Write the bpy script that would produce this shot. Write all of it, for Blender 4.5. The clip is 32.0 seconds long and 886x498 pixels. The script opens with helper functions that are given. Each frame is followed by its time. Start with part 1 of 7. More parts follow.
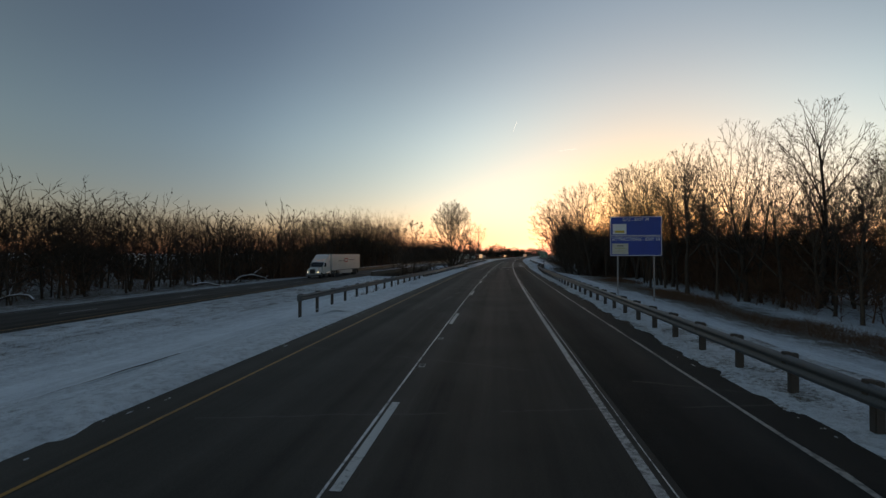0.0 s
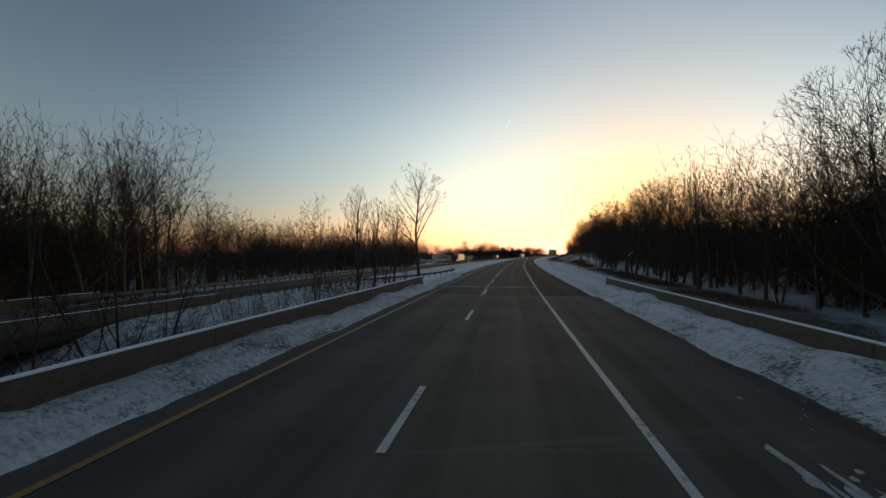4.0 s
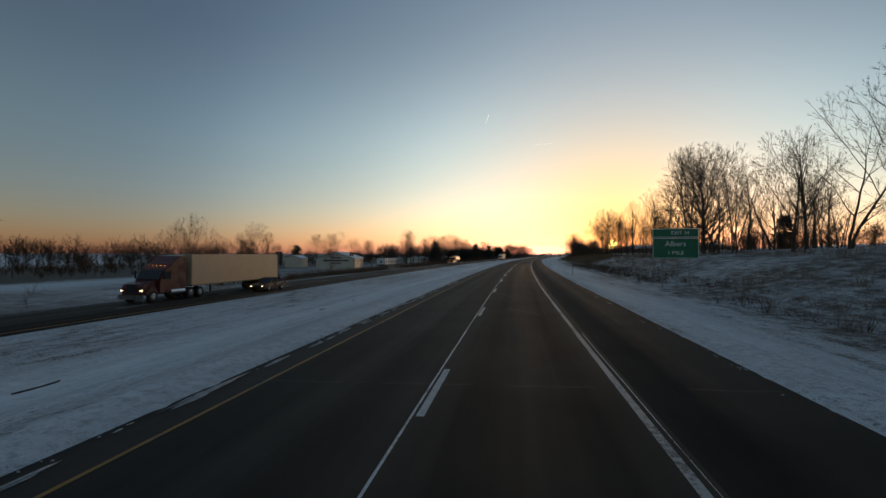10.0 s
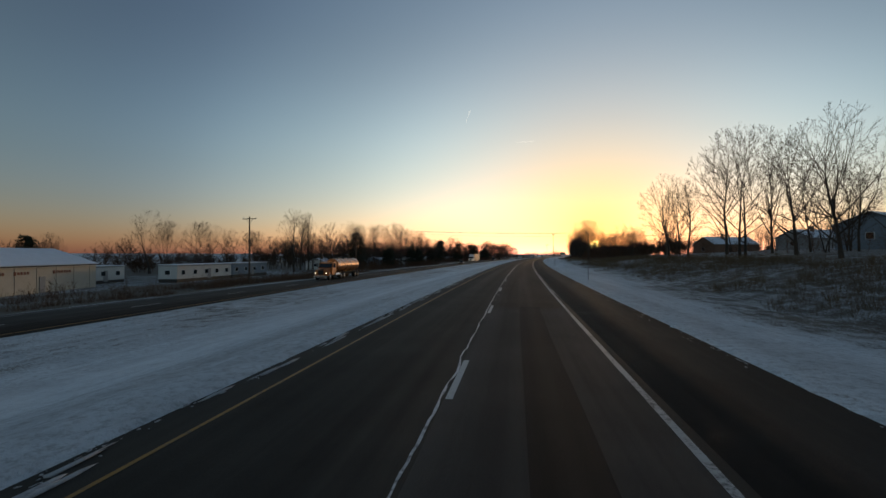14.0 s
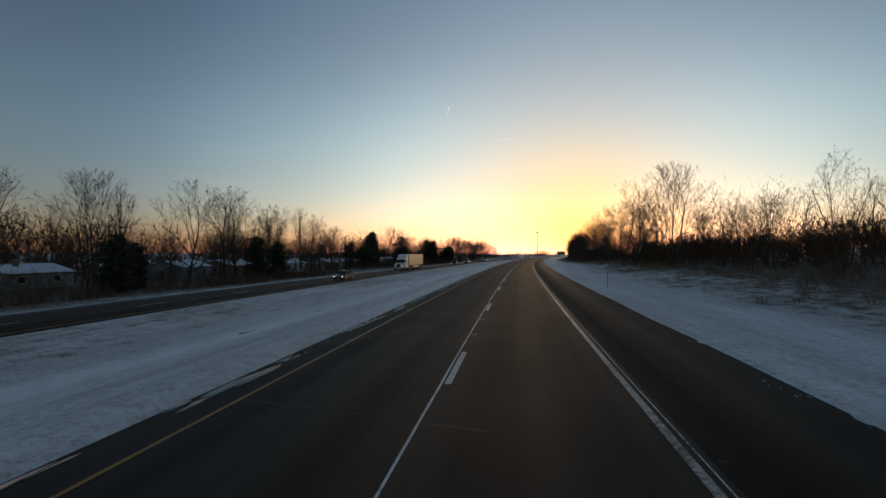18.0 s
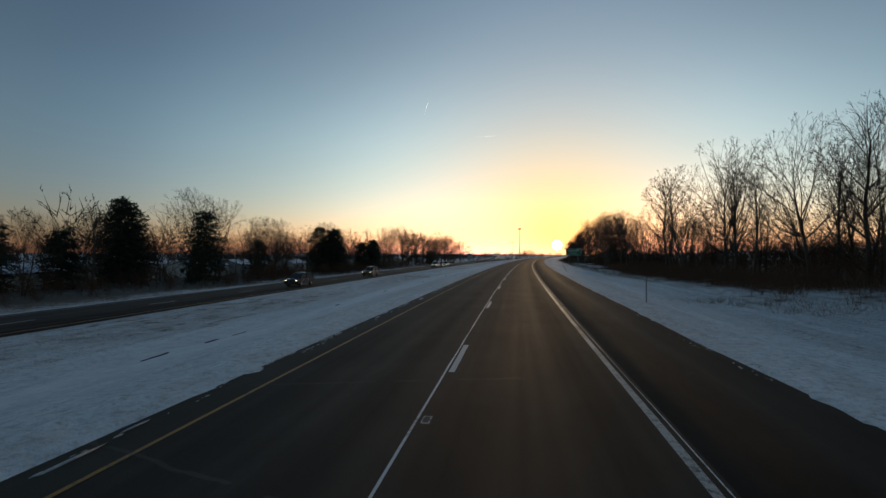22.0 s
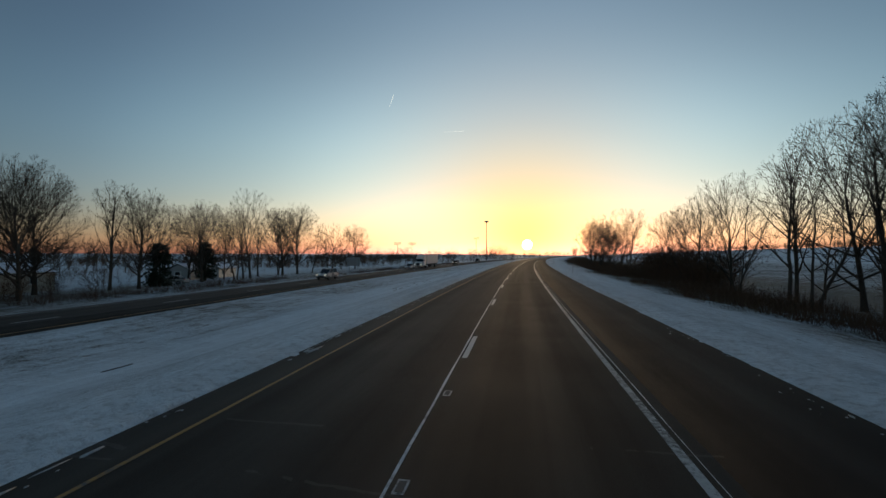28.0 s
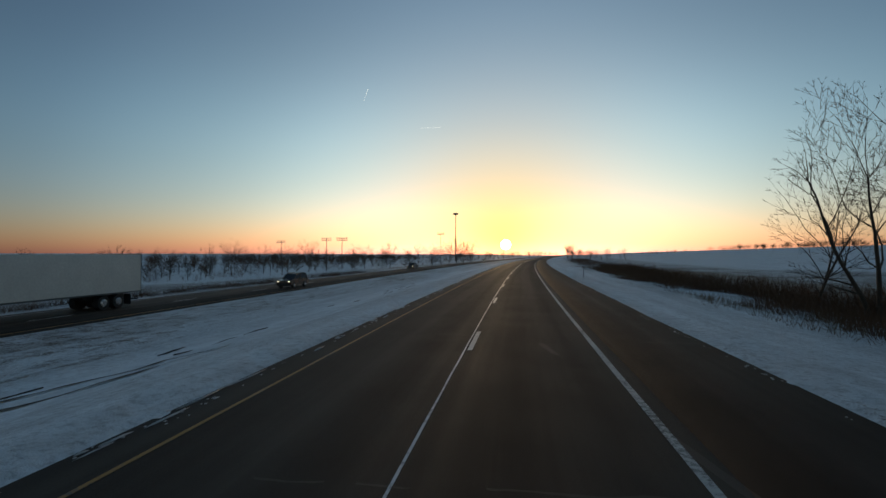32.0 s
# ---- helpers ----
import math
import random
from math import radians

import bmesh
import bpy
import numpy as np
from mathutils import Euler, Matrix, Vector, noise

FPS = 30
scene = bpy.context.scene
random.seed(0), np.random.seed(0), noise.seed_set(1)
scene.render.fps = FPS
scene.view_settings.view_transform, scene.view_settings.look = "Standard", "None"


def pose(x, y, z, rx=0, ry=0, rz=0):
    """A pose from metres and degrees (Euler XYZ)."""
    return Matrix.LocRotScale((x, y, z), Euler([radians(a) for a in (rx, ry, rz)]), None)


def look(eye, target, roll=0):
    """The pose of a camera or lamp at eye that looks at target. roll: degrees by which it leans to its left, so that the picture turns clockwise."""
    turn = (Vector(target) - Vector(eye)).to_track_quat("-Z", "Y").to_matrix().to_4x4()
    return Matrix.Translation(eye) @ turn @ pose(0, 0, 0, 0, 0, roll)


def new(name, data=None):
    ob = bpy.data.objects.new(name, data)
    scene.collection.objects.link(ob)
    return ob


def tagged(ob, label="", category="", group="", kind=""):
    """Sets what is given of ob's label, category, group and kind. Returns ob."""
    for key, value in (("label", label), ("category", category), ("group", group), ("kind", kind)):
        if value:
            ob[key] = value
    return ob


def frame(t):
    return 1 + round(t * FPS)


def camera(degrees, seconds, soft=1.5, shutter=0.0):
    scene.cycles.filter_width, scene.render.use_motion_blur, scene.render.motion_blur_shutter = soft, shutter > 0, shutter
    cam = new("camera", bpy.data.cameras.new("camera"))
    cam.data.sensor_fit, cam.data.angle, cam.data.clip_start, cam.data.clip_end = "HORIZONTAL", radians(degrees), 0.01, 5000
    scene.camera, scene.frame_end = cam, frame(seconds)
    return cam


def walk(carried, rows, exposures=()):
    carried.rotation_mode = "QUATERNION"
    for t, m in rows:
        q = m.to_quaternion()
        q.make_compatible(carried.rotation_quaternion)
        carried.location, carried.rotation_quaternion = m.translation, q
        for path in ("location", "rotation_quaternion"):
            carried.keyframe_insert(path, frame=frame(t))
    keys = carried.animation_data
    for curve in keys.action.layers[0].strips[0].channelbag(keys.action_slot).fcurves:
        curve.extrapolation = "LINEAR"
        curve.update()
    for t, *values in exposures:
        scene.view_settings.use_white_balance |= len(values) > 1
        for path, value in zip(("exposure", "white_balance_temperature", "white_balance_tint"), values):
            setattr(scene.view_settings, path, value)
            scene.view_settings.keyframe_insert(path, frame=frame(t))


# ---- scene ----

# ---- the line of the road: s metres along it, lat metres to its right ----
SPEED = 30.24


def turn_at(s):
    """Heading of the road in degrees to the right of its start."""
    t = s / SPEED
    if t < 0:
        return 0.50 * t
    if t <= 40:
        return 0.50 * t + 0.00225 * t * t
    return 23.6 + 0.35 * (1 - math.exp(-(t - 40) / 6.0)) * 6.0 * 0.9


S0, S1 = -400, 5200
_line = [(0.0, 0.0)]
for _s in range(0, S1):
    _h = radians(turn_at(_s + 0.5))
    _line.append((_line[-1][0] + math.sin(_h), _line[-1][1] + math.cos(_h)))
_back = [(0.0, 0.0)]
for _s in range(0, -S0):
    _h = radians(turn_at(-_s - 0.5))
    _back.append((_back[-1][0] - math.sin(_h), _back[-1][1] - math.cos(_h)))
LINE = _back[:0:-1] + _line


def R(s, lat=0.0, z=0.0):
    """World place of a point given along and across the road."""
    i = min(max(s - S0, 0), len(LINE) - 1.001)
    k = int(i)
    f = i - k
    x = LINE[k][0] * (1 - f) + LINE[k + 1][0] * f
    y = LINE[k][1] * (1 - f) + LINE[k + 1][1] * f
    h = radians(turn_at(s))
    return Vector((x + lat * math.cos(h), y - lat * math.sin(h), z))


def RM(s, lat=0.0, z=0.0, yaw=0.0):
    """Pose on the road: local y ahead along the road, local x to its right."""
    p = R(s, lat, z)
    return pose(p.x, p.y, p.z, 0, 0, -turn_at(s) + yaw)


# ---- camera ----
cam = camera(86.0, 32.0)
EYE = 2.52
# seconds, yaw to the left of the road, pitch up, roll, place across the lane
AIM = [(0, 6.5, 0.62, 0, 0.0), (1, 6.8, 0.62, 0, -0.25), (2, 7.1, 0.62, 0, -0.43), (3, 7.5, 0.62, 0, -0.33), (3.5, 7.6, 0.62, 0, -0.2),
       (6, 8.15, 0.62, 0, 0.2), (8, 8.43, 0.62, 0, -0.11), (9, 8.45, 0.62, 0, -0.14), (13, 8.5, 0.62, 0, -0.63), (17, 8.5, 0.62, 0, -0.43),
       (19, 8.55, 0.62, 0, -0.42), (21, 8.55, 0.62, 0, -0.47), (23, 8.57, 0.62, 0, -0.26), (28, 8.65, 0.62, 0, -0.47), (32, 8.66, 0.62, 0, -0.5)]


def aim(t):
    for a, b in zip(AIM, AIM[1:]):
        if t <= b[0]:
            f = (t - a[0]) / (b[0] - a[0])
            return [p + (q - p) * f for p, q in zip(a[1:], b[1:])]
    return AIM[-1][1:]


ROWS = []
for _i in range(65):
    _t = _i * 0.5
    _yaw, _pitch, _roll, _lat = aim(_t)
    _p = R(SPEED * _t, _lat, EYE)
    ROWS.append((_t, pose(_p.x, _p.y, _p.z, 90 + _pitch, _roll, -turn_at(SPEED * _t) + _yaw)))
walk(cam, ROWS, [(0, 1.47, 7550, 9), (3, 1.62, 7700, 9), (7, 1.43, 7400, 8), (12, 1.25, 6980, 5), (20, 1.26, 6850, 5), (23, 1.23, 6550, 0), (28, 1.19, 6400, -1), (32, 1.14, 6250, -2)])

# ---- world, sun, exposure ----
SUN_AZ = 16.8
world = bpy.data.worlds.new("world")
scene.world = world
world.use_nodes = True
_n = world.node_tree.nodes
_sky = _n.new("ShaderNodeTexSky")
_sky.sky_type, _sky.sun_disc = "NISHITA", False
_sky.sun_elevation, _sky.sun_rotation = radians(1.4), radians(SUN_AZ)
_sky.altitude, _sky.air_density, _sky.dust_density, _sky.ozone_density = 100, 1.25, 0.5, 2.6
_soft = _n.new("ShaderNodeHueSaturation")
_soft.inputs["Saturation"].default_value = 0.88
world.node_tree.links.new(_sky.outputs[0], _soft.inputs["Color"])
# thin haze: the sky brightens round the sun and pales towards the horizon
_l = world.node_tree.links


def _wmath(op, a, b=None):
    m = _n.new("ShaderNodeMath")
    m.operation = op
    _l.new(a, m.inputs[0])
    if b is not None:
        m.inputs[1].default_value = b
    return m.outputs[0]


def _haze(fac, top, stops):
    """A ramp over degrees from 0 to top: (degrees, stops of light, red, blue)."""
    r = _n.new("ShaderNodeValToRGB")
    r.color_ramp.interpolation = "B_SPLINE"
    els = r.color_ramp.elements
    while len(els) < len(stops):
        els.new(0.5)
    for e, (deg, up, red, blue) in zip(els, stops):
        k = 2 ** up
        e.position, e.color = deg / top, (k * red / 2.5, k / 2.5, k * blue / 2.5, 1)
    _l.new(_wmath("DIVIDE", fac, radians(top)), r.inputs[0])
    full = _n.new("ShaderNodeVectorMath")
    full.operation = "SCALE"
    full.inputs["Scale"].default_value = 2.5
    _l.new(r.outputs[0], full.inputs[0])
    return full.outputs[0]


_dir = _n.new("ShaderNodeTexCoord")
_dot = _n.new("ShaderNodeVectorMath")
_dot.operation = "DOT_PRODUCT"
_l.new(_dir.outputs["Generated"], _dot.inputs[0])
_dot.inputs[1].default_value = (math.sin(radians(SUN_AZ)) * math.cos(radians(1.4)), math.cos(radians(SUN_AZ)) * math.cos(radians(1.4)), math.sin(radians(1.4)))
_xyz = _n.new("ShaderNodeSeparateXYZ")
_l.new(_dir.outputs["Generated"], _xyz.inputs[0])
_round_sun = _haze(_wmath("ARCCOSINE", _dot.outputs["Value"]), 120, ((0, -0.5, 1.06, 0.5), (5, -0.2, 0.98, 0.72), (12, 0.3, 0.965, 0.97), (18, 0.5, 0.965, 0.98), (24, 0.48, 0.975, 1), (30, 0.25, 0.99, 1.02),
                                                              (36, 0.05, 0.98, 1.05), (42, -0.13, 0.96, 1.1), (48, -0.45, 0.94, 1.16), (56, -0.65, 0.93, 1.18), (70, -0.4, 0.97, 1.08), (95, 0.15, 1, 1), (120, 0.2, 1, 1)))
_up_sky = _haze(_wmath("ARCSINE", _xyz.outputs[2]), 60, ((0, 0.15, 0.93, 1.95), (4, 0.1, 0.95, 1.45), (8, 0.06, 0.98, 1.15), (12, 0.12, 0.99, 1.03), (16, 0.05, 1.0, 0.98), (20, -0.08, 1.03, 0.96), (25, -0.2, 1.04, 0.95),
                                                         (40, -0.1, 1.03, 0.97), (60, 0.1, 1, 1)))
_col = _soft.outputs[0]
for _k in (_round_sun, _up_sky):
    _m = _n.new("ShaderNodeMix")
    _m.data_type, _m.blend_type = "RGBA", "MULTIPLY"
    _m.inputs[0].default_value = 1.0
    _l.new(_col, _m.inputs[6])
    _l.new(_k, _m.inputs[7])
    _col = _m.outputs[2]
_l.new(_col, _n["Background"].inputs[0])
_n["Background"].inputs[1].default_value = 0.15
sun = new("sun", bpy.data.lights.new("sun", "SUN"))
sun.data.energy, sun.data.angle, sun.data.color = 0.14, radians(1.5), (1.0, 0.62, 0.32)
sun.matrix_world = look((0, 0, 0), (-math.sin(radians(SUN_AZ)), -math.cos(radians(SUN_AZ)), -math.tan(radians(3.0))))
scene.view_settings.exposure = 1.3

# ---- materials ----


def material(name, rough=0.8, metal=0.0):
    m = bpy.data.materials.new(name)
    m.use_nodes = True
    b = m.node_tree.nodes["Principled BSDF"]
    b.inputs["Roughness"].default_value, b.inputs["Metallic"].default_value = rough, metal
    return m, m.node_tree, b


def node(tree, kind, **values):
    n = tree.nodes.new(kind)
    for k, v in values.items():
        n.inputs[k.replace("_", " ")].default_value = v
    return n


def coords(tree, source="Object", scale=(1, 1, 1)):
    c = tree.nodes.new("ShaderNodeTexCoord")
    m = tree.nodes.new("ShaderNodeMapping")
    m.inputs["Scale"].default_value = scale
    tree.links.new(c.outputs[source], m.inputs[0])
    return m.outputs[0]


def noise_tex(tree, vec, scale, detail=4.0, rough=0.55):
    n = node(tree, "ShaderNodeTexNoise", Scale=scale, Detail=detail, Roughness=rough)
    tree.links.new(vec, n.inputs["Vector"])
    return n.outputs["Fac"]


def ramp(tree, fac, stops):
    r = tree.nodes.new("ShaderNodeValToRGB")
    els = r.color_ramp.elements
    while len(els) < len(stops):
        els.new(0.5)
    for e, (p, c) in zip(els, stops):
        e.position, e.color = p, (*c, 1) if len(c) == 3 else c
    tree.links.new(fac, r.inputs[0])
    return r.outputs[0]


def grey(v):
    return (v, v, v)


def mixed(tree, fac, a, b, mode="MIX"):
    m = tree.nodes.new("ShaderNodeMix")
    m.data_type, m.blend_type = "RGBA", mode
    for sock, v in ((m.inputs[0], fac), (m.inputs[6], a), (m.inputs[7], b)):
        if isinstance(v, bpy.types.NodeSocket):
            tree.links.new(v, sock)
        else:
            sock.default_value = v if not isinstance(v, tuple) else (*v, 1)[:4]
    return m.outputs[2]


def mathn(tree, op, a, b=0.0):
    m = tree.nodes.new("ShaderNodeMath")
    m.operation = op
    for sock, v in ((m.inputs[0], a), (m.inputs[1], b)):
        if isinstance(v, bpy.types.NodeSocket):
            tree.links.new(v, sock)
        else:
            sock.default_value = v
    return m.outputs[0]


def bumped(tree, bsdf, height, strength=0.3, distance=0.02):
    b = node(tree, "ShaderNodeBump", Strength=strength, Distance=distance)
    tree.links.new(height, b.inputs["Height"])
    tree.links.new(b.outputs[0], bsdf.inputs["Normal"])


def plain(name, colour, rough=0.6, metal=0.0, vary=0.25, scale=3.0, bump=0.1):
    """A surface of one colour with stains and grain in it."""
    m, t, b = material(name, rough, metal)
    v = coords(t)
    big, fine = noise_tex(t, v, scale), noise_tex(t, v, scale * 14, 3)
    f = mathn(t, "MULTIPLY", big, fine)
    lo, hi = tuple(c * (1 - vary) for c in colour), tuple(min(1, c * (1 + vary)) for c in colour)
    t.links.new(ramp(t, f, [(0.12, lo), (0.42, hi)]), b.inputs["Base Color"])
    t.links.new(ramp(t, big, [(0.3, grey(max(0, rough - 0.1))), (0.7, grey(min(1, rough + 0.1)))]), b.inputs["Roughness"])
    bumped(t, b, fine, bump, 0.01)
    return m


def glowing(name, colour, strength):
    m, t, b = material(name, 0.5)
    b.inputs["Base Color"].default_value = (*colour, 1)
    b.inputs["Emission Color"].default_value, b.inputs["Emission Strength"].default_value = (*colour, 1), strength
    return m


def snow_material():
    m, t, b = material("snow", 0.75)
    uv = coords(t, "UV")
    sep = t.nodes.new("ShaderNodeSeparateXYZ")
    t.links.new(uv, sep.inputs[0])
    big, mid, fine = noise_tex(t, uv, 0.07, 4), noise_tex(t, uv, 0.9, 6, 0.65), noise_tex(t, uv, 9.0, 4, 0.75)
    streak = noise_tex(t, coords(t, "UV", (1.0, 0.22, 1)), 1.6, 6, 0.68)
    cover = t.nodes.new("ShaderNodeAttribute")
    cover.attribute_name = "cover"
    # bare grass where the snow is thin: the cover gives how thin it lies along and across the road
    thin = mathn(t, "ADD", mathn(t, "MULTIPLY", mid, 0.42), mathn(t, "MULTIPLY", fine, 0.58))
    thin = mathn(t, "ADD", thin, mathn(t, "MULTIPLY", mathn(t, "SUBTRACT", streak, 0.5), 0.35))
    thin = mathn(t, "ADD", thin, mathn(t, "MULTIPLY", mathn(t, "SUBTRACT", big, 0.5), 0.25))
    edge = mathn(t, "MULTIPLY", mathn(t, "SUBTRACT", mathn(t, "ADD", thin, cover.outputs["Fac"]), 0.645), 9.0)
    edge_node = t.nodes.new("ShaderNodeClamp")
    t.links.new(edge, edge_node.inputs[0])
    drift = mathn(t, "ADD", mathn(t, "MULTIPLY", mid, 0.45), mathn(t, "MULTIPLY", noise_tex(t, coords(t, "UV", (1.0, 0.06, 1)), 0.55, 4, 0.6), 0.55))
    white = ramp(t, drift, [(0.36, (0.45, 0.49, 0.515)), (0.62, (0.73, 0.80, 0.84))])
    grass = ramp(t, fine, [(0.3, (0.045, 0.038, 0.028)), (0.7, (0.13, 0.108, 0.078))])
    speck = ramp(t, noise_tex(t, uv, 4.2, 5, 0.8), [(0.36, grey(0.62)), (0.52, grey(1.0))])
    white = mixed(t, 1.0, white, speck, "MULTIPLY")
    lit_slope = t.nodes.new("ShaderNodeClamp")
    # below zero cover: light on the ditch painted in, streaked along the road
    t.links.new(mathn(t, "MULTIPLY", cover.outputs["Fac"], mathn(t, "MULTIPLY", mathn(t, "SUBTRACT", streak, 0.2), -9.0)), lit_slope.inputs[0])
    white = mixed(t, lit_slope.outputs[0], white, ramp(t, drift, [(0.36, (0.66, 0.71, 0.745)), (0.6, (0.80, 0.865, 0.905))]))
    t.links.new(mixed(t, edge_node.outputs[0], white, grass), b.inputs["Base Color"])
    h = mathn(t, "ADD", mathn(t, "MULTIPLY", mid, 0.6), mathn(t, "MULTIPLY", fine, 0.3))
    bumped(t, b, mathn(t, "ADD", h, mathn(t, "MULTIPLY", edge_node.outputs[0], 0.12)), 0.9, 0.28)
    b.inputs["Subsurface Weight"].default_value = 0.0
    return m


def asphalt_material(name, base, warm):
    m, t, b = material(name, 0.9)
    b.inputs["Specular IOR Level"].default_value = 0.16
    uv = coords(t, "UV")
    sep = t.nodes.new("ShaderNodeSeparateXYZ")
    t.links.new(uv, sep.inputs[0])
    lat = sep.outputs[0]
    # worn wheel paths, about 1.8 m apart in lanes of 3.66 m
    wave = mathn(t, "COSINE", mathn(t, "MULTIPLY", lat, 2 * math.pi / 1.84))
    long = noise_tex(t, coords(t, "UV", (1.6, 0.02, 1)), 1.0, 5, 0.6)
    big, fine = noise_tex(t, uv, 0.35, 5), noise_tex(t, uv, 45.0, 2, 0.8)
    stones = noise_tex(t, uv, 160.0, 1, 0.5)
    f = mathn(t, "ADD", mathn(t, "MULTIPLY", wave, 0.06), mathn(t, "MULTIPLY", long, 0.6))
    f = mathn(t, "ADD", f, mathn(t, "MULTIPLY", mathn(t, "SUBTRACT", big, 0.5), 0.35))
    f = mathn(t, "ADD", f, mathn(t, "MULTIPLY", mathn(t, "SUBTRACT", fine, 0.5), 0.5))
    col = ramp(t, f, [(0.12, tuple(base * 0.5 * w for w in warm)), (0.5, tuple(base * 1.3 * w for w in warm))])
    # salt dust in thin, broken cracks across the lanes
    cr = t.nodes.new("ShaderNodeTexVoronoi")
    cr.feature = "DISTANCE_TO_EDGE"
    cr.inputs["Scale"].default_value = 1.0
    warp = mathn(t, "MULTIPLY", noise_tex(t, uv, 1.3, 3), 0.6)
    comb = t.nodes.new("ShaderNodeCombineXYZ")
    t.links.new(mathn(t, "MULTIPLY", lat, 0.02), comb.inputs[0])
    t.links.new(mathn(t, "ADD", mathn(t, "MULTIPLY", sep.outputs[1], 0.085), mathn(t, "MULTIPLY", warp, 0.04)), comb.inputs[1])
    t.links.new(comb.outputs[0], cr.inputs["Vector"])
    crack = mathn(t, "MULTIPLY", mathn(t, "LESS_THAN", cr.outputs["Distance"], 0.0016), mathn(t, "GREATER_THAN", big, 0.5))
    t.links.new(mixed(t, mathn(t, "MULTIPLY", crack, 0.16), col, (0.2, 0.19, 0.18)), b.inputs["Base Color"])
    t.links.new(ramp(t, f, [(0.1, grey(0.88)), (0.6, grey(0.7))]), b.inputs["Roughness"])
    bumped(t, b, mathn(t, "ADD", stones, fine), 0.5, 0.012)
    return m


def paint_material(name, colour, wear):
    m, t, b = material(name, 0.6)
    uv = coords(t, "UV")
    f = mathn(t, "ADD", mathn(t, "MULTIPLY", noise_tex(t, uv, 9.0, 5, 0.75), 0.6), mathn(t, "MULTIPLY", noise_tex(t, uv, 0.4, 3), 0.4))
    t.links.new(ramp(t, f, [(wear - 0.06, (0.06, 0.058, 0.055)), (wear + 0.05, colour)]), b.inputs["Base Color"])
    bumped(t, b, noise_tex(t, uv, 60.0, 2), 0.3, 0.004)
    return m


def bark_material(name, lo, hi):
    m, t, b = material(name, 0.9)
    v = coords(t, "Object", (1, 1, 0.25))
    f = noise_tex(t, v, 6.0, 6, 0.7)
    info = t.nodes.new("ShaderNodeObjectInfo")
    shade = mathn(t, "ADD", f, mathn(t, "MULTIPLY", mathn(t, "SUBTRACT", info.outputs["Random"], 0.5), 0.25))
    t.links.new(ramp(t, shade, [(0.25, lo), (0.75, hi)]), b.inputs["Base Color"])
    bumped(t, b, f, 0.6, 0.03)
    return m


SNOW = snow_material()
ASPHALT = asphalt_material("asphalt", 0.034, (1.0, 0.90, 0.76))
PALE_ASPHALT = asphalt_material("pale_asphalt", 0.059, (1.0, 0.90, 0.76))
SHOULDER = asphalt_material("shoulder_asphalt", 0.0155, (1.0, 0.91, 0.78))
DECK = asphalt_material("bridge_concrete", 0.1, (1.0, 0.89, 0.73))
WHITE_PAINT = paint_material("white_road_paint", (0.46, 0.46, 0.44), 0.42)
WORN_PAINT = paint_material("worn_white_road_paint", (0.36, 0.36, 0.35), 0.47)
YELLOW_PAINT = paint_material("yellow_road_paint", (0.29, 0.14, 0.013), 0.44)
SALT = paint_material("salt_in_joint", (0.6, 0.59, 0.57), 0.44)
TAR = paint_material("tar_patch", (0.012, 0.012, 0.012), 0.3)
BARK = bark_material("bark", (0.03, 0.022, 0.017), (0.095, 0.072, 0.054))
TWIG = bark_material("twigs", (0.034, 0.025, 0.018), (0.10, 0.073, 0.052))
BRUSH = bark_material("dry_brush", (0.05, 0.027, 0.016), (0.19, 0.10, 0.055))
STRAW = bark_material("dry_grass", (0.09, 0.06, 0.032), (0.26, 0.18, 0.10))
NEEDLES = bark_material("needles", (0.012, 0.02, 0.012), (0.035, 0.05, 0.028))
STEEL = plain("galvanised_steel", (0.09, 0.10, 0.105), 0.6, 0.4, 0.3)
POST_WOOD = plain("weathered_post", (0.06, 0.052, 0.045), 0.85)
CONCRETE = plain("parapet_concrete", (0.085, 0.07, 0.05), 0.85, 0, 0.35, 0.8, 0.4)
WATER, _t, _b = material("river_water", 0.06)
_b.inputs["Base Color"].default_value = (0.012, 0.014, 0.013, 1)
bumped(_t, _b, noise_tex(_t, coords(_t), 1.6, 4), 0.15, 0.05)
BLACK_RUBBER = plain("tyre_rubber", (0.018, 0.018, 0.018), 0.85)
CHROME = plain("chrome", (0.6, 0.6, 0.6), 0.2, 1.0, 0.1)
GLASS_DARK, _t, _b = material("vehicle_glass", 0.08)
_b.inputs["Base Color"].default_value = (0.012, 0.014, 0.016, 1)
PANE, _t, _b = material("window_pane", 0.08)
_b.inputs["Base Color"].default_value = (0.02, 0.025, 0.03, 1)
LAMP_WARM = glowing("headlight_on", (1.0, 0.86, 0.62), 0.9)
LAMP_AMBER = glowing("marker_light_on", (1.0, 0.35, 0.06), 0.6)
ROOF_SNOW = plain("roof_snow", (0.74, 0.77, 0.82), 0.8, 0, 0.08, 0.7, 0.4)

# ---- mesh tools ----


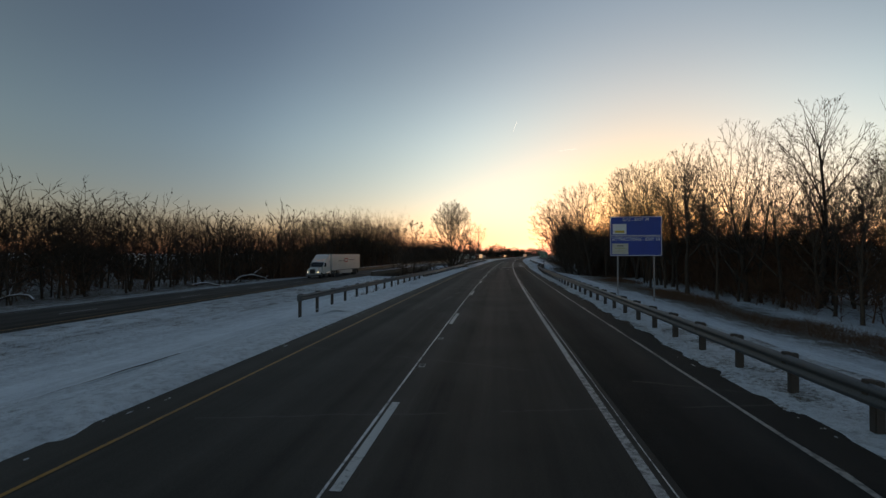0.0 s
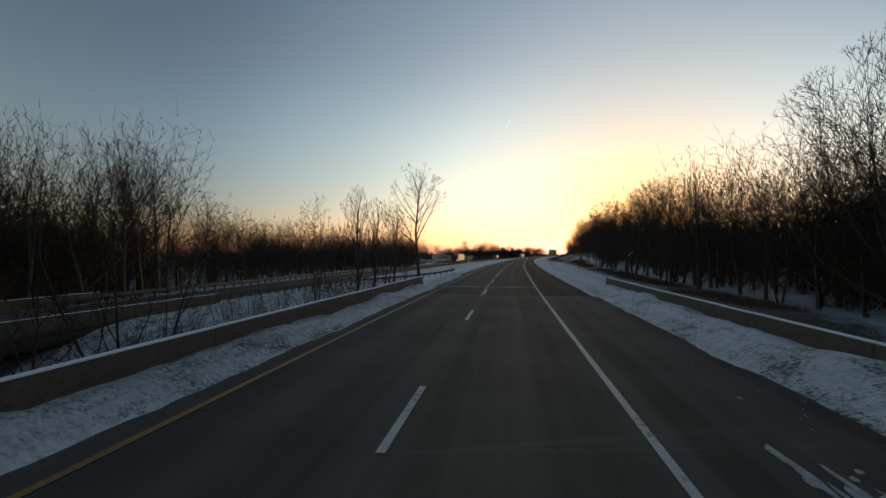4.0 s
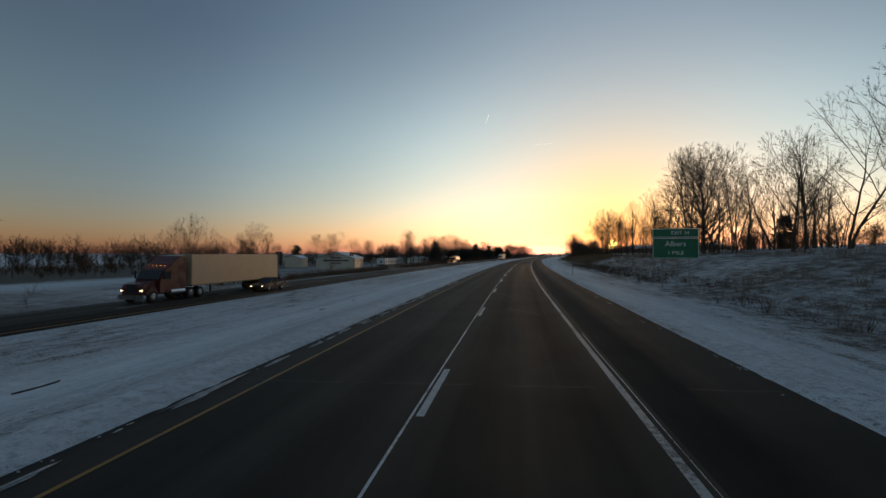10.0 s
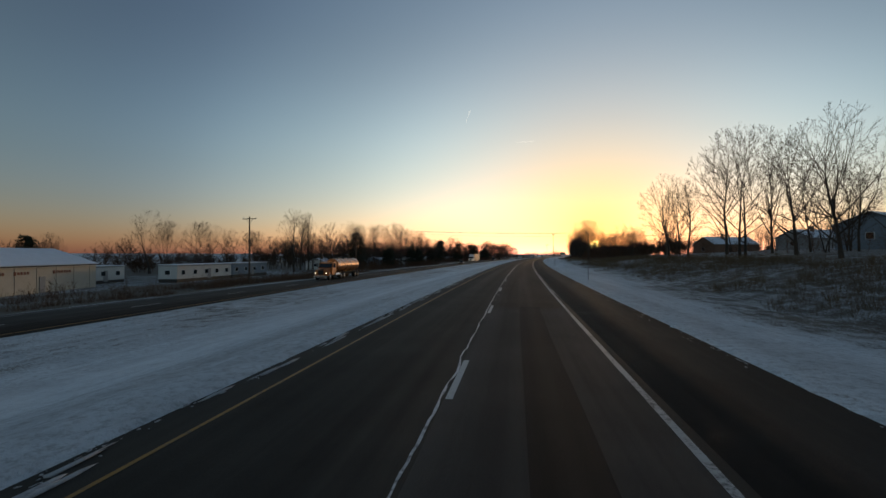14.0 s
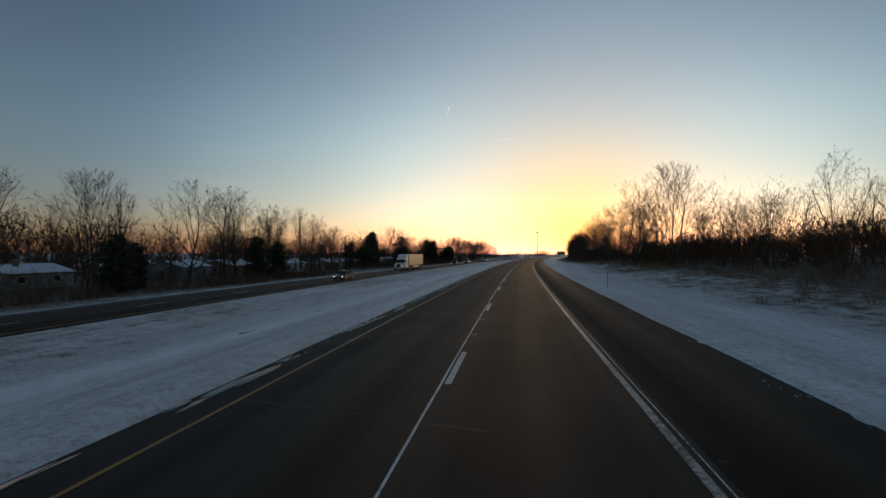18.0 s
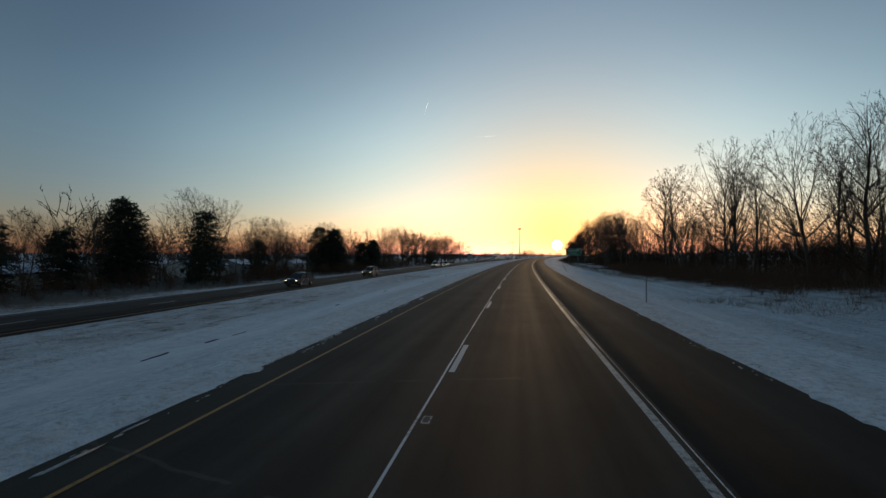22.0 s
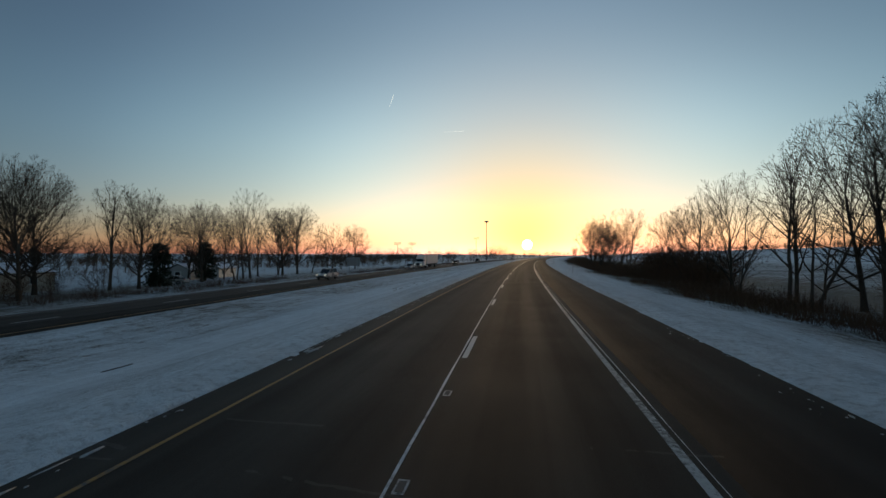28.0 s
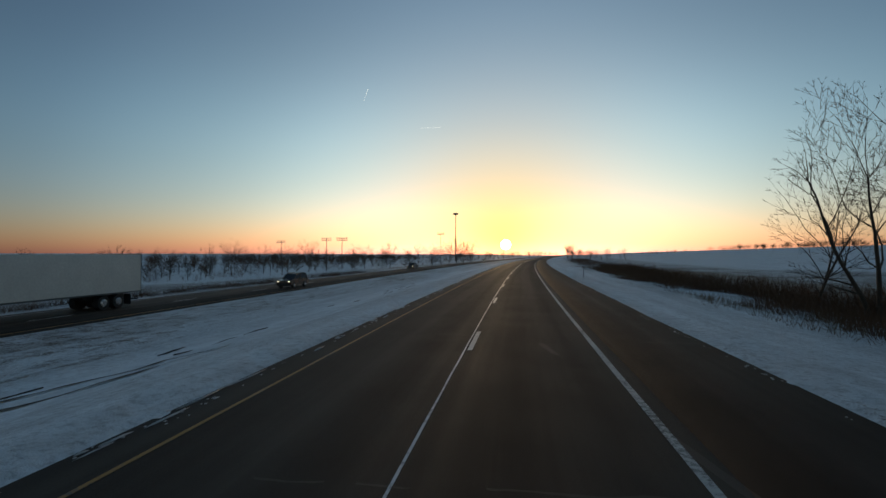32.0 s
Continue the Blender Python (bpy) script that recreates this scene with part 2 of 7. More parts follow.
def mesh_of(name, verts, faces, mat=None, uvs=None, smooth=False):
    me = bpy.data.meshes.new(name)
    verts, faces = np.asarray(verts, np.float32), np.asarray(faces, np.int32)
    k = faces.shape[1]
    me.vertices.add(len(verts))
    me.vertices.foreach_set("co", verts.ravel())
    me.loops.add(faces.size)
    me.loops.foreach_set("vertex_index", faces.ravel())
    me.polygons.add(len(faces))
    me.polygons.foreach_set("loop_start", np.arange(0, faces.size, k, dtype=np.int32))
    me.update(calc_edges=True)
    if smooth:
        me.polygons.foreach_set("use_smooth", np.ones(len(faces), bool))
    if uvs is not None:
        layer = me.uv_layers.new(name="UVMap")
        layer.data.foreach_set("uv", np.asarray(uvs, np.float32)[faces.ravel()].ravel())
    if mat:
        me.materials.append(mat)
    return me


def part(name, bm, mat, parent=None, label=""):
    """One bmesh (or finished mesh) as one mesh object under a thing or a part."""
    if isinstance(bm, bmesh.types.BMesh):
        me = bpy.data.meshes.new(name)
        bm.to_mesh(me)
        bm.free()
        me.materials.append(mat)
    else:
        me = bm
    ob = new(name, me)
    ob.parent = parent
    if label:
        ob["label"] = label
    return ob


def thing(name, m, label, category, group="", kind=""):
    ob = tagged(new(name), label, category, group, kind)
    ob.matrix_world = m
    return ob


def box(bm, x, y, z, sx, sy, sz, bevel=0.0, rot=None):
    """A box with its centre at x, y, z."""
    r = bmesh.ops.create_cube(bm, size=1.0)
    m = Matrix.Translation((x, y, z)) @ (rot or Matrix()) @ Matrix.Diagonal((sx, sy, sz, 1))
    bmesh.ops.transform(bm, matrix=m, verts=r["verts"])
    if bevel:
        es = list({e for v in r["verts"] for e in v.link_edges})
        bmesh.ops.bevel(bm, geom=es, offset=bevel, segments=2, affect="EDGES")
    return bm


def boxed(x, y, z, sx, sy, sz, bevel=0.0, rot=None):
    return box(bmesh.new(), x, y, z, sx, sy, sz, bevel, rot)


def rod(bm, p, q, r0, r1, n=8):
    p, q = Vector(p), Vector(q)
    d = q - p
    r = bmesh.ops.create_cone(bm, cap_ends=True, segments=n, radius1=r0, radius2=r1, depth=d.length)
    m = Matrix.Translation((p + q) / 2) @ d.to_track_quat("Z", "Y").to_matrix().to_4x4()
    bmesh.ops.transform(bm, matrix=m, verts=r["verts"])
    return bm


def rodded(p, q, r0, r1, n=8):
    return rod(bmesh.new(), p, q, r0, r1, n)


def prism(outline, x0, x1, bevel=0.0):
    """An outline in y, z, drawn out from x0 to x1."""
    bm = bmesh.new()
    a = [bm.verts.new((x0, y, z)) for y, z in outline]
    b = [bm.verts.new((x1, y, z)) for y, z in outline]
    bm.faces.new(a)
    bm.faces.new(b[::-1])
    for i in range(len(a)):
        j = (i + 1) % len(a)
        bm.faces.new((a[j], a[i], b[i], b[j]))
    bmesh.ops.recalc_face_normals(bm, faces=bm.faces[:])
    if bevel:
        bmesh.ops.bevel(bm, geom=bm.edges[:], offset=bevel, segments=2, affect="EDGES")
    return bm


def strip(name, mat, ss, left, right, z=0.0, thick=0.0):
    """A ribbon that follows the road from one place across it to another; left, right and z may be functions of s."""
    f = [v if callable(v) else (lambda s, v=v: v) for v in (left, right, z)]
    vs, uv, fs = [], [], []
    for s in ss:
        a, b, h = (g(s) for g in f)
        vs += [R(s, a, h), R(s, b, h)]
        uv += [(a, s), (b, s)]
    n = len(ss)
    for i in range(n - 1):
        fs.append((2 * i, 2 * i + 1, 2 * i + 3, 2 * i + 2))
    if thick:
        k = len(vs)
        vs += [v - Vector((0, 0, thick)) for v in vs]
        uv += uv
        for i in range(n - 1):
            fs.append((2 * i, 2 * i + 2, k + 2 * i + 2, k + 2 * i))
            fs.append((2 * i + 1, k + 2 * i + 1, k + 2 * i + 3, 2 * i + 3))
            fs.append((k + 2 * i, k + 2 * i + 2, k + 2 * i + 3, k + 2 * i + 1))
    return mesh_of(name, [tuple(v) for v in vs], fs, mat, uv)


def sweep(name, mat, profile, ss, lat, base, closed=True):
    """A profile of (across, up) carried along the road."""
    n, vs, uv, fs = len(profile), [], [], []
    for s in ss:
        for a, u in profile:
            vs.append(tuple(R(s, lat(s) + a, base(s) + u)))
            uv.append((a + u, s))
    for i in range(len(ss) - 1):
        for j in range(n if closed else n - 1):
            k = (j + 1) % n
            fs.append((i * n + j, i * n + k, (i + 1) * n + k, (i + 1) * n + j))
    return mesh_of(name, vs, fs, mat, uv)


# ---- the lie of the land ----
LAT_L = np.array([-2600, -900, -300, -120, -60, -45, -38, -34.6, -34.4, -25.6, -25.4, -22, -18, -15.5, -12.8, -7.5, -6.2, -6.0])
Z_L = np.array([6.0, 2.0, -2.2, -2.8, -2.7, -2.4, -1.9, -1.58, -1.72, -1.72, -1.58, -1.7, -1.72, -1.58, -1.35, -0.1, 0.03, -0.12])
LAT_R = np.array([4.7, 5.0, 6.5, 9, 14, 22, 35, 80, 200, 420, 900, 2600])
S_R = np.array([-400, 60, 200, 300, 340, 450, 520, 600, 680, 760, 850, 940, 1100])
Z_R = np.array([
    [-0.12, 0.03, -0.05, -0.9, -1.7, -2.2, -2.2, -2, -2, 0, 4, 10],
    [-0.12, 0.03, -0.05, -0.9, -1.7, -2.2, -2.2, -2, -2, 0, 4, 10],
    [-0.12, 0.03, 0.0, -0.25, -0.9, -1.2, -0.8, 0, 1, 2, 4, 10],
    [-0.12, 0.03, 0.0, -0.3, -0.5, 1.2, 2.4, 3, 3, 3, 4, 10],
    [-0.12, 0.03, 0.0, -0.3, -0.2, 2.1, 3.4, 3.6, 3, 3, 4, 10],
    [-0.12, 0.03, 0.0, -0.3, -0.4, 1.5, 2.8, 3.2, 3, 3, 4, 10],
    [-0.12, 0.03, 0.0, -0.25, -0.3, 1.3, 2.8, 4.4, 9, 10, 11, 14],
    [-0.12, 0.03, 0.0, -0.2, -0.4, 0.7, 1.6, 4.2, 9, 10, 12, 16],
    [-0.12, 0.03, 0.0, -0.2, -0.4, 0.5, 1.2, 2.5, 6, 8, 11, 16],
    [-0.12, 0.03, 0.0, -0.25, -0.6, -0.2, 0.4, 1.0, 4, 9, 14, 20],
    [-0.12, 0.03, 0.0, -0.3, -1.0, -1.3, -1.1, 0.0, 5, 13, 22, 30],
    [-0.12, 0.03, 0.0, -0.3, -0.9, -1.2, -1.3, -1.0, 4, 14, 26, 36],
    [-0.12, 0.03, 0.0, -0.3, -0.8, -1.2, -1.5, -1.5, 3, 14, 30, 40]])
BRIDGE = (93.0, 150.0)


def rough_land(s, lat):
    p = Vector((s * 0.05, lat * 0.05, 0))
    q = Vector((s * 0.45, lat * 0.45, 3))
    far = min(1.0, max(0.0, (abs(lat) - 36) / 60))
    crust = noise.noise(Vector((s * 0.8, lat * 1.3, 9))) * 0.05 if -22 < lat < 16 else 0.0
    ridge = 0.1 * math.exp(-((lat + 9.6 + 0.8 * noise.noise(Vector((s * 0.02, 0, 4)))) / 0.7) ** 2) if lat < 0 else 0.0
    return noise.noise(p) * (0.12 + 0.35 * far) + noise.noise(q) * 0.05 + crust + ridge


def river(s, lat):
    """How far the valley of the creek lowers the land."""
    d = abs(s - 121.5 - 4 * math.sin(lat * 0.03))
    f = min(1.0, max(0.0, (30.0 - d) / 17.0))
    return f * f * (3 - 2 * f)


def hollow(s, lat):
    """How far the sports field left of the road lies lower."""
    a, b = min(1.0, max(0.0, (s - 1010) / 80)), min(1.0, max(0.0, (-lat - 45) / 100))
    return 4.4 * a * a * (3 - 2 * a) * b if lat > -700 else 0.0


def ground_z(s, lat):
    if lat <= -6.0:
        z = float(np.interp(lat, LAT_L, Z_L)) - hollow(s, lat)
    elif lat < 4.7:
        z = -0.12
    else:
        z = float(np.interp(s, S_R, [np.interp(lat, LAT_R, row) for row in Z_R])) if lat > 9 else float(np.interp(lat, LAT_R, Z_R[4]))
        if 5.0 < lat <= 9 and s < 120:
            z = float(np.interp(lat, LAT_R, Z_R[0]))
    on_road = -6.1 < lat < 4.9 or -34.5 < lat < -25.5
    if not on_road:
        edge = min(1.0, max(0.0, min(abs(lat + 6.1), abs(lat - 4.9), abs(lat + 25.5), abs(lat + 34.5)) / 1.0))
        z += rough_land(s, lat) * edge
    k = river(s, lat)
    if k > 0 and abs(lat) < 500:
        z = z * (1 - k) + (-6.3) * k
    return z


LATS = sorted(set([-2600, -1700, -1100, -700, -450, -300, -220, -160, -120, -95, -80, -70, -62, -55, -50, -45, -41, -38, -36, -35, -34.6, -34.4,
                   -30, -25.6, -25.4, -24.5, -23.5, -22, -20, -18.5, -17, -16, -15, -14, -13, -12, -11, -10, -9.2, -8.4, -7.7, -7.1, -6.6, -6.2, -6.0,
                   -3, 0, 3, 4.7, 5.0, 5.4, 5.9, 6.5, 7.2, 8, 9, 10, 11, 12, 13, 14, 15.5, 17, 19, 22, 25, 28, 31, 35, 42, 52, 65, 80, 110, 150,
                   200, 280, 350, 420, 600, 900, 1500, 2400]))
STATIONS = [float(s) for s in list(range(-400, -60, 20)) + list(range(-60, -4, 2)) + list(range(-4, 1040, 1)) + list(range(1040, 1060, 2)) + list(range(1060, 1300, 6)) + list(range(1300, 2000, 25)) + list(range(2000, 5101, 100))]


def grass_and_light(s, lat):
    """How much grass looks through the snow; some values paint in light and shade."""
    c = 0.02
    if -26.5 < lat < -19:
        c = 0.15
    elif -19 <= lat < -15.8:
        c = 0.12
    elif -15.8 <= lat < -12:
        # below zero: painted brightness of the ditch that faces up to the sky
        c = -0.26
    elif -12 <= lat < -7.2:
        c = 0.075
    elif -7.2 <= lat < -6.0:
        c = 0.02
    elif 4.7 < lat < 5.6:
        c = 0.10
    elif 5.6 <= lat < 9:
        c = 0.04
    elif 9 <= lat < 13:
        c = 0.15 if s < 290 else 0.2 if s < 470 else 0.1
    elif 13 <= lat < 60:
        # dry grass of the bank, with the bank's shade added as more of it
        c = 0.24 if 425 < s < 570 else 0.215 if 290 < s <= 425 else 0.185
    elif -70 < lat < -34:
        c = 0.19 if s > 400 else 0.2
    if (lat < -42 and s < 335) or (lat > 16 and s < 285):
        c = 0.24
    if lat >= 19 and 560 < s < 700:
        c = 0.3
    if lat >= 22 and 700 <= s < 880:
        c = 0.34
    if s < 290 and lat >= 5.6:
        c = 0.02 if lat < 14.6 else 0.36 if lat < 20 else 0.13
    if 11 <= lat < 21 and 640 < s < 800:
        c = 0.24 if 704 < s < 762 and lat > 13.5 else 0.16 if s < 690 and lat > 13.5 else 0.08
    if 10.6 <= lat < 18 and 868 < s < 1080:
        c = 0.22 if s < 960 else 0.13
    if -220 < lat < -86 and 330 < s < 900:
        c = 0.34
    if -60 < lat < -37 and 370 < s < 545:
        c = 0.36 if lat > -46 or s > 464 else 0.1
    if -95 < lat <= -60 and 400 < s < 640:
        c = 0.22
    if lat < -46 and 560 < s < 900 and lat > -120:
        c = 0.3
    if 18 <= lat < 110 and 880 < s < 1100:
        # grass, raised to paint in the shade over the far field
        c = 0.3 if lat < 40 else 0.2
    if 75 < s < 165 and abs(lat) > 8:
        c = max(c, 0.15)
    return c


def build_ground():
    vs, uv, cov = [], [], []
    for s in STATIONS:
        for lat in LATS:
            vs.append(tuple(R(s, lat, ground_z(s, lat))))
            uv.append((lat, s))
            if -9 < lat < 7:
                cov.append(grass_and_light(s, lat))
            else:
                # the patches run into one another with wandering edges
                d = noise.noise(Vector((s * 0.035, lat * 0.06, 21)))
                a = lat + d * min(6.0, 0.05 * abs(lat)) if abs(lat) < 75 else lat
                w = 24 * noise.noise(Vector((s * 0.02, lat * 0.08, 33)))
                cov.append(sum(grass_and_light(s + w + k, a + j) for k in (-16, -6, 6, 16) for j in (-1.3, 0, 1.3)) / 12)
    n = len(LATS)
    i = np.arange(len(STATIONS) - 1)[:, None] * n + np.arange(n - 1)[None, :]
    fs = np.stack([i, i + 1, i + n + 1, i + n], -1).reshape(-1, 4)
    me = mesh_of("ground", vs, fs, SNOW, uv, True)
    a = me.attributes.new("cover", "FLOAT", "POINT")
    a.data.foreach_set("value", np.array(cov, np.float32))
    tagged(new("ground", me), "snow-covered ground with dry grass showing through", "ground", kind="structure")


build_ground()
tagged(part("water", strip("water", WATER, [104, 139], -420, 420, -5.4), WATER), "dark still creek water below the bridges", "water", kind="structure")

# ---- roads ----


def steps(a, b, d):
    n = max(1, round((b - a) / d))
    return [a + (b - a) * i / n for i in range(n + 1)]


FAR = steps(-380, 1300, 4) + steps(1310, 4900, 30)
road = tagged(new("road"), "grey two-lane motorway carriageway with worn wheel paths", "road", kind="structure")
part("asphalt", strip("asphalt", PALE_ASPHALT, steps(-380, 301, 4), -6.0, 1.95, 0.0, 0.14), PALE_ASPHALT, road, "paler worn asphalt round the bridge")
part("asphalt", strip("asphalt", ASPHALT, steps(301, 1300, 4) + steps(1310, 4900, 30), -6.0, 1.95, 0.0, 0.14), ASPHALT, road)
part("shoulder", strip("shoulder", SHOULDER, FAR, 1.95, lambda s: 4.8 + 0.12 * noise.noise(Vector((s * 0.13, 1, 0))), 0.0, 0.14), SHOULDER, road, "darker asphalt shoulder")
EDGE_S = [0, 39, 100, 150, 220, 281, 341, 402, 523, 613, 674, 704, 765, 856, 916, 977, 1100]
EDGE_LAT = [1.7, 1.7, 1.78, 1.82, 1.84, 1.8, 1.6, 1.72, 1.69, 1.67, 1.72, 1.66, 1.52, 1.58, 1.54, 1.59, 1.63]


def edge_at(s):
    return float(np.interp(s, EDGE_S, EDGE_LAT))


EDGE = steps(-200, 1300, 1.5) + steps(1310, 2600, 30)
part("edge_line", strip("edge_line", WORN_PAINT, EDGE, lambda s: edge_at(s) - 0.065 + 0.012 * noise.noise(Vector((s * 0.8, 1, 0))),
                        lambda s: edge_at(s) + 0.065 + 0.012 * noise.noise(Vector((s * 0.9, 5, 0))), 0.005), WORN_PAINT, road, "worn white edge line")
part("yellow_line", strip("yellow_line", YELLOW_PAINT, EDGE, -5.18, -5.105, 0.005), YELLOW_PAINT, road, "worn yellow edge line")
for _ss in ([s for s in EDGE if s < 408], [s for s in EDGE if s > 462]):
    part("centre_joint", strip("centre_joint", SALT, _ss, lambda s: -1.87 + 0.015 * noise.noise(Vector((s * 0.6, 0, 0))),
                               lambda s: -1.83 + 0.02 * noise.noise(Vector((s * 0.6, 7, 0))), 0.004), SALT, road, "pale salt-filled joint between the lanes")
for _s0, _s1 in ((5, 47), (160, 318), (386, 420), (450, 735), (830, 940)):
    part("edge_joint", strip("edge_joint", SALT, steps(_s0, _s1, 1.5), lambda s: edge_at(s) + 0.15 + 0.02 * noise.noise(Vector((s * 0.25, 3, 0))),
                             lambda s: edge_at(s) + 0.168 + 0.025 * noise.noise(Vector((s * 0.25, 3.2, 0))), 0.006), SALT, road, "pale joint beside the shoulder")
WORN_SALT = paint_material("worn_salt", (0.3, 0.28, 0.25), 0.5)
GRIT = asphalt_material("shoulder_grit", 0.03, (1.0, 0.86, 0.70))
part("salt_line", strip("salt_line", WORN_SALT, steps(-60, 92, 1.0), lambda s: 3.88 + 0.03 * noise.noise(Vector((s * 0.5, 2, 0))), lambda s: 3.96 + 0.06 * noise.noise(Vector((s * 0.9, 6, 0))), 0.004), WORN_SALT, road, "pale line of dried salt on the shoulder")
part("grit", strip("grit", GRIT, steps(-60, 92, 1.0), 4.0, lambda s: 4.7, 0.003), GRIT, road, "brown grit at the edge of the shoulder")
part("crack", strip("crack", SALT, steps(408, 462, 0.25), lambda s: -1.88 + 0.09 * noise.noise(Vector((s * 0.55, 4, 0))) + 0.05 * noise.noise(Vector((s * 1.9, 9, 0))),
                    lambda s: -1.84 + 0.09 * noise.noise(Vector((s * 0.55, 4, 0))) + 0.05 * noise.noise(Vector((s * 1.9, 9.3, 0))), 0.0048), SALT, road, "crooked salt-filled crack between the lanes")
DASH0 = 7.95
for _k in range(-6, 120):
    _s = DASH0 + 12.19 * _k
    part("lane_dash", strip("lane_dash", WHITE_PAINT, [_s - 3.05, _s - 1.5, _s], -1.78, -1.65, 0.007), WHITE_PAINT, road)

PATCH = asphalt_material("patch_concrete", 0.05, (1.0, 0.95, 0.88))
part("patch", strip("patch", PATCH, steps(421, 446, 2), lambda s: -1.78 + 0.05 * noise.noise(Vector((s, 0, 0))), 1.75, 0.003), PATCH, road, "paler repaired slab")
part("tar_strip", strip("tar_strip", SHOULDER, steps(420.5, 446.5, 2), -0.42, lambda s: 0.52 + 0.06 * noise.noise(Vector((s, 4, 0))), 0.0055), SHOULDER, road, "dark tar strip")
for _s0, _s1 in ((80.2, 80.4), (90.2, 90.45), (157.5, 157.7)):
    part("cross_joint", strip("cross_joint", SALT, [_s0, _s1], -4.9, 1.7, 0.0045), SALT, road, "pale joint across the lanes")
for _k in range(1, 115, 3):
    for _d in (6.0, 9.5):
        _s = DASH0 + 12.19 * _k - _d
        _m = part("pavement_marker", strip("pavement_marker", WORN_PAINT, [_s - 0.17, _s + 0.17], -1.77, -1.63, 0.0065), WORN_PAINT, road)
        part("reflector", strip("reflector", TAR, [_s - 0.13, _s + 0.13], -1.745, -1.655, 0.011), TAR, _m)

other = tagged(new("road"), "oncoming carriageway of grey asphalt lying lower", "road", kind="structure")
OZ = -1.58
part("asphalt", strip("asphalt", PALE_ASPHALT, steps(-380, 301, 4), -34.5, -25.5, OZ, 0.16), PALE_ASPHALT, other, "paler worn asphalt round the bridge")
part("asphalt", strip("asphalt", ASPHALT, steps(301, 1300, 4) + steps(1310, 4900, 30), -34.5, -25.5, OZ, 0.16), ASPHALT, other)
part("yellow_line", strip("yellow_line", YELLOW_PAINT, EDGE, -26.45, -26.3, OZ + 0.005), YELLOW_PAINT, other)
part("edge_line", strip("edge_line", WORN_PAINT, EDGE, -33.85, -33.7, OZ + 0.005), WORN_PAINT, other)
for _k in range(-4, 110):
    _s = DASH0 + 12.19 * _k
    part("lane_dash", strip("lane_dash", WHITE_PAINT, [_s - 3.05, _s], -30.13, -30.0, OZ + 0.007), WHITE_PAINT, other)


def bridge(lat0, lat1, z, label):
    b = tagged(new("bridge"), label, "bridge", kind="structure")
    ss = steps(BRIDGE[0], BRIDGE[1], 3)
    part("deck", strip("deck", DECK, ss, lat0 - 0.15, lat1 + 0.15, z + 0.012, 0.9), DECK, b, "pale concrete bridge deck")
    prof = [(-0.2, -0.3), (0.2, -0.3), (0.2, 0.15), (0.12, 0.4), (0.12, 0.72), (0.08, 0.76), (-0.08, 0.76), (-0.12, 0.72), (-0.12, 0.4), (-0.2, 0.15)]
    cap = [(-0.1, 0.763), (0.11, 0.763), (0.09, 0.785), (0.02, 0.8), (-0.07, 0.79)]
    for lat in (lat0, lat1):
        for i, (a, c) in enumerate(zip(steps(BRIDGE[0] - 6, BRIDGE[1] + 8, 9), steps(BRIDGE[0] - 6, BRIDGE[1] + 8, 9)[1:])):
            p = part("parapet", sweep("parapet", CONCRETE, prof, steps(a, c - 0.02, 3), lambda s: lat, lambda s: z), CONCRETE, b, "stained concrete parapet")
            part("snow_cap", sweep("snow_cap", ROOF_SNOW, cap, steps(a, c - 0.02, 1.5), lambda s: lat, lambda s: z + 0.03 * noise.noise(Vector((s, lat, 0)))), ROOF_SNOW, p)
    for s in (107, 136):
        for lat in (lat0 + 2, (lat0 + lat1) / 2, lat1 - 2):
            part("pier", rodded(R(s, lat, -7), R(s, lat, z - 0.88), 0.45, 0.45, 10), CONCRETE, b)
    for s in (BRIDGE[0] + 0.3, BRIDGE[1] - 0.3):
        part("expansion_joint", strip("expansion_joint", TAR, [s - 0.12, s + 0.12], lat0 + 0.3, lat1 - 0.3, z + 0.02), TAR, b)
    return b


MAIN_BRIDGE = bridge(-7.1, 7.1, 0.0, "concrete bridge carrying the road over a creek")
bridge(-36.0, -24.6, OZ, "concrete bridge of the oncoming carriageway")
for _n, _a, _b, _m in (("edge_line", 1.74, 1.87, WHITE_PAINT), ("yellow_line", -5.22, -5.08, YELLOW_PAINT)):
    part(_n, strip(_n, _m, steps(*BRIDGE, 3), _a, _b, 0.022), _m, MAIN_BRIDGE)
for _k in range(7, 12):
    _s = DASH0 + 12.19 * _k
    part("lane_dash", strip("lane_dash", WHITE_PAINT, [_s - 3.05, _s], -1.78, -1.65, 0.022), WHITE_PAINT, MAIN_BRIDGE)


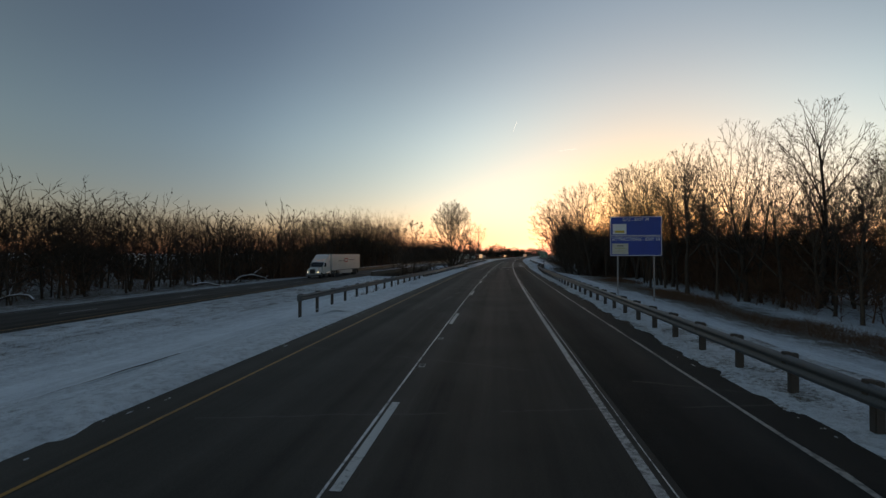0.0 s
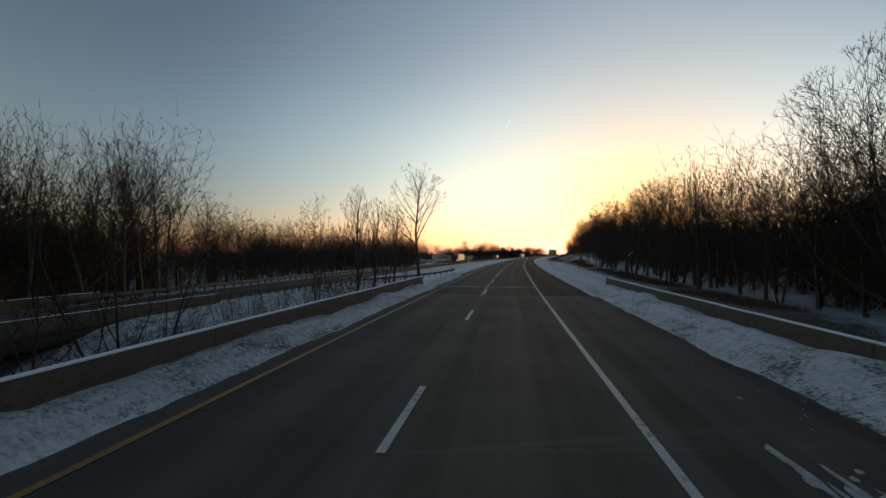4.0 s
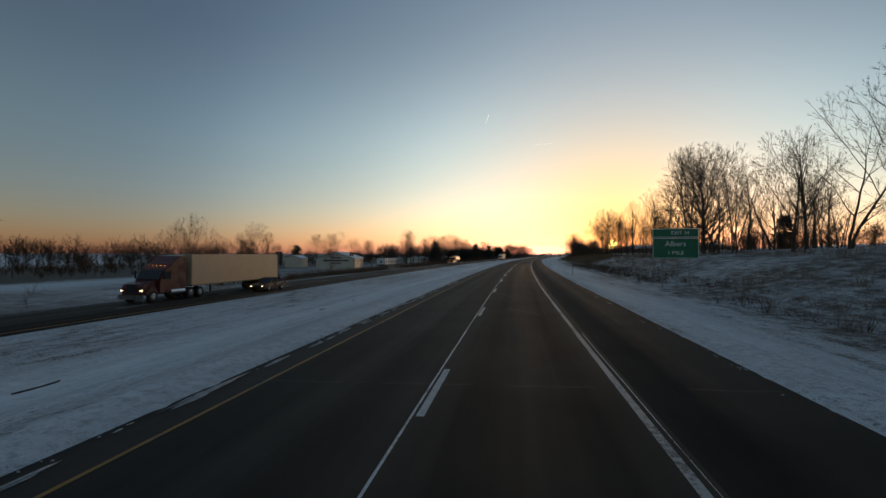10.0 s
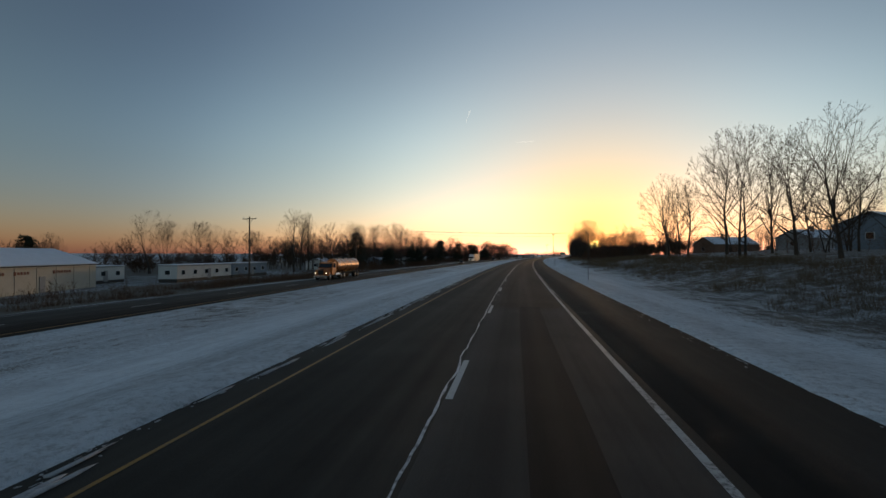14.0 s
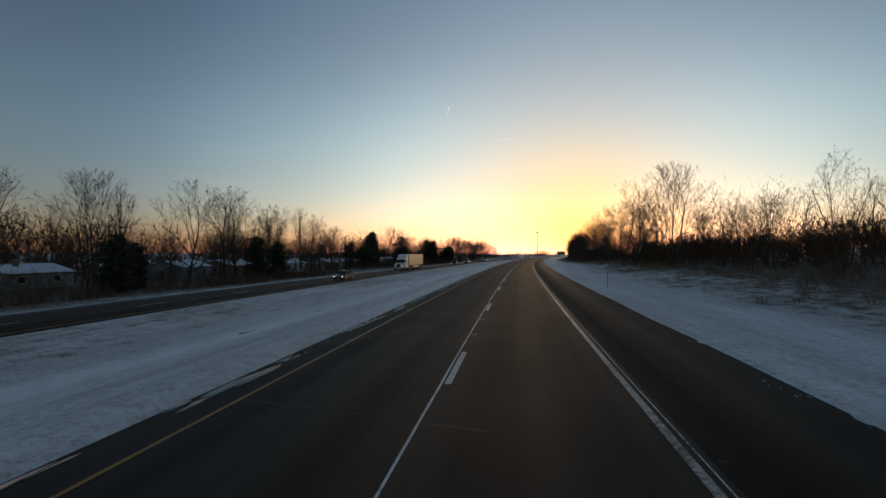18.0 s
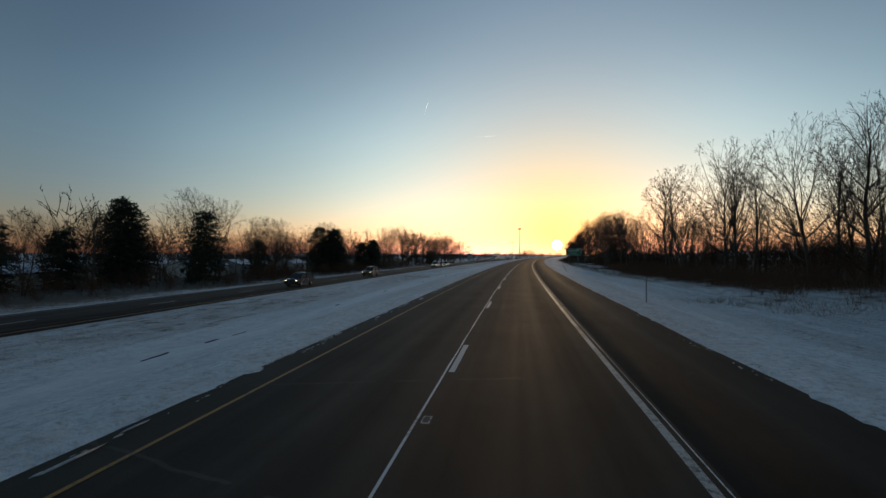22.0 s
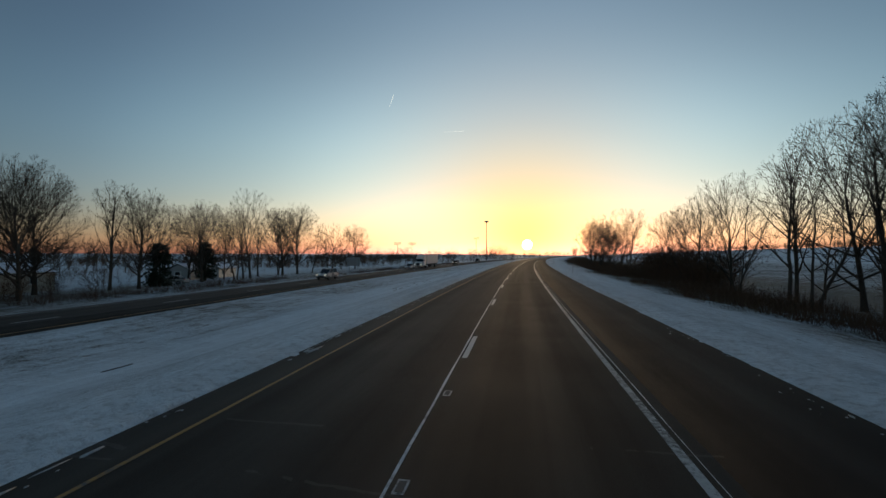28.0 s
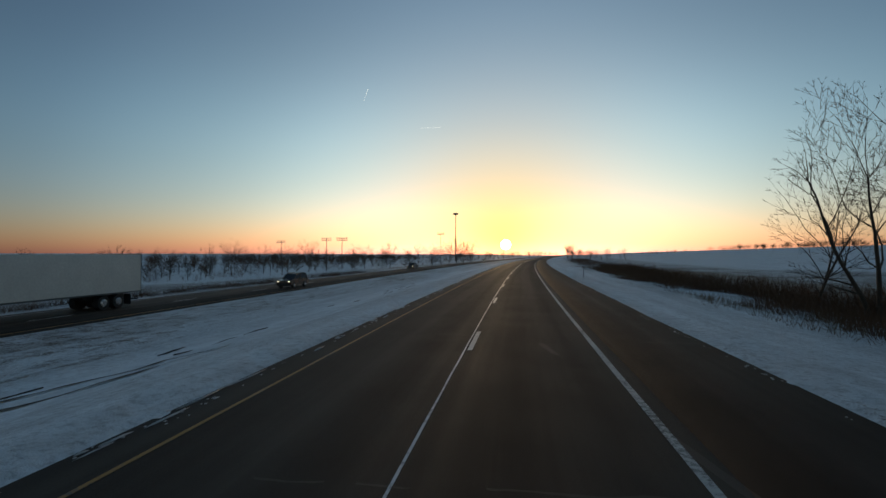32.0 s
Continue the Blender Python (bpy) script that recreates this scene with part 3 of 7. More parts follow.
def snow_bank(name, s0, s1, lat_in, lat_out, height, label, base=0.0, wave=0.15, cover=0.02):
    """Ploughed snow heaped against a rail or parapet."""
    vs, uv, fs = [], [], []
    ss, k = steps(s0, s1, 0.5), 6
    for s in ss:
        h = height * (0.8 + 0.5 * noise.noise(Vector((s * 0.4, lat_in, 0))))
        a = lat_in + wave * noise.noise(Vector((s * 0.25, 5, lat_in))) + min(0.12, wave) * (noise.noise(Vector((s * 0.9, 2, lat_in))) + 0.6 * noise.noise(Vector((s * 2.1, 8, lat_in))))
        for j in range(k):
            f = j / (k - 1)
            lat = a + (lat_out - a) * f
            up = h * math.sin(f * math.pi * 0.62) ** 1.2 + 0.06 * noise.noise(Vector((s * 1.7, lat * 2.5, 1))) * min(1, f * 4)
            vs.append(tuple(R(s, lat, base - 0.02 + up)))
            uv.append((lat, s))
    for i in range(len(ss) - 1):
        for j in range(k - 1):
            fs.append((i * k + j, i * k + j + 1, (i + 1) * k + j + 1, (i + 1) * k + j))
    me = mesh_of(name, vs, fs, SNOW, uv, True)
    at = me.attributes.new("cover", "FLOAT", "POINT")
    at.data.foreach_set("value", np.full(len(vs), cover, np.float32))
    tagged(new(name, me), label, "snow", kind="stuff")


snow_bank("snow_bank", BRIDGE[0] - 4, BRIDGE[1] + 6, -5.7, -7.0, 0.42, "ploughed grey snow along the bridge parapet", 0.02, 0.15, 0.14)
# the higher cover darkens this bank for its shadow as well as its dirt
snow_bank("snow_bank", BRIDGE[0] - 4, BRIDGE[1] + 6, 4.95, 7.0, 0.5, "ploughed grey snow along the bridge parapet", 0.02, 0.3, 0.13)
snow_bank("snow_bank", -120, 95, 4.35, 7.2, 0.16, "dirty ploughed snow under the guardrail", 0.0, 0.03, 0.14)
snow_bank("snow_bank", 20, 95, -6.0, -8.0, 0.16, "ploughed snow under the guardrail", 0.0)
snow_bank("snow_verge", 236, 1100, -5.95, -7.2, 0.07, "thin dirty snow along the edge of the asphalt", 0.0, 0.6, 0.03)
snow_bank("slush_ridge", 176, 232, -5.6, -6.15, 0.13, "black slush ridge at the edge of the asphalt", 0.0, 0.12, 0.5)
snow_bank("snow_verge", 152, 236, -5.75, -7.2, 0.17, "lumpy dirty snow ploughed off the asphalt", 0.0, 0.3, 0.13)
snow_bank("snow_verge", -100, 20, -5.95, -7.2, 0.07, "thin dirty snow along the edge of the asphalt", 0.0, 0.6, 0.03)
snow_bank("snow_verge", 158, 1100, 4.6, 6.2, 0.07, "thin dirty snow along the edge of the shoulder", 0.0, 0.12, 0.03)


def bare_rut(s0, s1, lat0, lat1, width):
    """A strip of wet grass where the snow is worn through."""
    f = lambda s: lat0 + (lat1 - lat0) * (s - s0) / (s1 - s0) + 0.12 * noise.noise(Vector((s * 0.7, lat0, 0)))
    w = lambda s: width * (0.6 + 0.6 * noise.noise(Vector((s * 0.9, lat1, 2))))
    vs, uv, fs = [], [], []
    ss = steps(s0, s1, 0.5)
    for s in ss:
        for d in (-0.5, 0.5):
            lat = f(s) + d * max(0.03, w(s))
            vs.append(tuple(R(s, lat, ground_z(s, lat) + 0.035)))
            uv.append((lat, s))
    for i in range(len(ss) - 1):
        fs.append((2 * i, 2 * i + 1, 2 * i + 3, 2 * i + 2))
    me = mesh_of("bare_rut", vs, fs, RUT, uv)
    tagged(new("bare_rut", me), "dark worn track of wet grass in the median snow", "track", "tracks in the snow")


RUT = plain("wet_grass_track", (0.035, 0.03, 0.024), 0.8, 0, 0.4, 3.0, 0.4)
for _s0, _s1, _a, _b, _w in ((976, 985, -13.5, -11.5, 0.3), (977, 986, -14.6, -12.2, 0.25), (746, 753, -11.8, -11.6, 0.2), (6, 13, -9.5, -9.3, 0.35),
                             (926, 930, -12.2, -12, 0.35), (934, 937, -12.3, -12, 0.3), (942, 945, -12.4, -12, 0.3), (951, 956, -12.2, -12, 0.3), (962, 970, -12.1, -12, 0.3)):
    bare_rut(_s0, _s1, _a, _b, _w)


def snow_clods(seed, s0, s1, lat0, lat1, count, label, big=1.0, longer=(1.0, 1.3, 1.8, 4.0), most=4):
    """Small flat scraps of ploughed snow lying loose at the edge of the asphalt."""
    rng = np.random.default_rng(seed)
    bm = bmesh.new()
    bmesh.ops.create_icosphere(bm, subdivisions=1, radius=1.0)
    base = np.array([v.co[:] for v in bm.verts])
    tri = np.array([[v.index for v in f.verts] for f in bm.faces])
    bm.free()
    vs, fs, n = [], [], 0
    for i in range(count):
        s, lat = rng.uniform(s0, s1), rng.normal((lat0 + lat1) / 2, (lat1 - lat0) / 4)
        h = radians(turn_at(s))
        m = 1 + rng.integers(0, most)
        for j in range(m):
            p = R(s + rng.normal(0, 0.35), lat + rng.normal(0, 0.04), 0.004)
            r = rng.uniform(0.008, 0.026) * big
            k = base * (r * rng.uniform(0.7, 1.4), r * rng.choice(longer) * rng.uniform(0.8, 1.4), r * rng.uniform(0.35, 0.7)) * rng.uniform(0.6, 1.3, base.shape)
            k = np.stack([k[:, 0] * math.cos(h) + k[:, 1] * math.sin(h), k[:, 1] * math.cos(h) - k[:, 0] * math.sin(h), k[:, 2]], -1)
            vs.append(k + np.array(p[:]))
            fs.append(tri + n)
            n += len(base)
    me = mesh_of("snow_clods", np.concatenate(vs), np.concatenate(fs), CLOD_SNOW)
    tagged(new("snow_clods", me), label, "snow", kind="stuff")


CLOD_SNOW = plain("dirty_snow_crumbs", (0.4, 0.41, 0.42), 0.85, 0, 0.35, 5.0, 0.5)
snow_clods(5, -20, 1040, -6.05, -5.65, 1500, "loose grey scraps of snow along the median edge")
snow_clods(6, -20, 1040, 4.35, 4.9, 900, "loose grey scraps of snow along the shoulder")
snow_clods(8, 152, 236, -6.5, -5.6, 1500, "dirty lumps of ploughed snow along the median edge", 2.6)
snow_clods(9, 236, 660, -5.98, -5.62, 480, "thin streaks of snow along the edge of the asphalt", 2.0, (6.0, 12.0, 22.0), 3)
snow_clods(10, 660, 1040, -5.98, -5.7, 260, "thin streaks of snow along the edge of the asphalt", 1.8, (5.0, 9.0, 14.0), 2)
snow_clods(11, 97, 127, 3.0, 3.9, 150, "dirty slush left on the bridge shoulder", 2.6, (2.0, 4.0, 8.0), 4)
snow_clods(7, 90, 152, 3.4, 4.8, 200, "loose grey scraps of snow on the bridge shoulder")


# wheel ruts pressed through the snow of the median down to the dark soil
RUT_SOIL = plain("wet_soil", (0.022, 0.018, 0.014), 0.8, 0, 0.35, 9.0, 0.4)


def wheel_ruts(seed, s0, s1, lat, step, length, wide):
    rng = np.random.default_rng(seed)
    vs, fs, s = [], [], s0
    while s < s1:
        s += rng.exponential(step)
        n = max(5, int(rng.uniform(0.4, 1.0) * length / 0.16))
        off = lat + 0.35 * noise.noise(Vector((s * 0.03, seed, 0)))
        if abs(s - 121) < 34:
            continue
        base = len(vs)
        for i in range(n + 1):
            f = i / n
            a, m = s + f * n * 0.16, off + rng.normal(0, 0.012)
            w = wide * (0.25 + 0.75 * math.sin(math.pi * f) ** 0.5) * rng.uniform(0.55, 1.15) * 0.5
            for lt, dz in ((m - w, -0.01), (m - w * 0.4, 0.03), (m + w * 0.4, 0.034), (m + w, -0.01)):
                vs.append(R(a, lt, ground_z(a, lt) + dz + rng.uniform(0, 0.008)))
            if i:
                k = base + 4 * i
                fs += [(k - 4 + j, k - 3 + j, k + 1 + j, k + j) for j in range(3)]
        s += n * 0.16
    return np.array(vs, float), fs


for _row in ((1, 895, 1030, -14.75, 3.5, 2.2, 0.2), (2, 895, 1030, -13.7, 3.0, 2.4, 0.12), (3, 895, 1030, -20.5, 8.0, 2.2, 0.25), (4, -10, 890, -14.2, 22.0, 2.0, 0.16)):
    _v, _f = wheel_ruts(*_row)
    tagged(new("wheel_ruts", mesh_of("wheel_ruts", _v, _f, RUT_SOIL, smooth=True)), "dark broken wheel ruts pressed through the snow", "ruts", kind="stuff")


# ---- trees ----


def tubes(segs, sides):
    """Many tapered tubes at once: rows of x0 y0 z0 x1 y1 z1 r0 r1."""
    segs = np.asarray(segs, float)
    p, q, r0, r1 = segs[:, 0:3], segs[:, 3:6], segs[:, 6], segs[:, 7]
    d = q - p
    d /= np.linalg.norm(d, axis=1)[:, None] + 1e-9
    up = np.where(np.abs(d[:, 2:3]) > 0.9, np.array([[1.0, 0, 0]]), np.array([[0, 0, 1.0]]))
    u = np.cross(d, up)
    u /= np.linalg.norm(u, axis=1)[:, None] + 1e-9
    w = np.cross(d, u)
    a = np.arange(sides) * 2 * math.pi / sides
    ring = np.cos(a)[None, :, None] * u[:, None, :] + np.sin(a)[None, :, None] * w[:, None, :]
    vs = np.concatenate([p[:, None] + ring * r0[:, None, None], q[:, None] + ring * r1[:, None, None]], 1).reshape(-1, 3)
    base = np.arange(len(segs))[:, None] * 2 * sides
    j = np.arange(sides)[None, :]
    k = (j + 1) % sides
    fs = np.stack([base + j, base + k, base + sides + k, base + sides + j], -1).reshape(-1, 4)
    return vs, fs


def spikes(segs):
    """Thin twigs: each a slim wedge of three faces."""
    segs = np.asarray(segs, float)
    p, q, r0 = segs[:, 0:3], segs[:, 3:6], segs[:, 6]
    d = q - p
    d /= np.linalg.norm(d, axis=1)[:, None] + 1e-9
    up = np.where(np.abs(d[:, 2:3]) > 0.9, np.array([[1.0, 0, 0]]), np.array([[0, 0, 1.0]]))
    u = np.cross(d, up)
    u /= np.linalg.norm(u, axis=1)[:, None] + 1e-9
    w = np.cross(d, u)
    ring = [p + (math.cos(a) * u + math.sin(a) * w) * r0[:, None] for a in (0, 2.094, 4.189)]
    vs = np.stack([*ring, q], 1).reshape(-1, 3)
    b = np.arange(len(segs)) * 4
    fs = np.concatenate([np.stack([b + i, b + (i + 1) % 3, b + 3], -1) for i in range(3)])
    return vs, fs


def bent(rng, d, angle, turn):
    """The direction d turned aside by an angle, about its own line by turn."""
    up = Vector((1, 0, 0)) if abs(d.z) > 0.92 else Vector((0, 0, 1))
    u = d.cross(up).normalized()
    w = d.cross(u)
    a = radians(angle)
    return (d * math.cos(a) + (u * math.cos(turn) + w * math.sin(turn)) * math.sin(a)).normalized()


def reach_in(p, d, centre, rx, rz):
    """How far the way d from p stays inside a crown's rounded body."""
    a = (d.x * d.x + d.y * d.y) / rx ** 2 + d.z * d.z / rz ** 2
    q = p - centre
    b = (q.x * d.x + q.y * d.y) / rx ** 2 + q.z * d.z / rz ** 2
    c = (q.x * q.x + q.y * q.y) / rx ** 2 + q.z * q.z / rz ** 2 - 1
    disc = b * b - a * c
    return (-b + math.sqrt(disc)) / a if disc > 0 else 0.0


def grow(seed, base=0.25, reach=0.32, stems=1, limbs=9, spread=42, bend=0.10, lift=0.10, dense=1.0, leader=0.75, levels=4, skew=0.0, girth=0.17, gap=1.0, coarse=1.0):
    """A bare tree 12 m tall: trunk, limbs, branches, sprays and twigs, each order thinner; rows of tapered pieces with their order."""
    rng = random.Random(seed)
    H = 12.0
    rz = H * (1 - base * 0.75) / 2
    centre = Vector((skew * H * 0.5, 0, H - rz))
    rx = reach * H
    rows = []

    def shoot(p, d, length, r, level, taper):
        n = max(1, round(length / ((0.9, 0.7, 0.5, 0.42, 0.5)[level] * coarse)))
        step, turn, start = length / n, rng.uniform(0, 6.28), p
        bare = (base if level == 0 else (0.16, 0.16, 0.14, 0.1, 0)[level])
        for i in range(n):
            f0, f1 = i / n, (i + 1) / n
            k = bend * (0.5, 0.9, 0.85, 0.75, 0.6)[level] * step ** 0.5
            d = (d + Vector((rng.gauss(0, k), rng.gauss(0, k), rng.gauss(0, k * 0.6) + lift * step * (0.4, 0.8, 1.0, 0.8, 0.5)[level]))).normalized()
            q = p + d * step
            r0, r1 = r * (1 - taper * f0), r * (1 - taper * f1)
            rows.append((*p, *q, r0, r1, level))
            if level < levels:
                # side shoots along the piece
                count = (limbs / (n * (1 - bare)) if level == 0 else dense * step * (0, 1.15, 2.1, 3.0)[level]) if f1 > bare else 0
                for j in range(int(count) + (rng.random() < count % 1)):
                    turn += 2.4 + rng.gauss(0, 0.35)
                    c = p.lerp(q, rng.random())
                    wide = rng.gauss((spread * (1.25 - 0.55 * f1), 38 if levels > 2 else 50, 37, 34)[level], 7)
                    e = bent(rng, d, wide, turn)
                    if level > 0 and e.z < -0.05:
                        e.z *= 0.3
                        e.normalize()
                    room = reach_in(c, e, centre, rx, rz) * rng.uniform(0.86, 1.04)
                    span = (99, 0.62 * (1 - 0.5 * f1) * length, 0.55 * (1 - 0.45 * f1) * length + 0.3, rng.uniform(0.35, 0.75))[level]
                    if level and rng.random() < 0.04 * gap:
                        continue
                    span = min(span * rng.uniform(0.75, 1.15), max(room, 0.25))
                    if span > 0.24:
                        shoot(c, e, span, max(0.006, min(r1 * 0.62, 0.012 + 0.0135 * span * (1.15 if level else 1.5))), level + 1, 0.72)
            p = q
        if 0 < level < levels:
            for s in (-1, 1):
                e = bent(rng, d, rng.uniform(14, 30), turn + s * 1.57)
                room = reach_in(p, e, centre, rx, rz) * rng.uniform(0.9, 1.05)
                span = min(length * 0.38, max(0.3, room))
                shoot(p, e, span, max(0.006, r * (1 - taper)), level + 1, 0.7)
        elif level == 0:
            for s in range(3):
                e = bent(rng, d, rng.uniform(10, 28), turn + s * 2.1)
                shoot(p, e, max(0.6, reach_in(p, e, centre, rx, rz)), r * (1 - taper) * 0.8, 1, 0.75)

    for k in range(stems):
        a = k * 6.28 / stems + seed
        tilt = 0 if stems == 1 else rng.uniform(7, 17)
        d = bent(rng, Vector((0, 0, 1)), tilt, a)
        foot = Vector((math.cos(a), math.sin(a), 0)) * (0 if stems == 1 else 0.22)
        shoot(foot, d, H * leader * rng.uniform(0.9, 1.05), girth / stems ** 0.5, 0, 0.72)
    rows = np.array(rows)
    k = H / rows[:, 5].max()
    rows[:, :6] *= k
    return rows


def as_triangles(f):
    return np.concatenate([f[:, [0, 1, 2]], f[:, [0, 2, 3]]])


def joined(meshes):
    vs, fs, k = [], [], 0
    for v, f in meshes:
        vs.append(v)
        fs.append((as_triangles(f) if f.shape[1] == 4 else f) + k)
        k += len(v)
    return np.concatenate(vs), np.concatenate(fs)


def wedge(segs):
    """Thin twigs of two faces."""
    v, f = spikes(segs)
    return v, f[: len(f) * 2 // 3]


def seed_clumps(rows, seed, share):
    """Withered leaf and seed clumps that hang on the sprays: small ragged tufts."""
    rng = np.random.default_rng(seed)
    src = rows[rows[:, 8] >= 3]
    src = src[rng.random(len(src)) < share]
    b = np.repeat(src[:, 3:6], 9, 0) + rng.normal(0, 0.05, (len(src) * 9, 3))
    e = b + rng.normal(0, 0.065, b.shape)
    return spikes(np.concatenate([b, e, np.full((len(b), 1), 0.032), np.zeros((len(b), 1))], 1))


def tree_meshes(seed, clumps=0.0, dense=1.0, **shape):
    rows = grow(seed, dense=dense * 0.78, **shape)
    heavy = (rows[:, 8] == 0) | (rows[:, 6] > 0.05)
    stub = rows[heavy].copy()
    low = stub[:, 2] < 0.1
    stub[low, 2] -= 0.5
    stub[low, 6] *= 1.4
    trunk = mesh_of("trunk", *tubes(stub, 6), BARK, None, True)
    rest = rows[~heavy]
    mid, thin = rest[rest[:, 6] > 0.02], rest[rest[:, 6] <= 0.02].copy()
    thin[:, 3:6] += (thin[:, 3:6] - thin[:, :3]) * 0.3
    thin[:, 6] = np.maximum(thin[:, 6] * 1.1, 0.0115)
    pieces = [tubes(mid, 3), wedge(thin)] + ([seed_clumps(rows, seed, clumps)] if clumps else [])
    return trunk, mesh_of("crown", *joined(pieces), TWIG)


TREE_LABELS = ["tall bare broadleaf tree standing in snow", "bare spreading tree with fine dark twigs", "slender bare tree with upright limbs",
               "bare round-crowned tree at the roadside", "bare forked tree with crooked limbs", "young bare tree with thin upright branches",
               "large bare tree with a dense crown of fine twigs", "tall bare tree with rising limbs and fine twigs", "bare tree with dark withered clumps on its twigs",
               "small bare tree with a wide tangled crown", "tall bare tree with a full vase-shaped crown of fine twigs"]
KINDS = [tree_meshes(11, base=0.3, reach=0.27, limbs=13, spread=44, leader=0.8), tree_meshes(12, base=0.16, reach=0.40, stems=2, limbs=8, spread=52, leader=0.6),
         tree_meshes(13, base=0.26, reach=0.19, limbs=15, spread=34, lift=0.16, leader=0.85, dense=0.8), tree_meshes(14, base=0.2, reach=0.37, limbs=14, spread=54, leader=0.62),
         tree_meshes(15, base=0.2, reach=0.33, stems=2, limbs=7, spread=48, bend=0.2, skew=0.08, leader=0.65, dense=0.85),
         tree_meshes(16, base=0.14, reach=0.2, stems=3, limbs=7, spread=30, lift=0.15, leader=0.75, dense=0.7, girth=0.13),
         tree_meshes(17, base=0.16, reach=0.36, limbs=18, spread=50, leader=0.6, dense=1.25, lift=0.13, girth=0.2),
         tree_meshes(18, base=0.22, reach=0.30, stems=2, limbs=10, spread=38, leader=0.72, lift=0.14, girth=0.2),
         tree_meshes(19, clumps=0.16, base=0.25, reach=0.28, limbs=12, spread=44, leader=0.78, dense=0.8),
         tree_meshes(20, base=0.12, reach=0.42, stems=3, limbs=6, spread=52, bend=0.2, leader=0.5, girth=0.13),
         tree_meshes(21, base=0.2, reach=0.29, limbs=20, spread=40, lift=0.13, leader=0.66, dense=1.5, bend=0.07, girth=0.2)]


def tree(s, lat, height, kind, label="", lean=0.0, group="", wide=1.0):
    """A bare tree on the ground at that place."""
    z = ground_z(s, lat)
    rnd = random.Random(round(s * 31 + lat * 17))
    t = thing("bare_tree", RM(s, lat, z - 0.05) @ pose(0, 0, 0, 0, lean, rnd.uniform(0, 360)) @ Matrix.Diagonal((height / 12 * wide, height / 12 * wide, height / 12, 1)),
              label or TREE_LABELS[kind], "tree", group)
    for n, me in zip(("trunk", "crown"), KINDS[kind]):
        part(n, me, None, t)
    return t


def leaning_tree(s, lat, height, kind, lean, towards, label="tall bare tree leaning over the bank of the creek", group="leaning trees beside the creek"):
    """A tree that leans by so many degrees, towards an angle from the road's way (negative: to its left)."""
    z = ground_z(s, lat)
    a = radians(-turn_at(s) - towards + 90)
    axis = Vector((-math.sin(a), math.cos(a), 0))
    p = R(s, lat, z - 0.1)
    m = Matrix.Translation(p) @ Matrix.Rotation(radians(lean), 4, axis) @ pose(0, 0, 0, 0, 0, s * 37 % 360) @ Matrix.Scale(height / 12, 4)
    t = thing("bare_tree", m, label, "tree", group)
    for n, me in zip(("trunk", "crown"), KINDS[kind]):
        part(n, me, None, t)


STOOD = []


def row_of(rows, group):
    for s, lat, h, kind in rows:
        if all(abs(s - a) + abs(lat - b) > 1.8 for a, b in STOOD):
            STOOD.append((s, lat))
            tree(s, lat, h, kind, group=group)


# beside the bridge and the first woods
row_of([(50, 24, 18, 3), (46, 28, 19, 0), (77, 28, 20, 0), (84, 24, 17, 2), (150, 21, 17, 1), (112, 27, 22, 2), (95, 23, 17, 2), (160, 24, 14, 2), (128, 28, 20, 2), (71, 24, 16.6, 2), (60, 22, 18, 0), (66, 27, 17, 2), (102, 25, 20, 0)], "trees beside the creek")
for _s, _l, _h, _k, _lean, _to in ((121, 16.5, 24, 0, 17, -95), (117, 18.5, 23, 2, 14, -70), (127, 17, 24, 0, 20, -100), (133, 19, 22, 2, 15, -80), (112, 19.5, 26, 1, 9, -60), (125, 22, 25, 0, 11, -90), (108, 16, 17, 4, 24, -95), (138, 21, 20, 7, 12, -85),
                                   (90, 24, 21, 7, 6, -60), (74, 23, 19, 1, 5, -90)):
    leaning_tree(_s, _l, _h, _k, _lean, _to)
row_of([(116, -12.9, 22.5, 10), (113, -22, 17, 8), (121, -20, 14, 5), (106, -23, 15, 8), (129, -21, 15, 4), (109, -26, 15, 8), (136, -13, 13, 5), (160, -13, 10, 2), (164, -11.5, 9, 5), (168, -14, 10, 2), (156, -15, 9, 5), (135, -17, 11, 4), (109, -17, 9, 5), (179, -11.5, 15, 0), (182, -14, 9, 5), (176, -14, 10, 2)], "trees in the median by the creek")
row_of([(253, 23, 14, 3), (239, 22, 16, 1), (232, 22, 12, 9), (216, 22, 15, 3), (201, 23, 16, 4), (208, 24, 16, 1), (247, 21, 11, 9), (220, 24, 15, 0), (283, 22, 13, 5), (226, 20, 14, 2), (205, 22, 15, 3), (190, 21, 15, 1), (176, 20, 14, 2), (262, 25, 14, 2),
        (212, 27, 15, 2), (198, 28, 14, 5), (183, 26, 15, 0), (245, 28, 15, 2), (271, 24, 13, 4)], "trees at the wood's edge")
row_of([(336, 30, 17, 2), (320, 30, 16, 0), (303, 28, 16, 3), (297, 31, 14, 2), (285, 26, 16, 3), (376, 30, 16, 5), (346, 33, 19, 0), (355, 32, 16, 4), (394, 32, 15, 2),
        (420, 32, 14, 5), (406, 34, 14, 4), (312, 34, 14, 2), (330, 35, 15, 5), (366, 34, 14, 2), (384, 35, 14, 0), (434, 33, 13, 2), (343, 29, 15, 4), (361, 30, 14, 3), (372, 33, 13, 4)], "trees on the snowy bank")
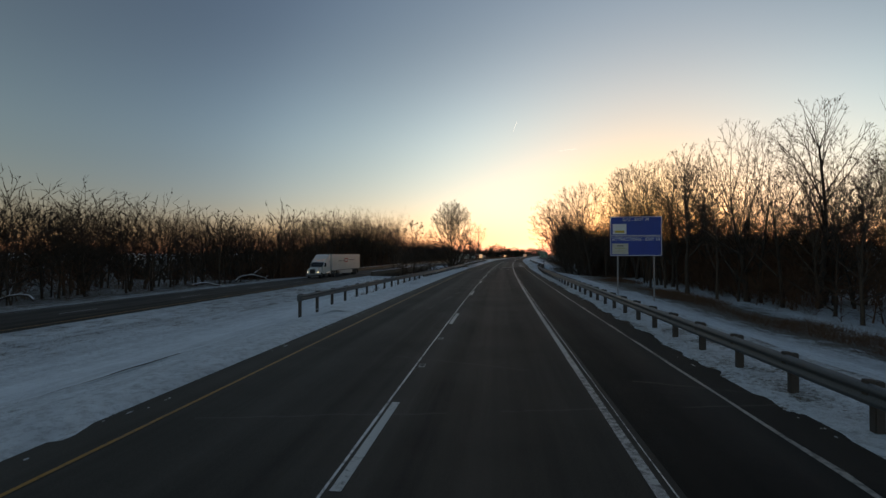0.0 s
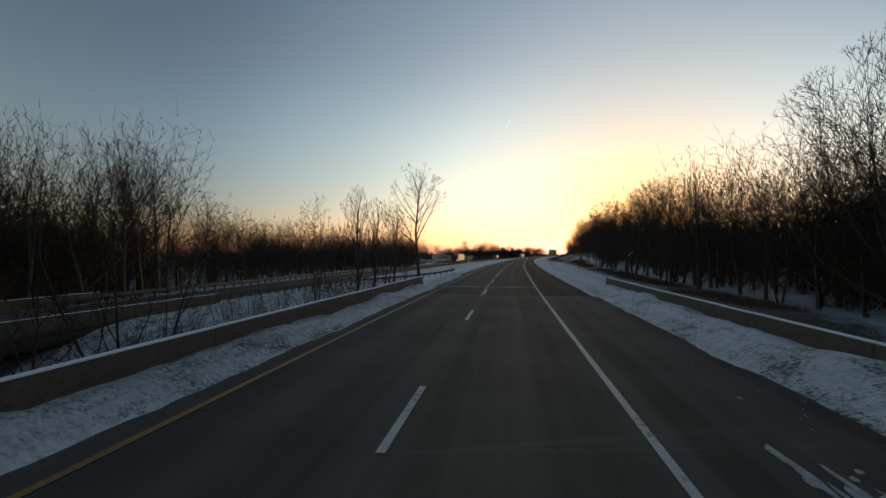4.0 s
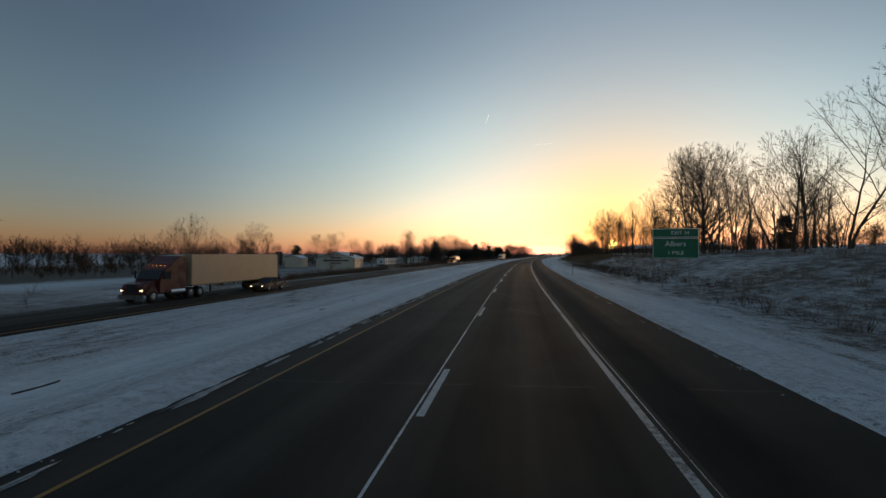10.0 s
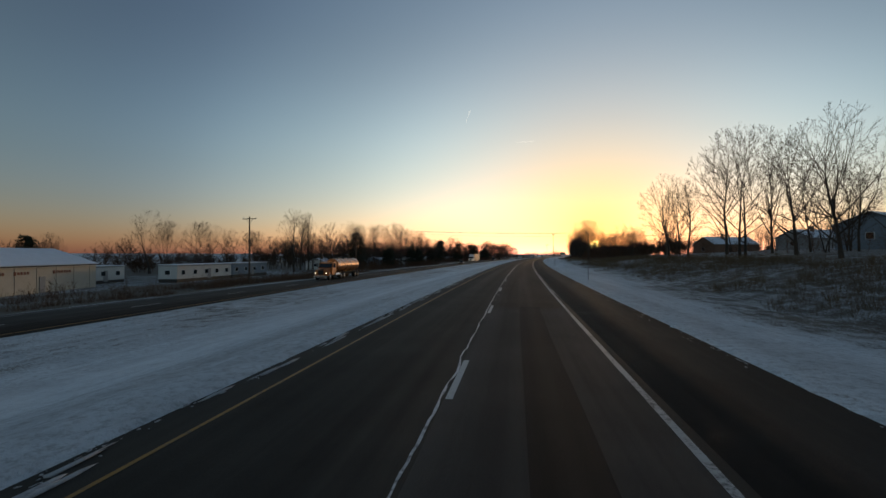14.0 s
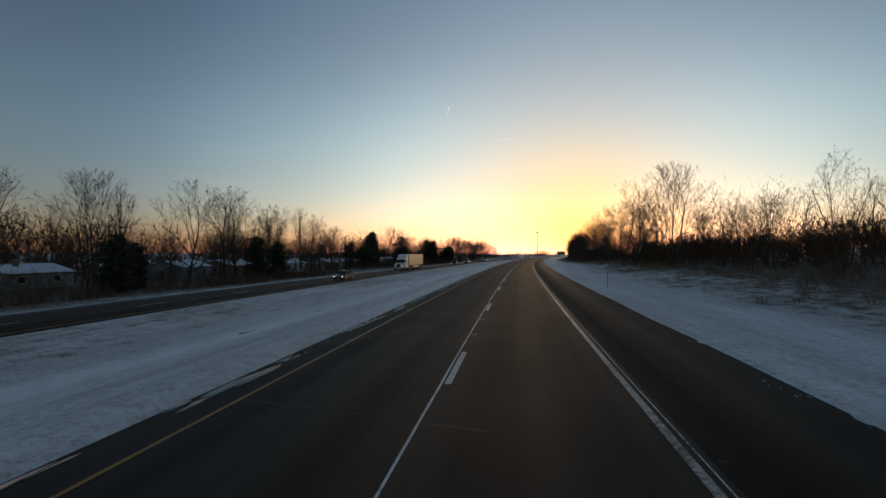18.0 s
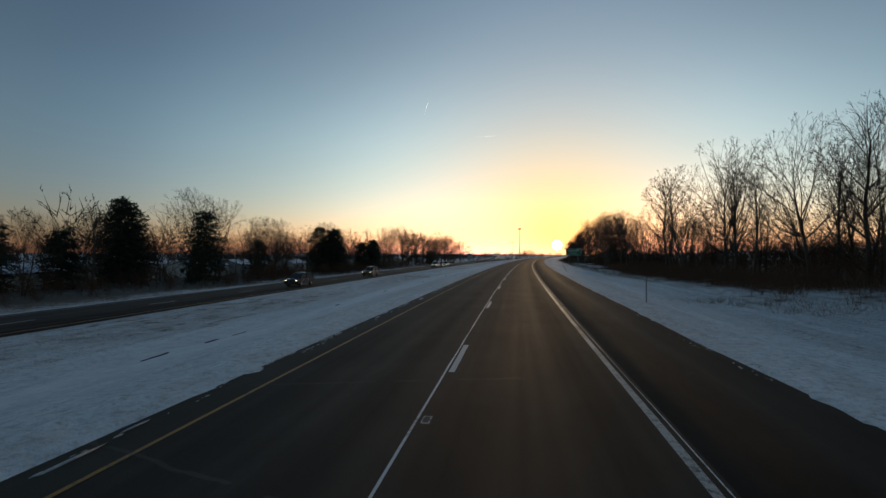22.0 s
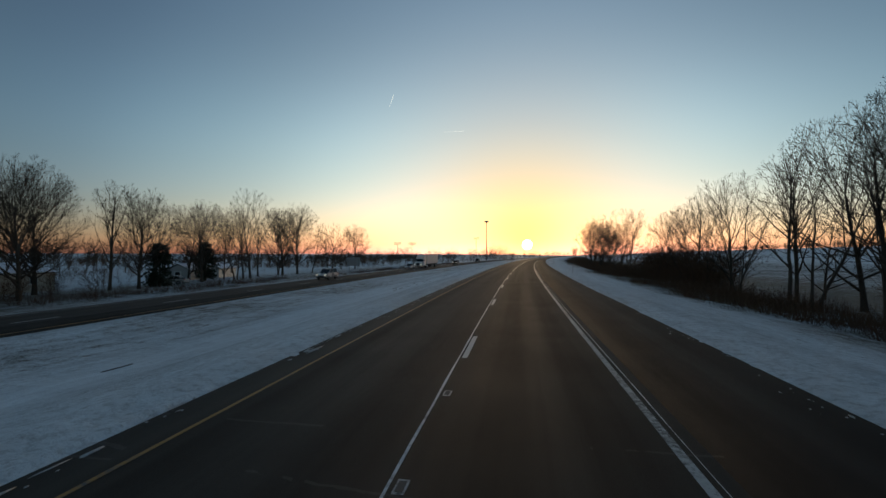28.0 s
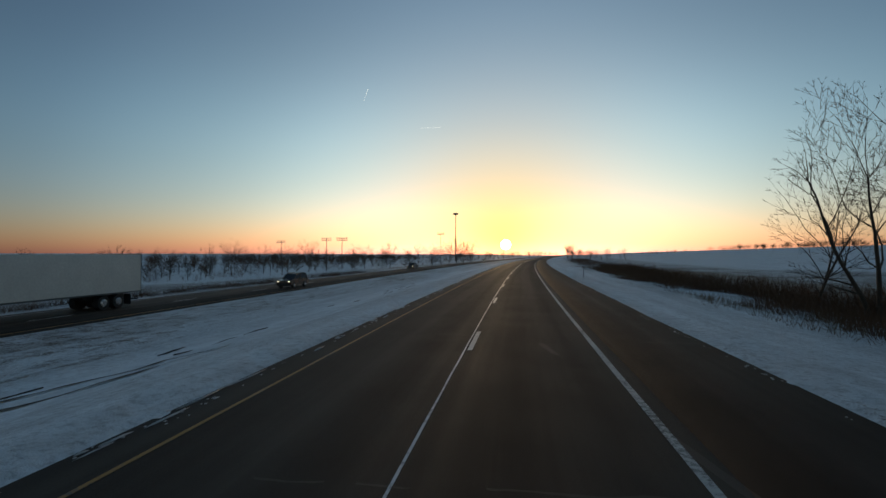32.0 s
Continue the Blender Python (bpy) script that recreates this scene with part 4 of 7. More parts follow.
row_of([(464, 30, 14, 2), (454, 30, 15, 4), (445, 30, 16, 2), (457, 35, 13, 0), (484, 34, 12, 5), (496, 34, 14, 2), (506, 32, 17, 0), (530, 32, 14, 3), (442, 33, 10, 5),
        (515, 36, 13, 4), (545, 33, 13, 2), (436, 36, 13, 2), (553, 36, 11, 5), (527, 29, 17, 3), (493, 29, 18, 1), (484, 31, 15, 3), (471, 28, 14, 3), (512, 28, 14, 0)], "trees on the snowy bank")
row_of([(638, 22, 14, 3), (585, 24, 10, 5), (580, 26, 8, 4), (620, 22, 16, 1), (636, 25, 16, 4), (657, 22, 14, 4), (665, 28, 15, 2), (689, 24, 13, 5), (611, 27, 10, 5),
        (600, 26, 9, 5), (628, 29, 10, 2), (647, 27, 12, 5), (574, 29, 9, 4), (562, 28, 9, 4), (553, 27, 8, 5)], "trees along the field")
row_of([(667, 20, 14, 3), (686, 25, 11, 4), (701, 24, 13, 5), (719, 22, 13, 2), (729, 20, 14, 4), (744, 22, 15, 0), (758, 26, 10.1, 2), (765, 24, 9.4, 5), (798, 24, 14, 2),
        (710, 26, 12, 2), (736, 26, 12, 5), (751, 28, 8.6, 2), (776, 22, 13, 2), (786, 25, 12, 5), (810, 22, 14, 0), (822, 21, 13, 4)], "trees along the field")
row_of([(891, 18, 11, 5), (888, 21, 12, 2), (880, 18, 12, 4), (877, 20, 12, 2), (872, 18, 13, 0), (901, 18, 10, 4), (955, 20, 11, 3), (866, 19, 13, 2), (858, 21, 13, 5), (848, 19, 13, 2), (838, 21, 13, 4), (830, 19, 14, 0), (912, 19, 9, 5), (969, 20, 9, 4), (1001, 18, 9.5, 4)], "trees along the ditch")
row_of([(986, 17.5, 13, 7), (961, 18, 9, 9), (950, 18, 8, 9), (944, 19, 9, 4), (992, 18.5, 12.5, 4)], "trees along the ditch")
row_of([(953, 21.5, 13.5, 3), (959, 20.5, 14, 4), (968, 19.5, 15, 3), (975, 20, 13, 0), (981, 21, 13, 4)], "trees along the ditch")
row_of([(770, 21, 9.4, 0), (762, 20, 9.4, 2), (754, 21, 9.4, 0), (780, 24, 12, 2), (724, 24, 12, 2), (713, 21, 11, 0), (694, 22, 12, 4), (816, 24, 13, 2)], "trees along the field")
row_of([(395, 30, 20, 7), (380, 29, 17, 4), (388, 30, 18.6, 6), (421, 30, 16, 0), (413, 31, 15, 2), (404, 31, 17, 4), (398, 33, 18, 0), (391, 32, 17, 4), (428, 31, 13, 3)], "trees on the snowy bank")
row_of([(855, 22, 18, 3), (834, 22, 17, 0), (818, 22, 14, 3), (832, 24, 16, 1), (807, 22, 13, 4), (798, 21, 15, 7), (797, 23, 15, 2), (790, 20, 13, 3), (787, 20, 13.5, 6), (816, 24, 11, 3),
        (804, 25, 16, 0), (799, 25, 14, 2), (882, 22, 14, 3), (845, 21, 16, 4), (866, 23, 16, 1), (826, 20, 13, 5), (811, 19, 11, 4), (780, 18, 11, 5), (784, 22, 14, 2), (874, 20, 13, 3)], "trees along the field")
row_of([(906, 20, 11, 0), (896, 19.5, 11.5, 3), (885, 19, 12, 0), (877, 22, 13, 7), (868, 18, 14, 0), (860, 19, 14, 7), (913, 17, 7.3, 4), (909, 18.5, 9.4, 9), (904, 18, 9.2, 4), (899, 18.5, 9, 5)], "trees along the ditch")
row_of([(100, -46, 14.5, 3), (104, -50, 14.6, 0), (108, -46, 18, 1), (123, -46, 20, 3), (147, -46, 16, 3), (176, -50, 17, 1), (115, -48, 20, 0), (95, -46, 15, 3), (133, -47, 18, 0), (158, -47, 15, 3), (190, -48, 15, 0)], "trees at the far wood's edge")
row_of([(677, 22, 15.9, 0), (658, 22, 15.4, 6), (658, 24, 14.7, 0), (645, 22, 11.4, 3), (636, 20, 16.1, 4), (722, 22, 15.4, 3), (764, 22, 12, 3), (703, 24, 13.5, 0), (646, 24, 8.5, 2), (746, 23, 16.7, 0), (708, 23, 13.7, 3)], "trees along the field")
row_of([(989, 18, 12, 4), (982, 19, 11, 3), (975, 18, 12.7, 3), (972, 18, 11.6, 1), (965, 17, 13, 4)], "trees along the ditch")
leaning_tree(996.5, 18.4, 13.5, 4, 8, -80, "bare crooked tree leaning over the ditch", "trees along the ditch")
# beyond the oncoming carriageway
row_of([(417, -70, 14, 3), (418.5, -67, 11.5, 2), (388, -65, 13.5, 3), (392, -62.5, 9.8, 2), (397, -64, 9, 5), (400, -61, 9, 2), (535, -100, 17.5, 4), (567, -105, 15.6, 4), (593, -110, 15.2, 3), (557, -70, 19.7, 0), (570, -72, 19.7, 2), (591, -66, 17.8, 3), (644, -66, 21.0, 3)], "trees round the yard")
row_of([(309, -46, 11.8, 3), (312, -47, 12.0, 0), (313, -46, 11.3, 3), (317, -48, 10.2, 1), (318, -47, 9.1, 3), (322, -48, 9.0, 3), (317, -52, 12.2, 2), (321, -52, 10.1, 0), (327, -50, 8.0, 3)], "trees at the far wood's edge")
row_of([(394, -75, 11.6, 3), (405, -80, 9.5, 5), (434, -85, 12, 3), (424, -90, 9.5, 2), (414, -88, 9, 3), (440, -90, 11, 2), (398, -82, 8, 4), (410, -70, 7, 5), (602, -140, 20, 1)], "trees round the yard")
row_of([(588, -143, 19, 1), (570, -75, 19, 2), (503, -130, 11, 3), (594, -120, 16, 3), (594, -108, 15, 1), (542, -142, 12, 3), (470, -150, 10, 3), (604, -90, 15, 3),
        (612, -78, 14, 2), (452, -120, 9, 3), (440, -100, 9, 1), (425, -75, 8, 5), (412, -66, 7, 5), (400, -60, 7, 4), (392, -58, 6, 5), (433, -56, 7, 1)], "trees round the yard")
row_of([(563, -60, 15.4, 3), (570, -55, 15.4, 3), (590, -62, 16.5, 2), (602, -60, 17.6, 1), (619, -58, 18.7, 3), (652, -62, 17.6, 2), (677, -64, 17.6, 3), (629, -58, 18.7, 0), (635, -60, 15.4, 2),
        (650, -60, 17.6, 3), (656, -56, 17.6, 2), (672, -60, 15.4, 3), (688, -62, 14.3, 1), (748, -64, 17.6, 3), (642, -57, 14.3, 1), (611, -64, 16.5, 2)], "garden trees")
row_of([(686, -60, 14.3, 3), (698, -60, 13.2, 2), (742, -60, 17.6, 3), (772, -60, 14.3, 1), (714, -60, 11.0, 1), (748, -58, 16.5, 3), (765, -60, 14.3, 1), (756, -56, 12.1, 5), (784, -58, 13.2, 3),
        (800, -60, 15.4, 1), (821, -62, 14.3, 3), (851, -60, 16.5, 3), (860, -60, 17.6, 3), (877, -60, 19.2, 6), (942, -60, 19.8, 3), (806, -58, 13.5, 4), (869, -62, 17.6, 3), (838, -62, 15.4, 2), (853, -60, 15.4, 3), (725, -62, 13.2, 2), (812, -66, 14.3, 2), (880, -61, 15.4, 0)], "garden trees")
row_of([(893, -58, 17, 6), (898, -62, 17, 6), (890, -54, 16, 3), (886, -60, 17, 6), (905, -58, 16, 2), (908, -56, 15.6, 6), (923, -60, 14.3, 3), (924, -58, 15.4, 6), (930, -62, 14.8, 3),
        (933, -60, 12, 3), (934, -58, 14.5, 7), (938, -59, 15.2, 0), (943, -60, 15.3, 6), (948, -62, 14, 2), (952, -58, 16.5, 6), (959, -58, 18.6, 6), (967, -58, 14.5, 4), (981, -60, 11, 3),
        (1002, -60, 16, 6), (1000, -64, 7, 3), (955, -61, 17, 1), (917, -62, 15, 3)], "garden trees")



def conifer(s, lat, h, label):
    """A dark evergreen with layered, uneven boughs."""
    rng = np.random.default_rng(int(s * 7 + 3))
    t = thing("evergreen_tree", RM(s, lat, ground_z(s, lat) - 0.05), label, "tree")
    part("trunk", rodded((0, 0, -0.3), (0, 0, h * 0.95), 0.16, 0.03, 7), BARK, t)
    segs = []
    for i in range(int(h * 34)):
        z = h * (0.06 + 0.92 * rng.random() ** 1.1)
        a = rng.uniform(0, 2 * math.pi)
        # an egg-shaped crown with hollows and bulges
        lobe = 1 + 0.5 * noise.noise(Vector((math.cos(a) * 1.3, math.sin(a) * 1.3 + s, z * 4.0 / h)))
        reach = h * 0.34 * max(0.0, 1 - ((z / h - 0.4) / 0.62) ** 2) ** 0.6 * rng.uniform(0.6, 1.05) * lobe + 0.15
        p = np.array([0, 0, z])
        q = np.array([math.cos(a) * reach, math.sin(a) * reach, z - reach * rng.uniform(-0.1, 0.35)])
        segs.append((*p, *q, 0.05, 0.01))
        for j in range(9):
            f = rng.uniform(0.25, 1)
            b = p + (q - p) * f
            e = b + rng.normal(0, 0.34, 3) + np.array([0, 0, -0.1])
            segs.append((*b, *e, 0.09, 0.0))
    v, f = spikes(segs)
    part("crown", mesh_of("crown", v, f, NEEDLES), None, t)


for _s, _l, _h in ((582, -60, 13), (635, -55, 9), (640, -53, 8), (734, -66, 15), (737, -68, 14), (740, -55, 13), (513, -112, 10), (716, -68, 10), (724, -66, 9), (913, -57, 7), (774, -66, 9), (929, -61, 7.5), (600, -54, 8), (606, -57, 7), (811, -49, 9.5), (815, -51, 10), (808, -52, 9), (797, -56, 13), (792, -54, 12), (789, -57, 13)):
    conifer(_s, _l, _h, "dark evergreen tree among bare trees")
for _s, _l, _h in ((345, 42, 7), (392, 44, 6), (452, 40, 6)):
    conifer(_s, _l, _h, "small dark evergreen behind bare trees")

# ---- woods, thickets, grass ----


def merged(name, pieces, mat, label, category):
    vs, fs, k = [], [], 0
    for v, f in pieces:
        vs.append(v)
        fs.append(f + k)
        k += len(v)
    if vs:
        tagged(new(name, mesh_of(name, np.concatenate(vs), np.concatenate(fs), mat)), label, category, kind="stuff")


def sprays(rows, seed, per, length, thick):
    """Short fine twigs round the outer ends of a crown."""
    rng = np.random.default_rng(seed)
    src = np.repeat(rows[(rows[:, 8] == 2) & (rows[:, 5] > 4)], per, 0)
    d = src[:, 3:6] - src[:, :3]
    d /= np.linalg.norm(d, axis=1)[:, None] + 1e-6
    b = src[:, :3] + (src[:, 3:6] - src[:, :3]) * rng.uniform(0.4, 1.0, (len(src), 1))
    e = b + (d * 0.6 + rng.normal(0, 0.5, b.shape) + np.array([0, 0, 0.05])) * (length * rng.uniform(0.5, 1.1, (len(src), 1)))
    return wedge(np.concatenate([b, e, np.full((len(b), 1), thick), np.zeros((len(b), 1))], 1))


def low_tree(seed, thick=0.017, coarse=2.3, **shape):
    """A tree of the woods, drawn with fewer twigs."""
    rows = grow(seed, levels=2, coarse=coarse, lift=0.03, **shape)
    big = rows[:, 6] > 0.06
    thin = rows[~big].copy()
    thin[:, 6] = np.maximum(thin[:, 6], thick)
    return joined([tubes(rows[big], 3), wedge(thin), sprays(rows[::2], seed, 1, 1.0, thick * 0.8)])


LOW = [low_tree(40 + i, base=(0.24, 0.16, 0.26, 0.2)[i], reach=(0.27, 0.34, 0.24, 0.38)[i], limbs=(13, 13, 13, 13)[i], spread=(46, 52, 40, 54)[i], leader=(0.6, 0.5, 0.62, 0.5)[i], dense=1.0) for i in range(4)]
LOW_FAR = [low_tree(60 + i, 0.07, 3.6, base=0.22, reach=(0.28, 0.36, 0.32, 0.4)[i], limbs=9, spread=50, leader=0.52, dense=0.75) for i in range(4)]


def set_down(v, s, lat, scale, rng, wide=1.0):
    a = rng.uniform(0, 2 * math.pi)
    c, n = math.cos(a), math.sin(a)
    p = R(s, lat, ground_z(s, lat) - 0.2)
    out = np.empty_like(v)
    out[:, 0] = (v[:, 0] * c - v[:, 1] * n) * scale * wide + p.x
    out[:, 1] = (v[:, 0] * n + v[:, 1] * c) * scale * wide + p.y
    out[:, 2] = v[:, 2] * scale + p.z
    return out


def wood(seed, s0, s1, lat0, lat1, count, h0, h1, label, far=False):
    rng = np.random.default_rng(seed)
    pieces = []
    for i in range(count):
        s, lat = rng.uniform(s0, s1), lat0 + (lat1 - lat0) * rng.random() ** 1.4
        if abs(s - 121) < 9:
            continue
        v, f = (LOW_FAR if far else LOW)[rng.integers(4)]
        pieces.append((set_down(v, s, lat, rng.uniform(h0, h1) / 12, rng), f))
    merged("woodland", pieces, TWIG, label, "woods")


def stems(rng, s, lat, h, n, spread, r):
    """A clump of thin stems, in place."""
    sway = 0.16 if h < 3 else 0.075
    p = R(s, lat, ground_z(s, lat) - 0.1)
    a = rng.uniform(0, 2 * math.pi, n)
    d = rng.uniform(0, spread, n)
    b = np.stack([p.x + np.cos(a) * d, p.y + np.sin(a) * d, np.full(n, p.z)], -1)
    t = b + np.stack([np.cos(a) * d * 0.8 + rng.normal(0, h * sway, n), np.sin(a) * d * 0.8 + rng.normal(0, h * sway, n), h * rng.uniform(0.55, 1.0, n)], -1)
    return np.concatenate([b, t, np.full((n, 1), r), np.zeros((n, 1))], 1)


def bush(seed, thick, coarse=3.2, **shape):
    """A shrub or young tree, 12 m tall before it is scaled: forking stems that carry a rounded crown."""
    rows = grow(seed, levels=2, coarse=coarse, lift=0.02, **shape)
    rows[:, 6] = np.maximum(rows[:, 6] * 0.9, thick)
    return joined([wedge(rows), sprays(rows[::2], seed, 1, 1.2, thick * 0.7)])


BUSHES = [bush(80 + i, 0.04, base=(0.14, 0.2, 0.1, 0.22, 0.12)[i], reach=(0.38, 0.34, 0.44, 0.30, 0.4)[i], stems=(2, 1, 2, 1, 2)[i], limbs=(7, 15, 7, 14, 7)[i], spread=(54, 54, 58, 50, 56)[i], leader=(0.46, 0.55, 0.4, 0.58, 0.45)[i],
               bend=0.14, dense=0.75) for i in range(5)]
FAR_BUSHES = [bush(90 + i, 0.1, 5.0, base=(0.14, 0.1, 0.2, 0.12)[i], reach=(0.32, 0.4, 0.3, 0.36)[i], stems=(1, 2, 1, 2)[i], limbs=(13, 7, 13, 7)[i], spread=54, leader=0.46, bend=0.14, dense=0.6) for i in range(4)]


def thicket(seed, s0, s1, lat0, lat1, clumps, h0, h1, n, spread, r, mat, name, label, category):
    """Shrubs or low stems, denser in patches, lower along their edge."""
    rng = np.random.default_rng(seed)
    tall = h1 >= 3.5
    kinds = FAR_BUSHES if r >= 0.045 else BUSHES
    segs, pieces = [], []
    for i in range(int(clumps * 0.2) if tall else clumps):
        s, lat = rng.uniform(s0, s1), rng.uniform(min(lat0, lat1), max(lat0, lat1))
        if (abs(s - 121) < 10 and h0 < 7) or noise.noise(Vector((s * 0.05, lat * 0.12, seed))) < -0.18:
            continue
        if not tall and abs(lat - lat0) < abs(lat1 - lat0) * 0.45 * (0.55 + 1.3 * noise.noise(Vector((s * 0.11, 3, seed)))):
            continue
        edge = min(1.0, abs(lat - lat0) / (abs(lat1 - lat0) * 0.35)) + 0.5 * noise.noise(Vector((s * 0.13, seed, 0)))
        h = rng.uniform(h0, h1) * min(1.0, max(0.3, 0.35 + 0.65 * edge))
        if tall:
            v, f = kinds[rng.integers(len(kinds))]
            pieces.append((set_down(v, s, lat, h / 12, rng, rng.uniform(0.95, 1.5)), f))
            continue
        st = stems(rng, s, lat, h, n, spread, r)
        segs.append(st)
        if h > 1.6:
            # side twigs on the taller stems
            f = rng.uniform(0.3, 0.95, (len(st) * 3, 1))
            src = np.repeat(st, 3, 0)
            b = src[:, :3] + (src[:, 3:6] - src[:, :3]) * f
            e = b + rng.normal(0, h * 0.12, b.shape) + np.array([0, 0, h * 0.07])
            segs.append(np.concatenate([b, e, np.full((len(b), 1), r * 0.8), np.zeros((len(b), 1))], 1))
    if tall:
        merged(name, pieces, mat, label, category)
    else:
        v, f = wedge(np.concatenate(segs))
        tagged(new(name, mesh_of(name, v, f, mat)), label, category, kind="stuff")


def mid_tree(seed, **shape):
    """A tree of a wood's edge, drawn with its twigs."""
    rows = grow(seed, coarse=1.4, **shape)
    big = rows[:, 6] > 0.045
    thin = rows[~big].copy()
    thin[:, 3:6] += (thin[:, 3:6] - thin[:, :3]) * 0.35
    thin[:, 6] = np.maximum(thin[:, 6], 0.012)
    return joined([tubes(rows[big], 4), wedge(thin)])


MID = [mid_tree(140 + i, base=(0.3, 0.2, 0.28, 0.18, 0.16)[i], reach=(0.26, 0.36, 0.22, 0.36, 0.3)[i], stems=(1, 1, 1, 2, 3)[i], limbs=(11, 12, 11, 7, 5)[i], spread=(42, 52, 38, 50, 42)[i], leader=(0.74, 0.6, 0.78, 0.58, 0.62)[i],
                dense=(0.62, 0.6, 0.6, 0.56, 0.5)[i]) for i in range(5)]


def wood_edge(seed, s0, s1, lat0, lat1, count, h0, h1, label):
    """Trees along the edge of a wood, taller further in."""
    rng = np.random.default_rng(seed)
    pieces = []
    for i in range(count):
        f, s = rng.random(), s0 + (s1 - s0) * (i + rng.random()) / count
        if abs(s - 121) > 9:
            v, t = MID[rng.integers(5)]
            pieces.append((set_down(v, s, lat0 + (lat1 - lat0) * f, (h0 + (h1 - h0) * (0.5 * f + 0.5 * rng.random())) / 12, rng), t))
    merged("woodland", pieces, TWIG, label, "woods")


ROUND = [low_tree(160 + i, 0.035, base=(0.16, 0.2, 0.12, 0.22)[i], reach=(0.40, 0.36, 0.44, 0.33)[i], limbs=16, spread=54, leader=0.5, dense=1.5) for i in range(4)]


def far_row(rows, label):
    """Round-crowned trees at given places, joined."""
    rng = np.random.default_rng(9)
    pieces = []
    for i, (s, lat, h) in enumerate(rows):
        v, f = ROUND[i * 7 % 4]
        pieces.append((set_down(v, s, lat, h / 12 * 1.2, rng, 1.25), f))
    merged("woodland", pieces, TWIG, label, "woods")


far_row([(988, -62, 12.9), (999, -64, 8.5), (1120, -136.1, 9.9), (1129, -132.1, 6.0), (1130, -125.1, 6.7), (1137, -119.4, 12.0), (1139, -112.2, 8.2), (1145, -110.7, 10.6), (1146, -100.1, 9.9), (1144, -89.4, 11.4), (1155, -87.3, 8.0), (1150, -79.0, 6.0), (1157, -76.2, 7.4), (1163, -73.0, 9.0), (1162, -64.6, 7.4), (1163, -61.6, 9.4), (1166, -55.4, 7.4), (1166, -49.7, 8.6), (1163, -38.8, 8.3), (1171, -33.9, 9.9), (1166, -26.4, 8.6), (1115, -133.6, 8.6), (1122, -134.3, 7.4), (1147, -105.6, 7.5), (1149, -97.8, 8.5), (1151, -89.9, 7.4), (1173, -45.3, 7.6), (1164, -35.6, 8.1), (1171, -30.8, 8.4)], "round-crowned trees across the snowy sports field")
far_row([(194 + i * 3.6, -45 - i * 5 % 13, 9 + i * 7 % 4) for i in range(36)], "round-crowned bare trees at the far wood's edge")
far_row([(-24 + i * 4.6, -45 - i * 5 % 11, 9.5 + i * 7 % 4) for i in range(20)], "round-crowned bare trees at the far wood's edge")
wood_edge(1, -20, 108, -43, -58, 40, 9, 12.5, "bare trees at the far wood's edge")
wood_edge(2, 132, 336, -43, -60, 64, 7.5, 11.5, "bare trees at the far wood's edge")
wood_edge(3, 0, 104, 19, 36, 26, 10, 15, "bare trees at the near wood's edge")
wood_edge(4, 140, 288, 19, 36, 36, 9.5, 14.5, "bare trees at the near wood's edge")
wood_edge(5, 290, 500, 31, 46, 34, 8, 13, "bare trees on the snowy bank")
wood_edge(6, 560, 780, 23, 36, 26, 7, 11, "bare trees along the field")
wood_edge(7, 560, 880, -58, -72, 34, 9, 13, "bare trees among the gardens")
wood(36, 230, 338, -42.5, -54, 20, 8, 10.5, "dense young woods beyond the oncoming lanes")
wood(32, -40, 115, -42.5, -52, 10, 9, 12, "bare trees at the far wood's edge")
wood(33, 130, 338, -42.5, -52, 12, 8.5, 12, "bare trees at the far wood's edge")
wood(34, -5, 110, 18.5, 26, 6, 11, 16, "bare trees at the near wood's edge")
wood(35, 140, 285, 18.5, 26, 8, 11, 16, "bare trees at the near wood's edge")
wood(1, -30, 110, -44, -75, 44, 9.5, 13.5, "dense bare woods beyond the oncoming carriageway")
wood(2, 132, 335, -46, -85, 66, 9, 12.5, "dense bare woods beyond the oncoming carriageway")
wood(3, -10, 105, 22, 60, 88, 10, 17, "dense bare woods behind the guardrail")
wood(4, 135, 290, 22, 60, 88, 9, 14, "dense bare woods above the verge")
wood(5, 290, 475, 33, 60, 104, 7, 12, "bare woods on the bank")
wood(6, 560, 900, 26, 50, 88, 8, 13, "scattered bare trees at the field's edge")
wood(7, 610, 900, -64, -110, 88, 9, 14, "bare trees behind the houses")
wood(8, 620, 1000, -110, -220, 64, 9, 13, "far bare trees behind the houses", True)
wood(9, 380, 640, -150, -340, 104, 8, 14, "far bare trees behind the yard", True)
wood(10, 1100, 1700, -60, -140, 48, 8, 12, "far trees beyond the field", True)
wood(11, 1250, 2100, 14, 60, 64, 8, 12, "far trees along the road", True)
wood(12, 1000, 1900, -240, -560, 88, 9, 13, "far row of trees beyond the field", True)
wood(13, 1300, 2400, 300, 700, 72, 9, 13, "trees along the far ridge", True)
wood(14, 1700, 2700, -40, -400, 80, 10, 14, "distant woods", True)
wood(15, 340, 480, -110, -200, 72, 8, 12, "far bare trees", True)
wood(16, 840, 1080, -90, -330, 48, 8, 12, "bare trees beyond the gardens", True)
wood(17, 460, 700, 100, 260, 72, 7, 12, "bare trees beyond the houses on the bank", True)
wood(37, 500, 650, 58, 115, 90, 7, 11, "bare trees behind the houses on the bank")
wood(38, 128, 178, -41, -68, 70, 16, 22, "dense bare woods beyond the oncoming bridge")
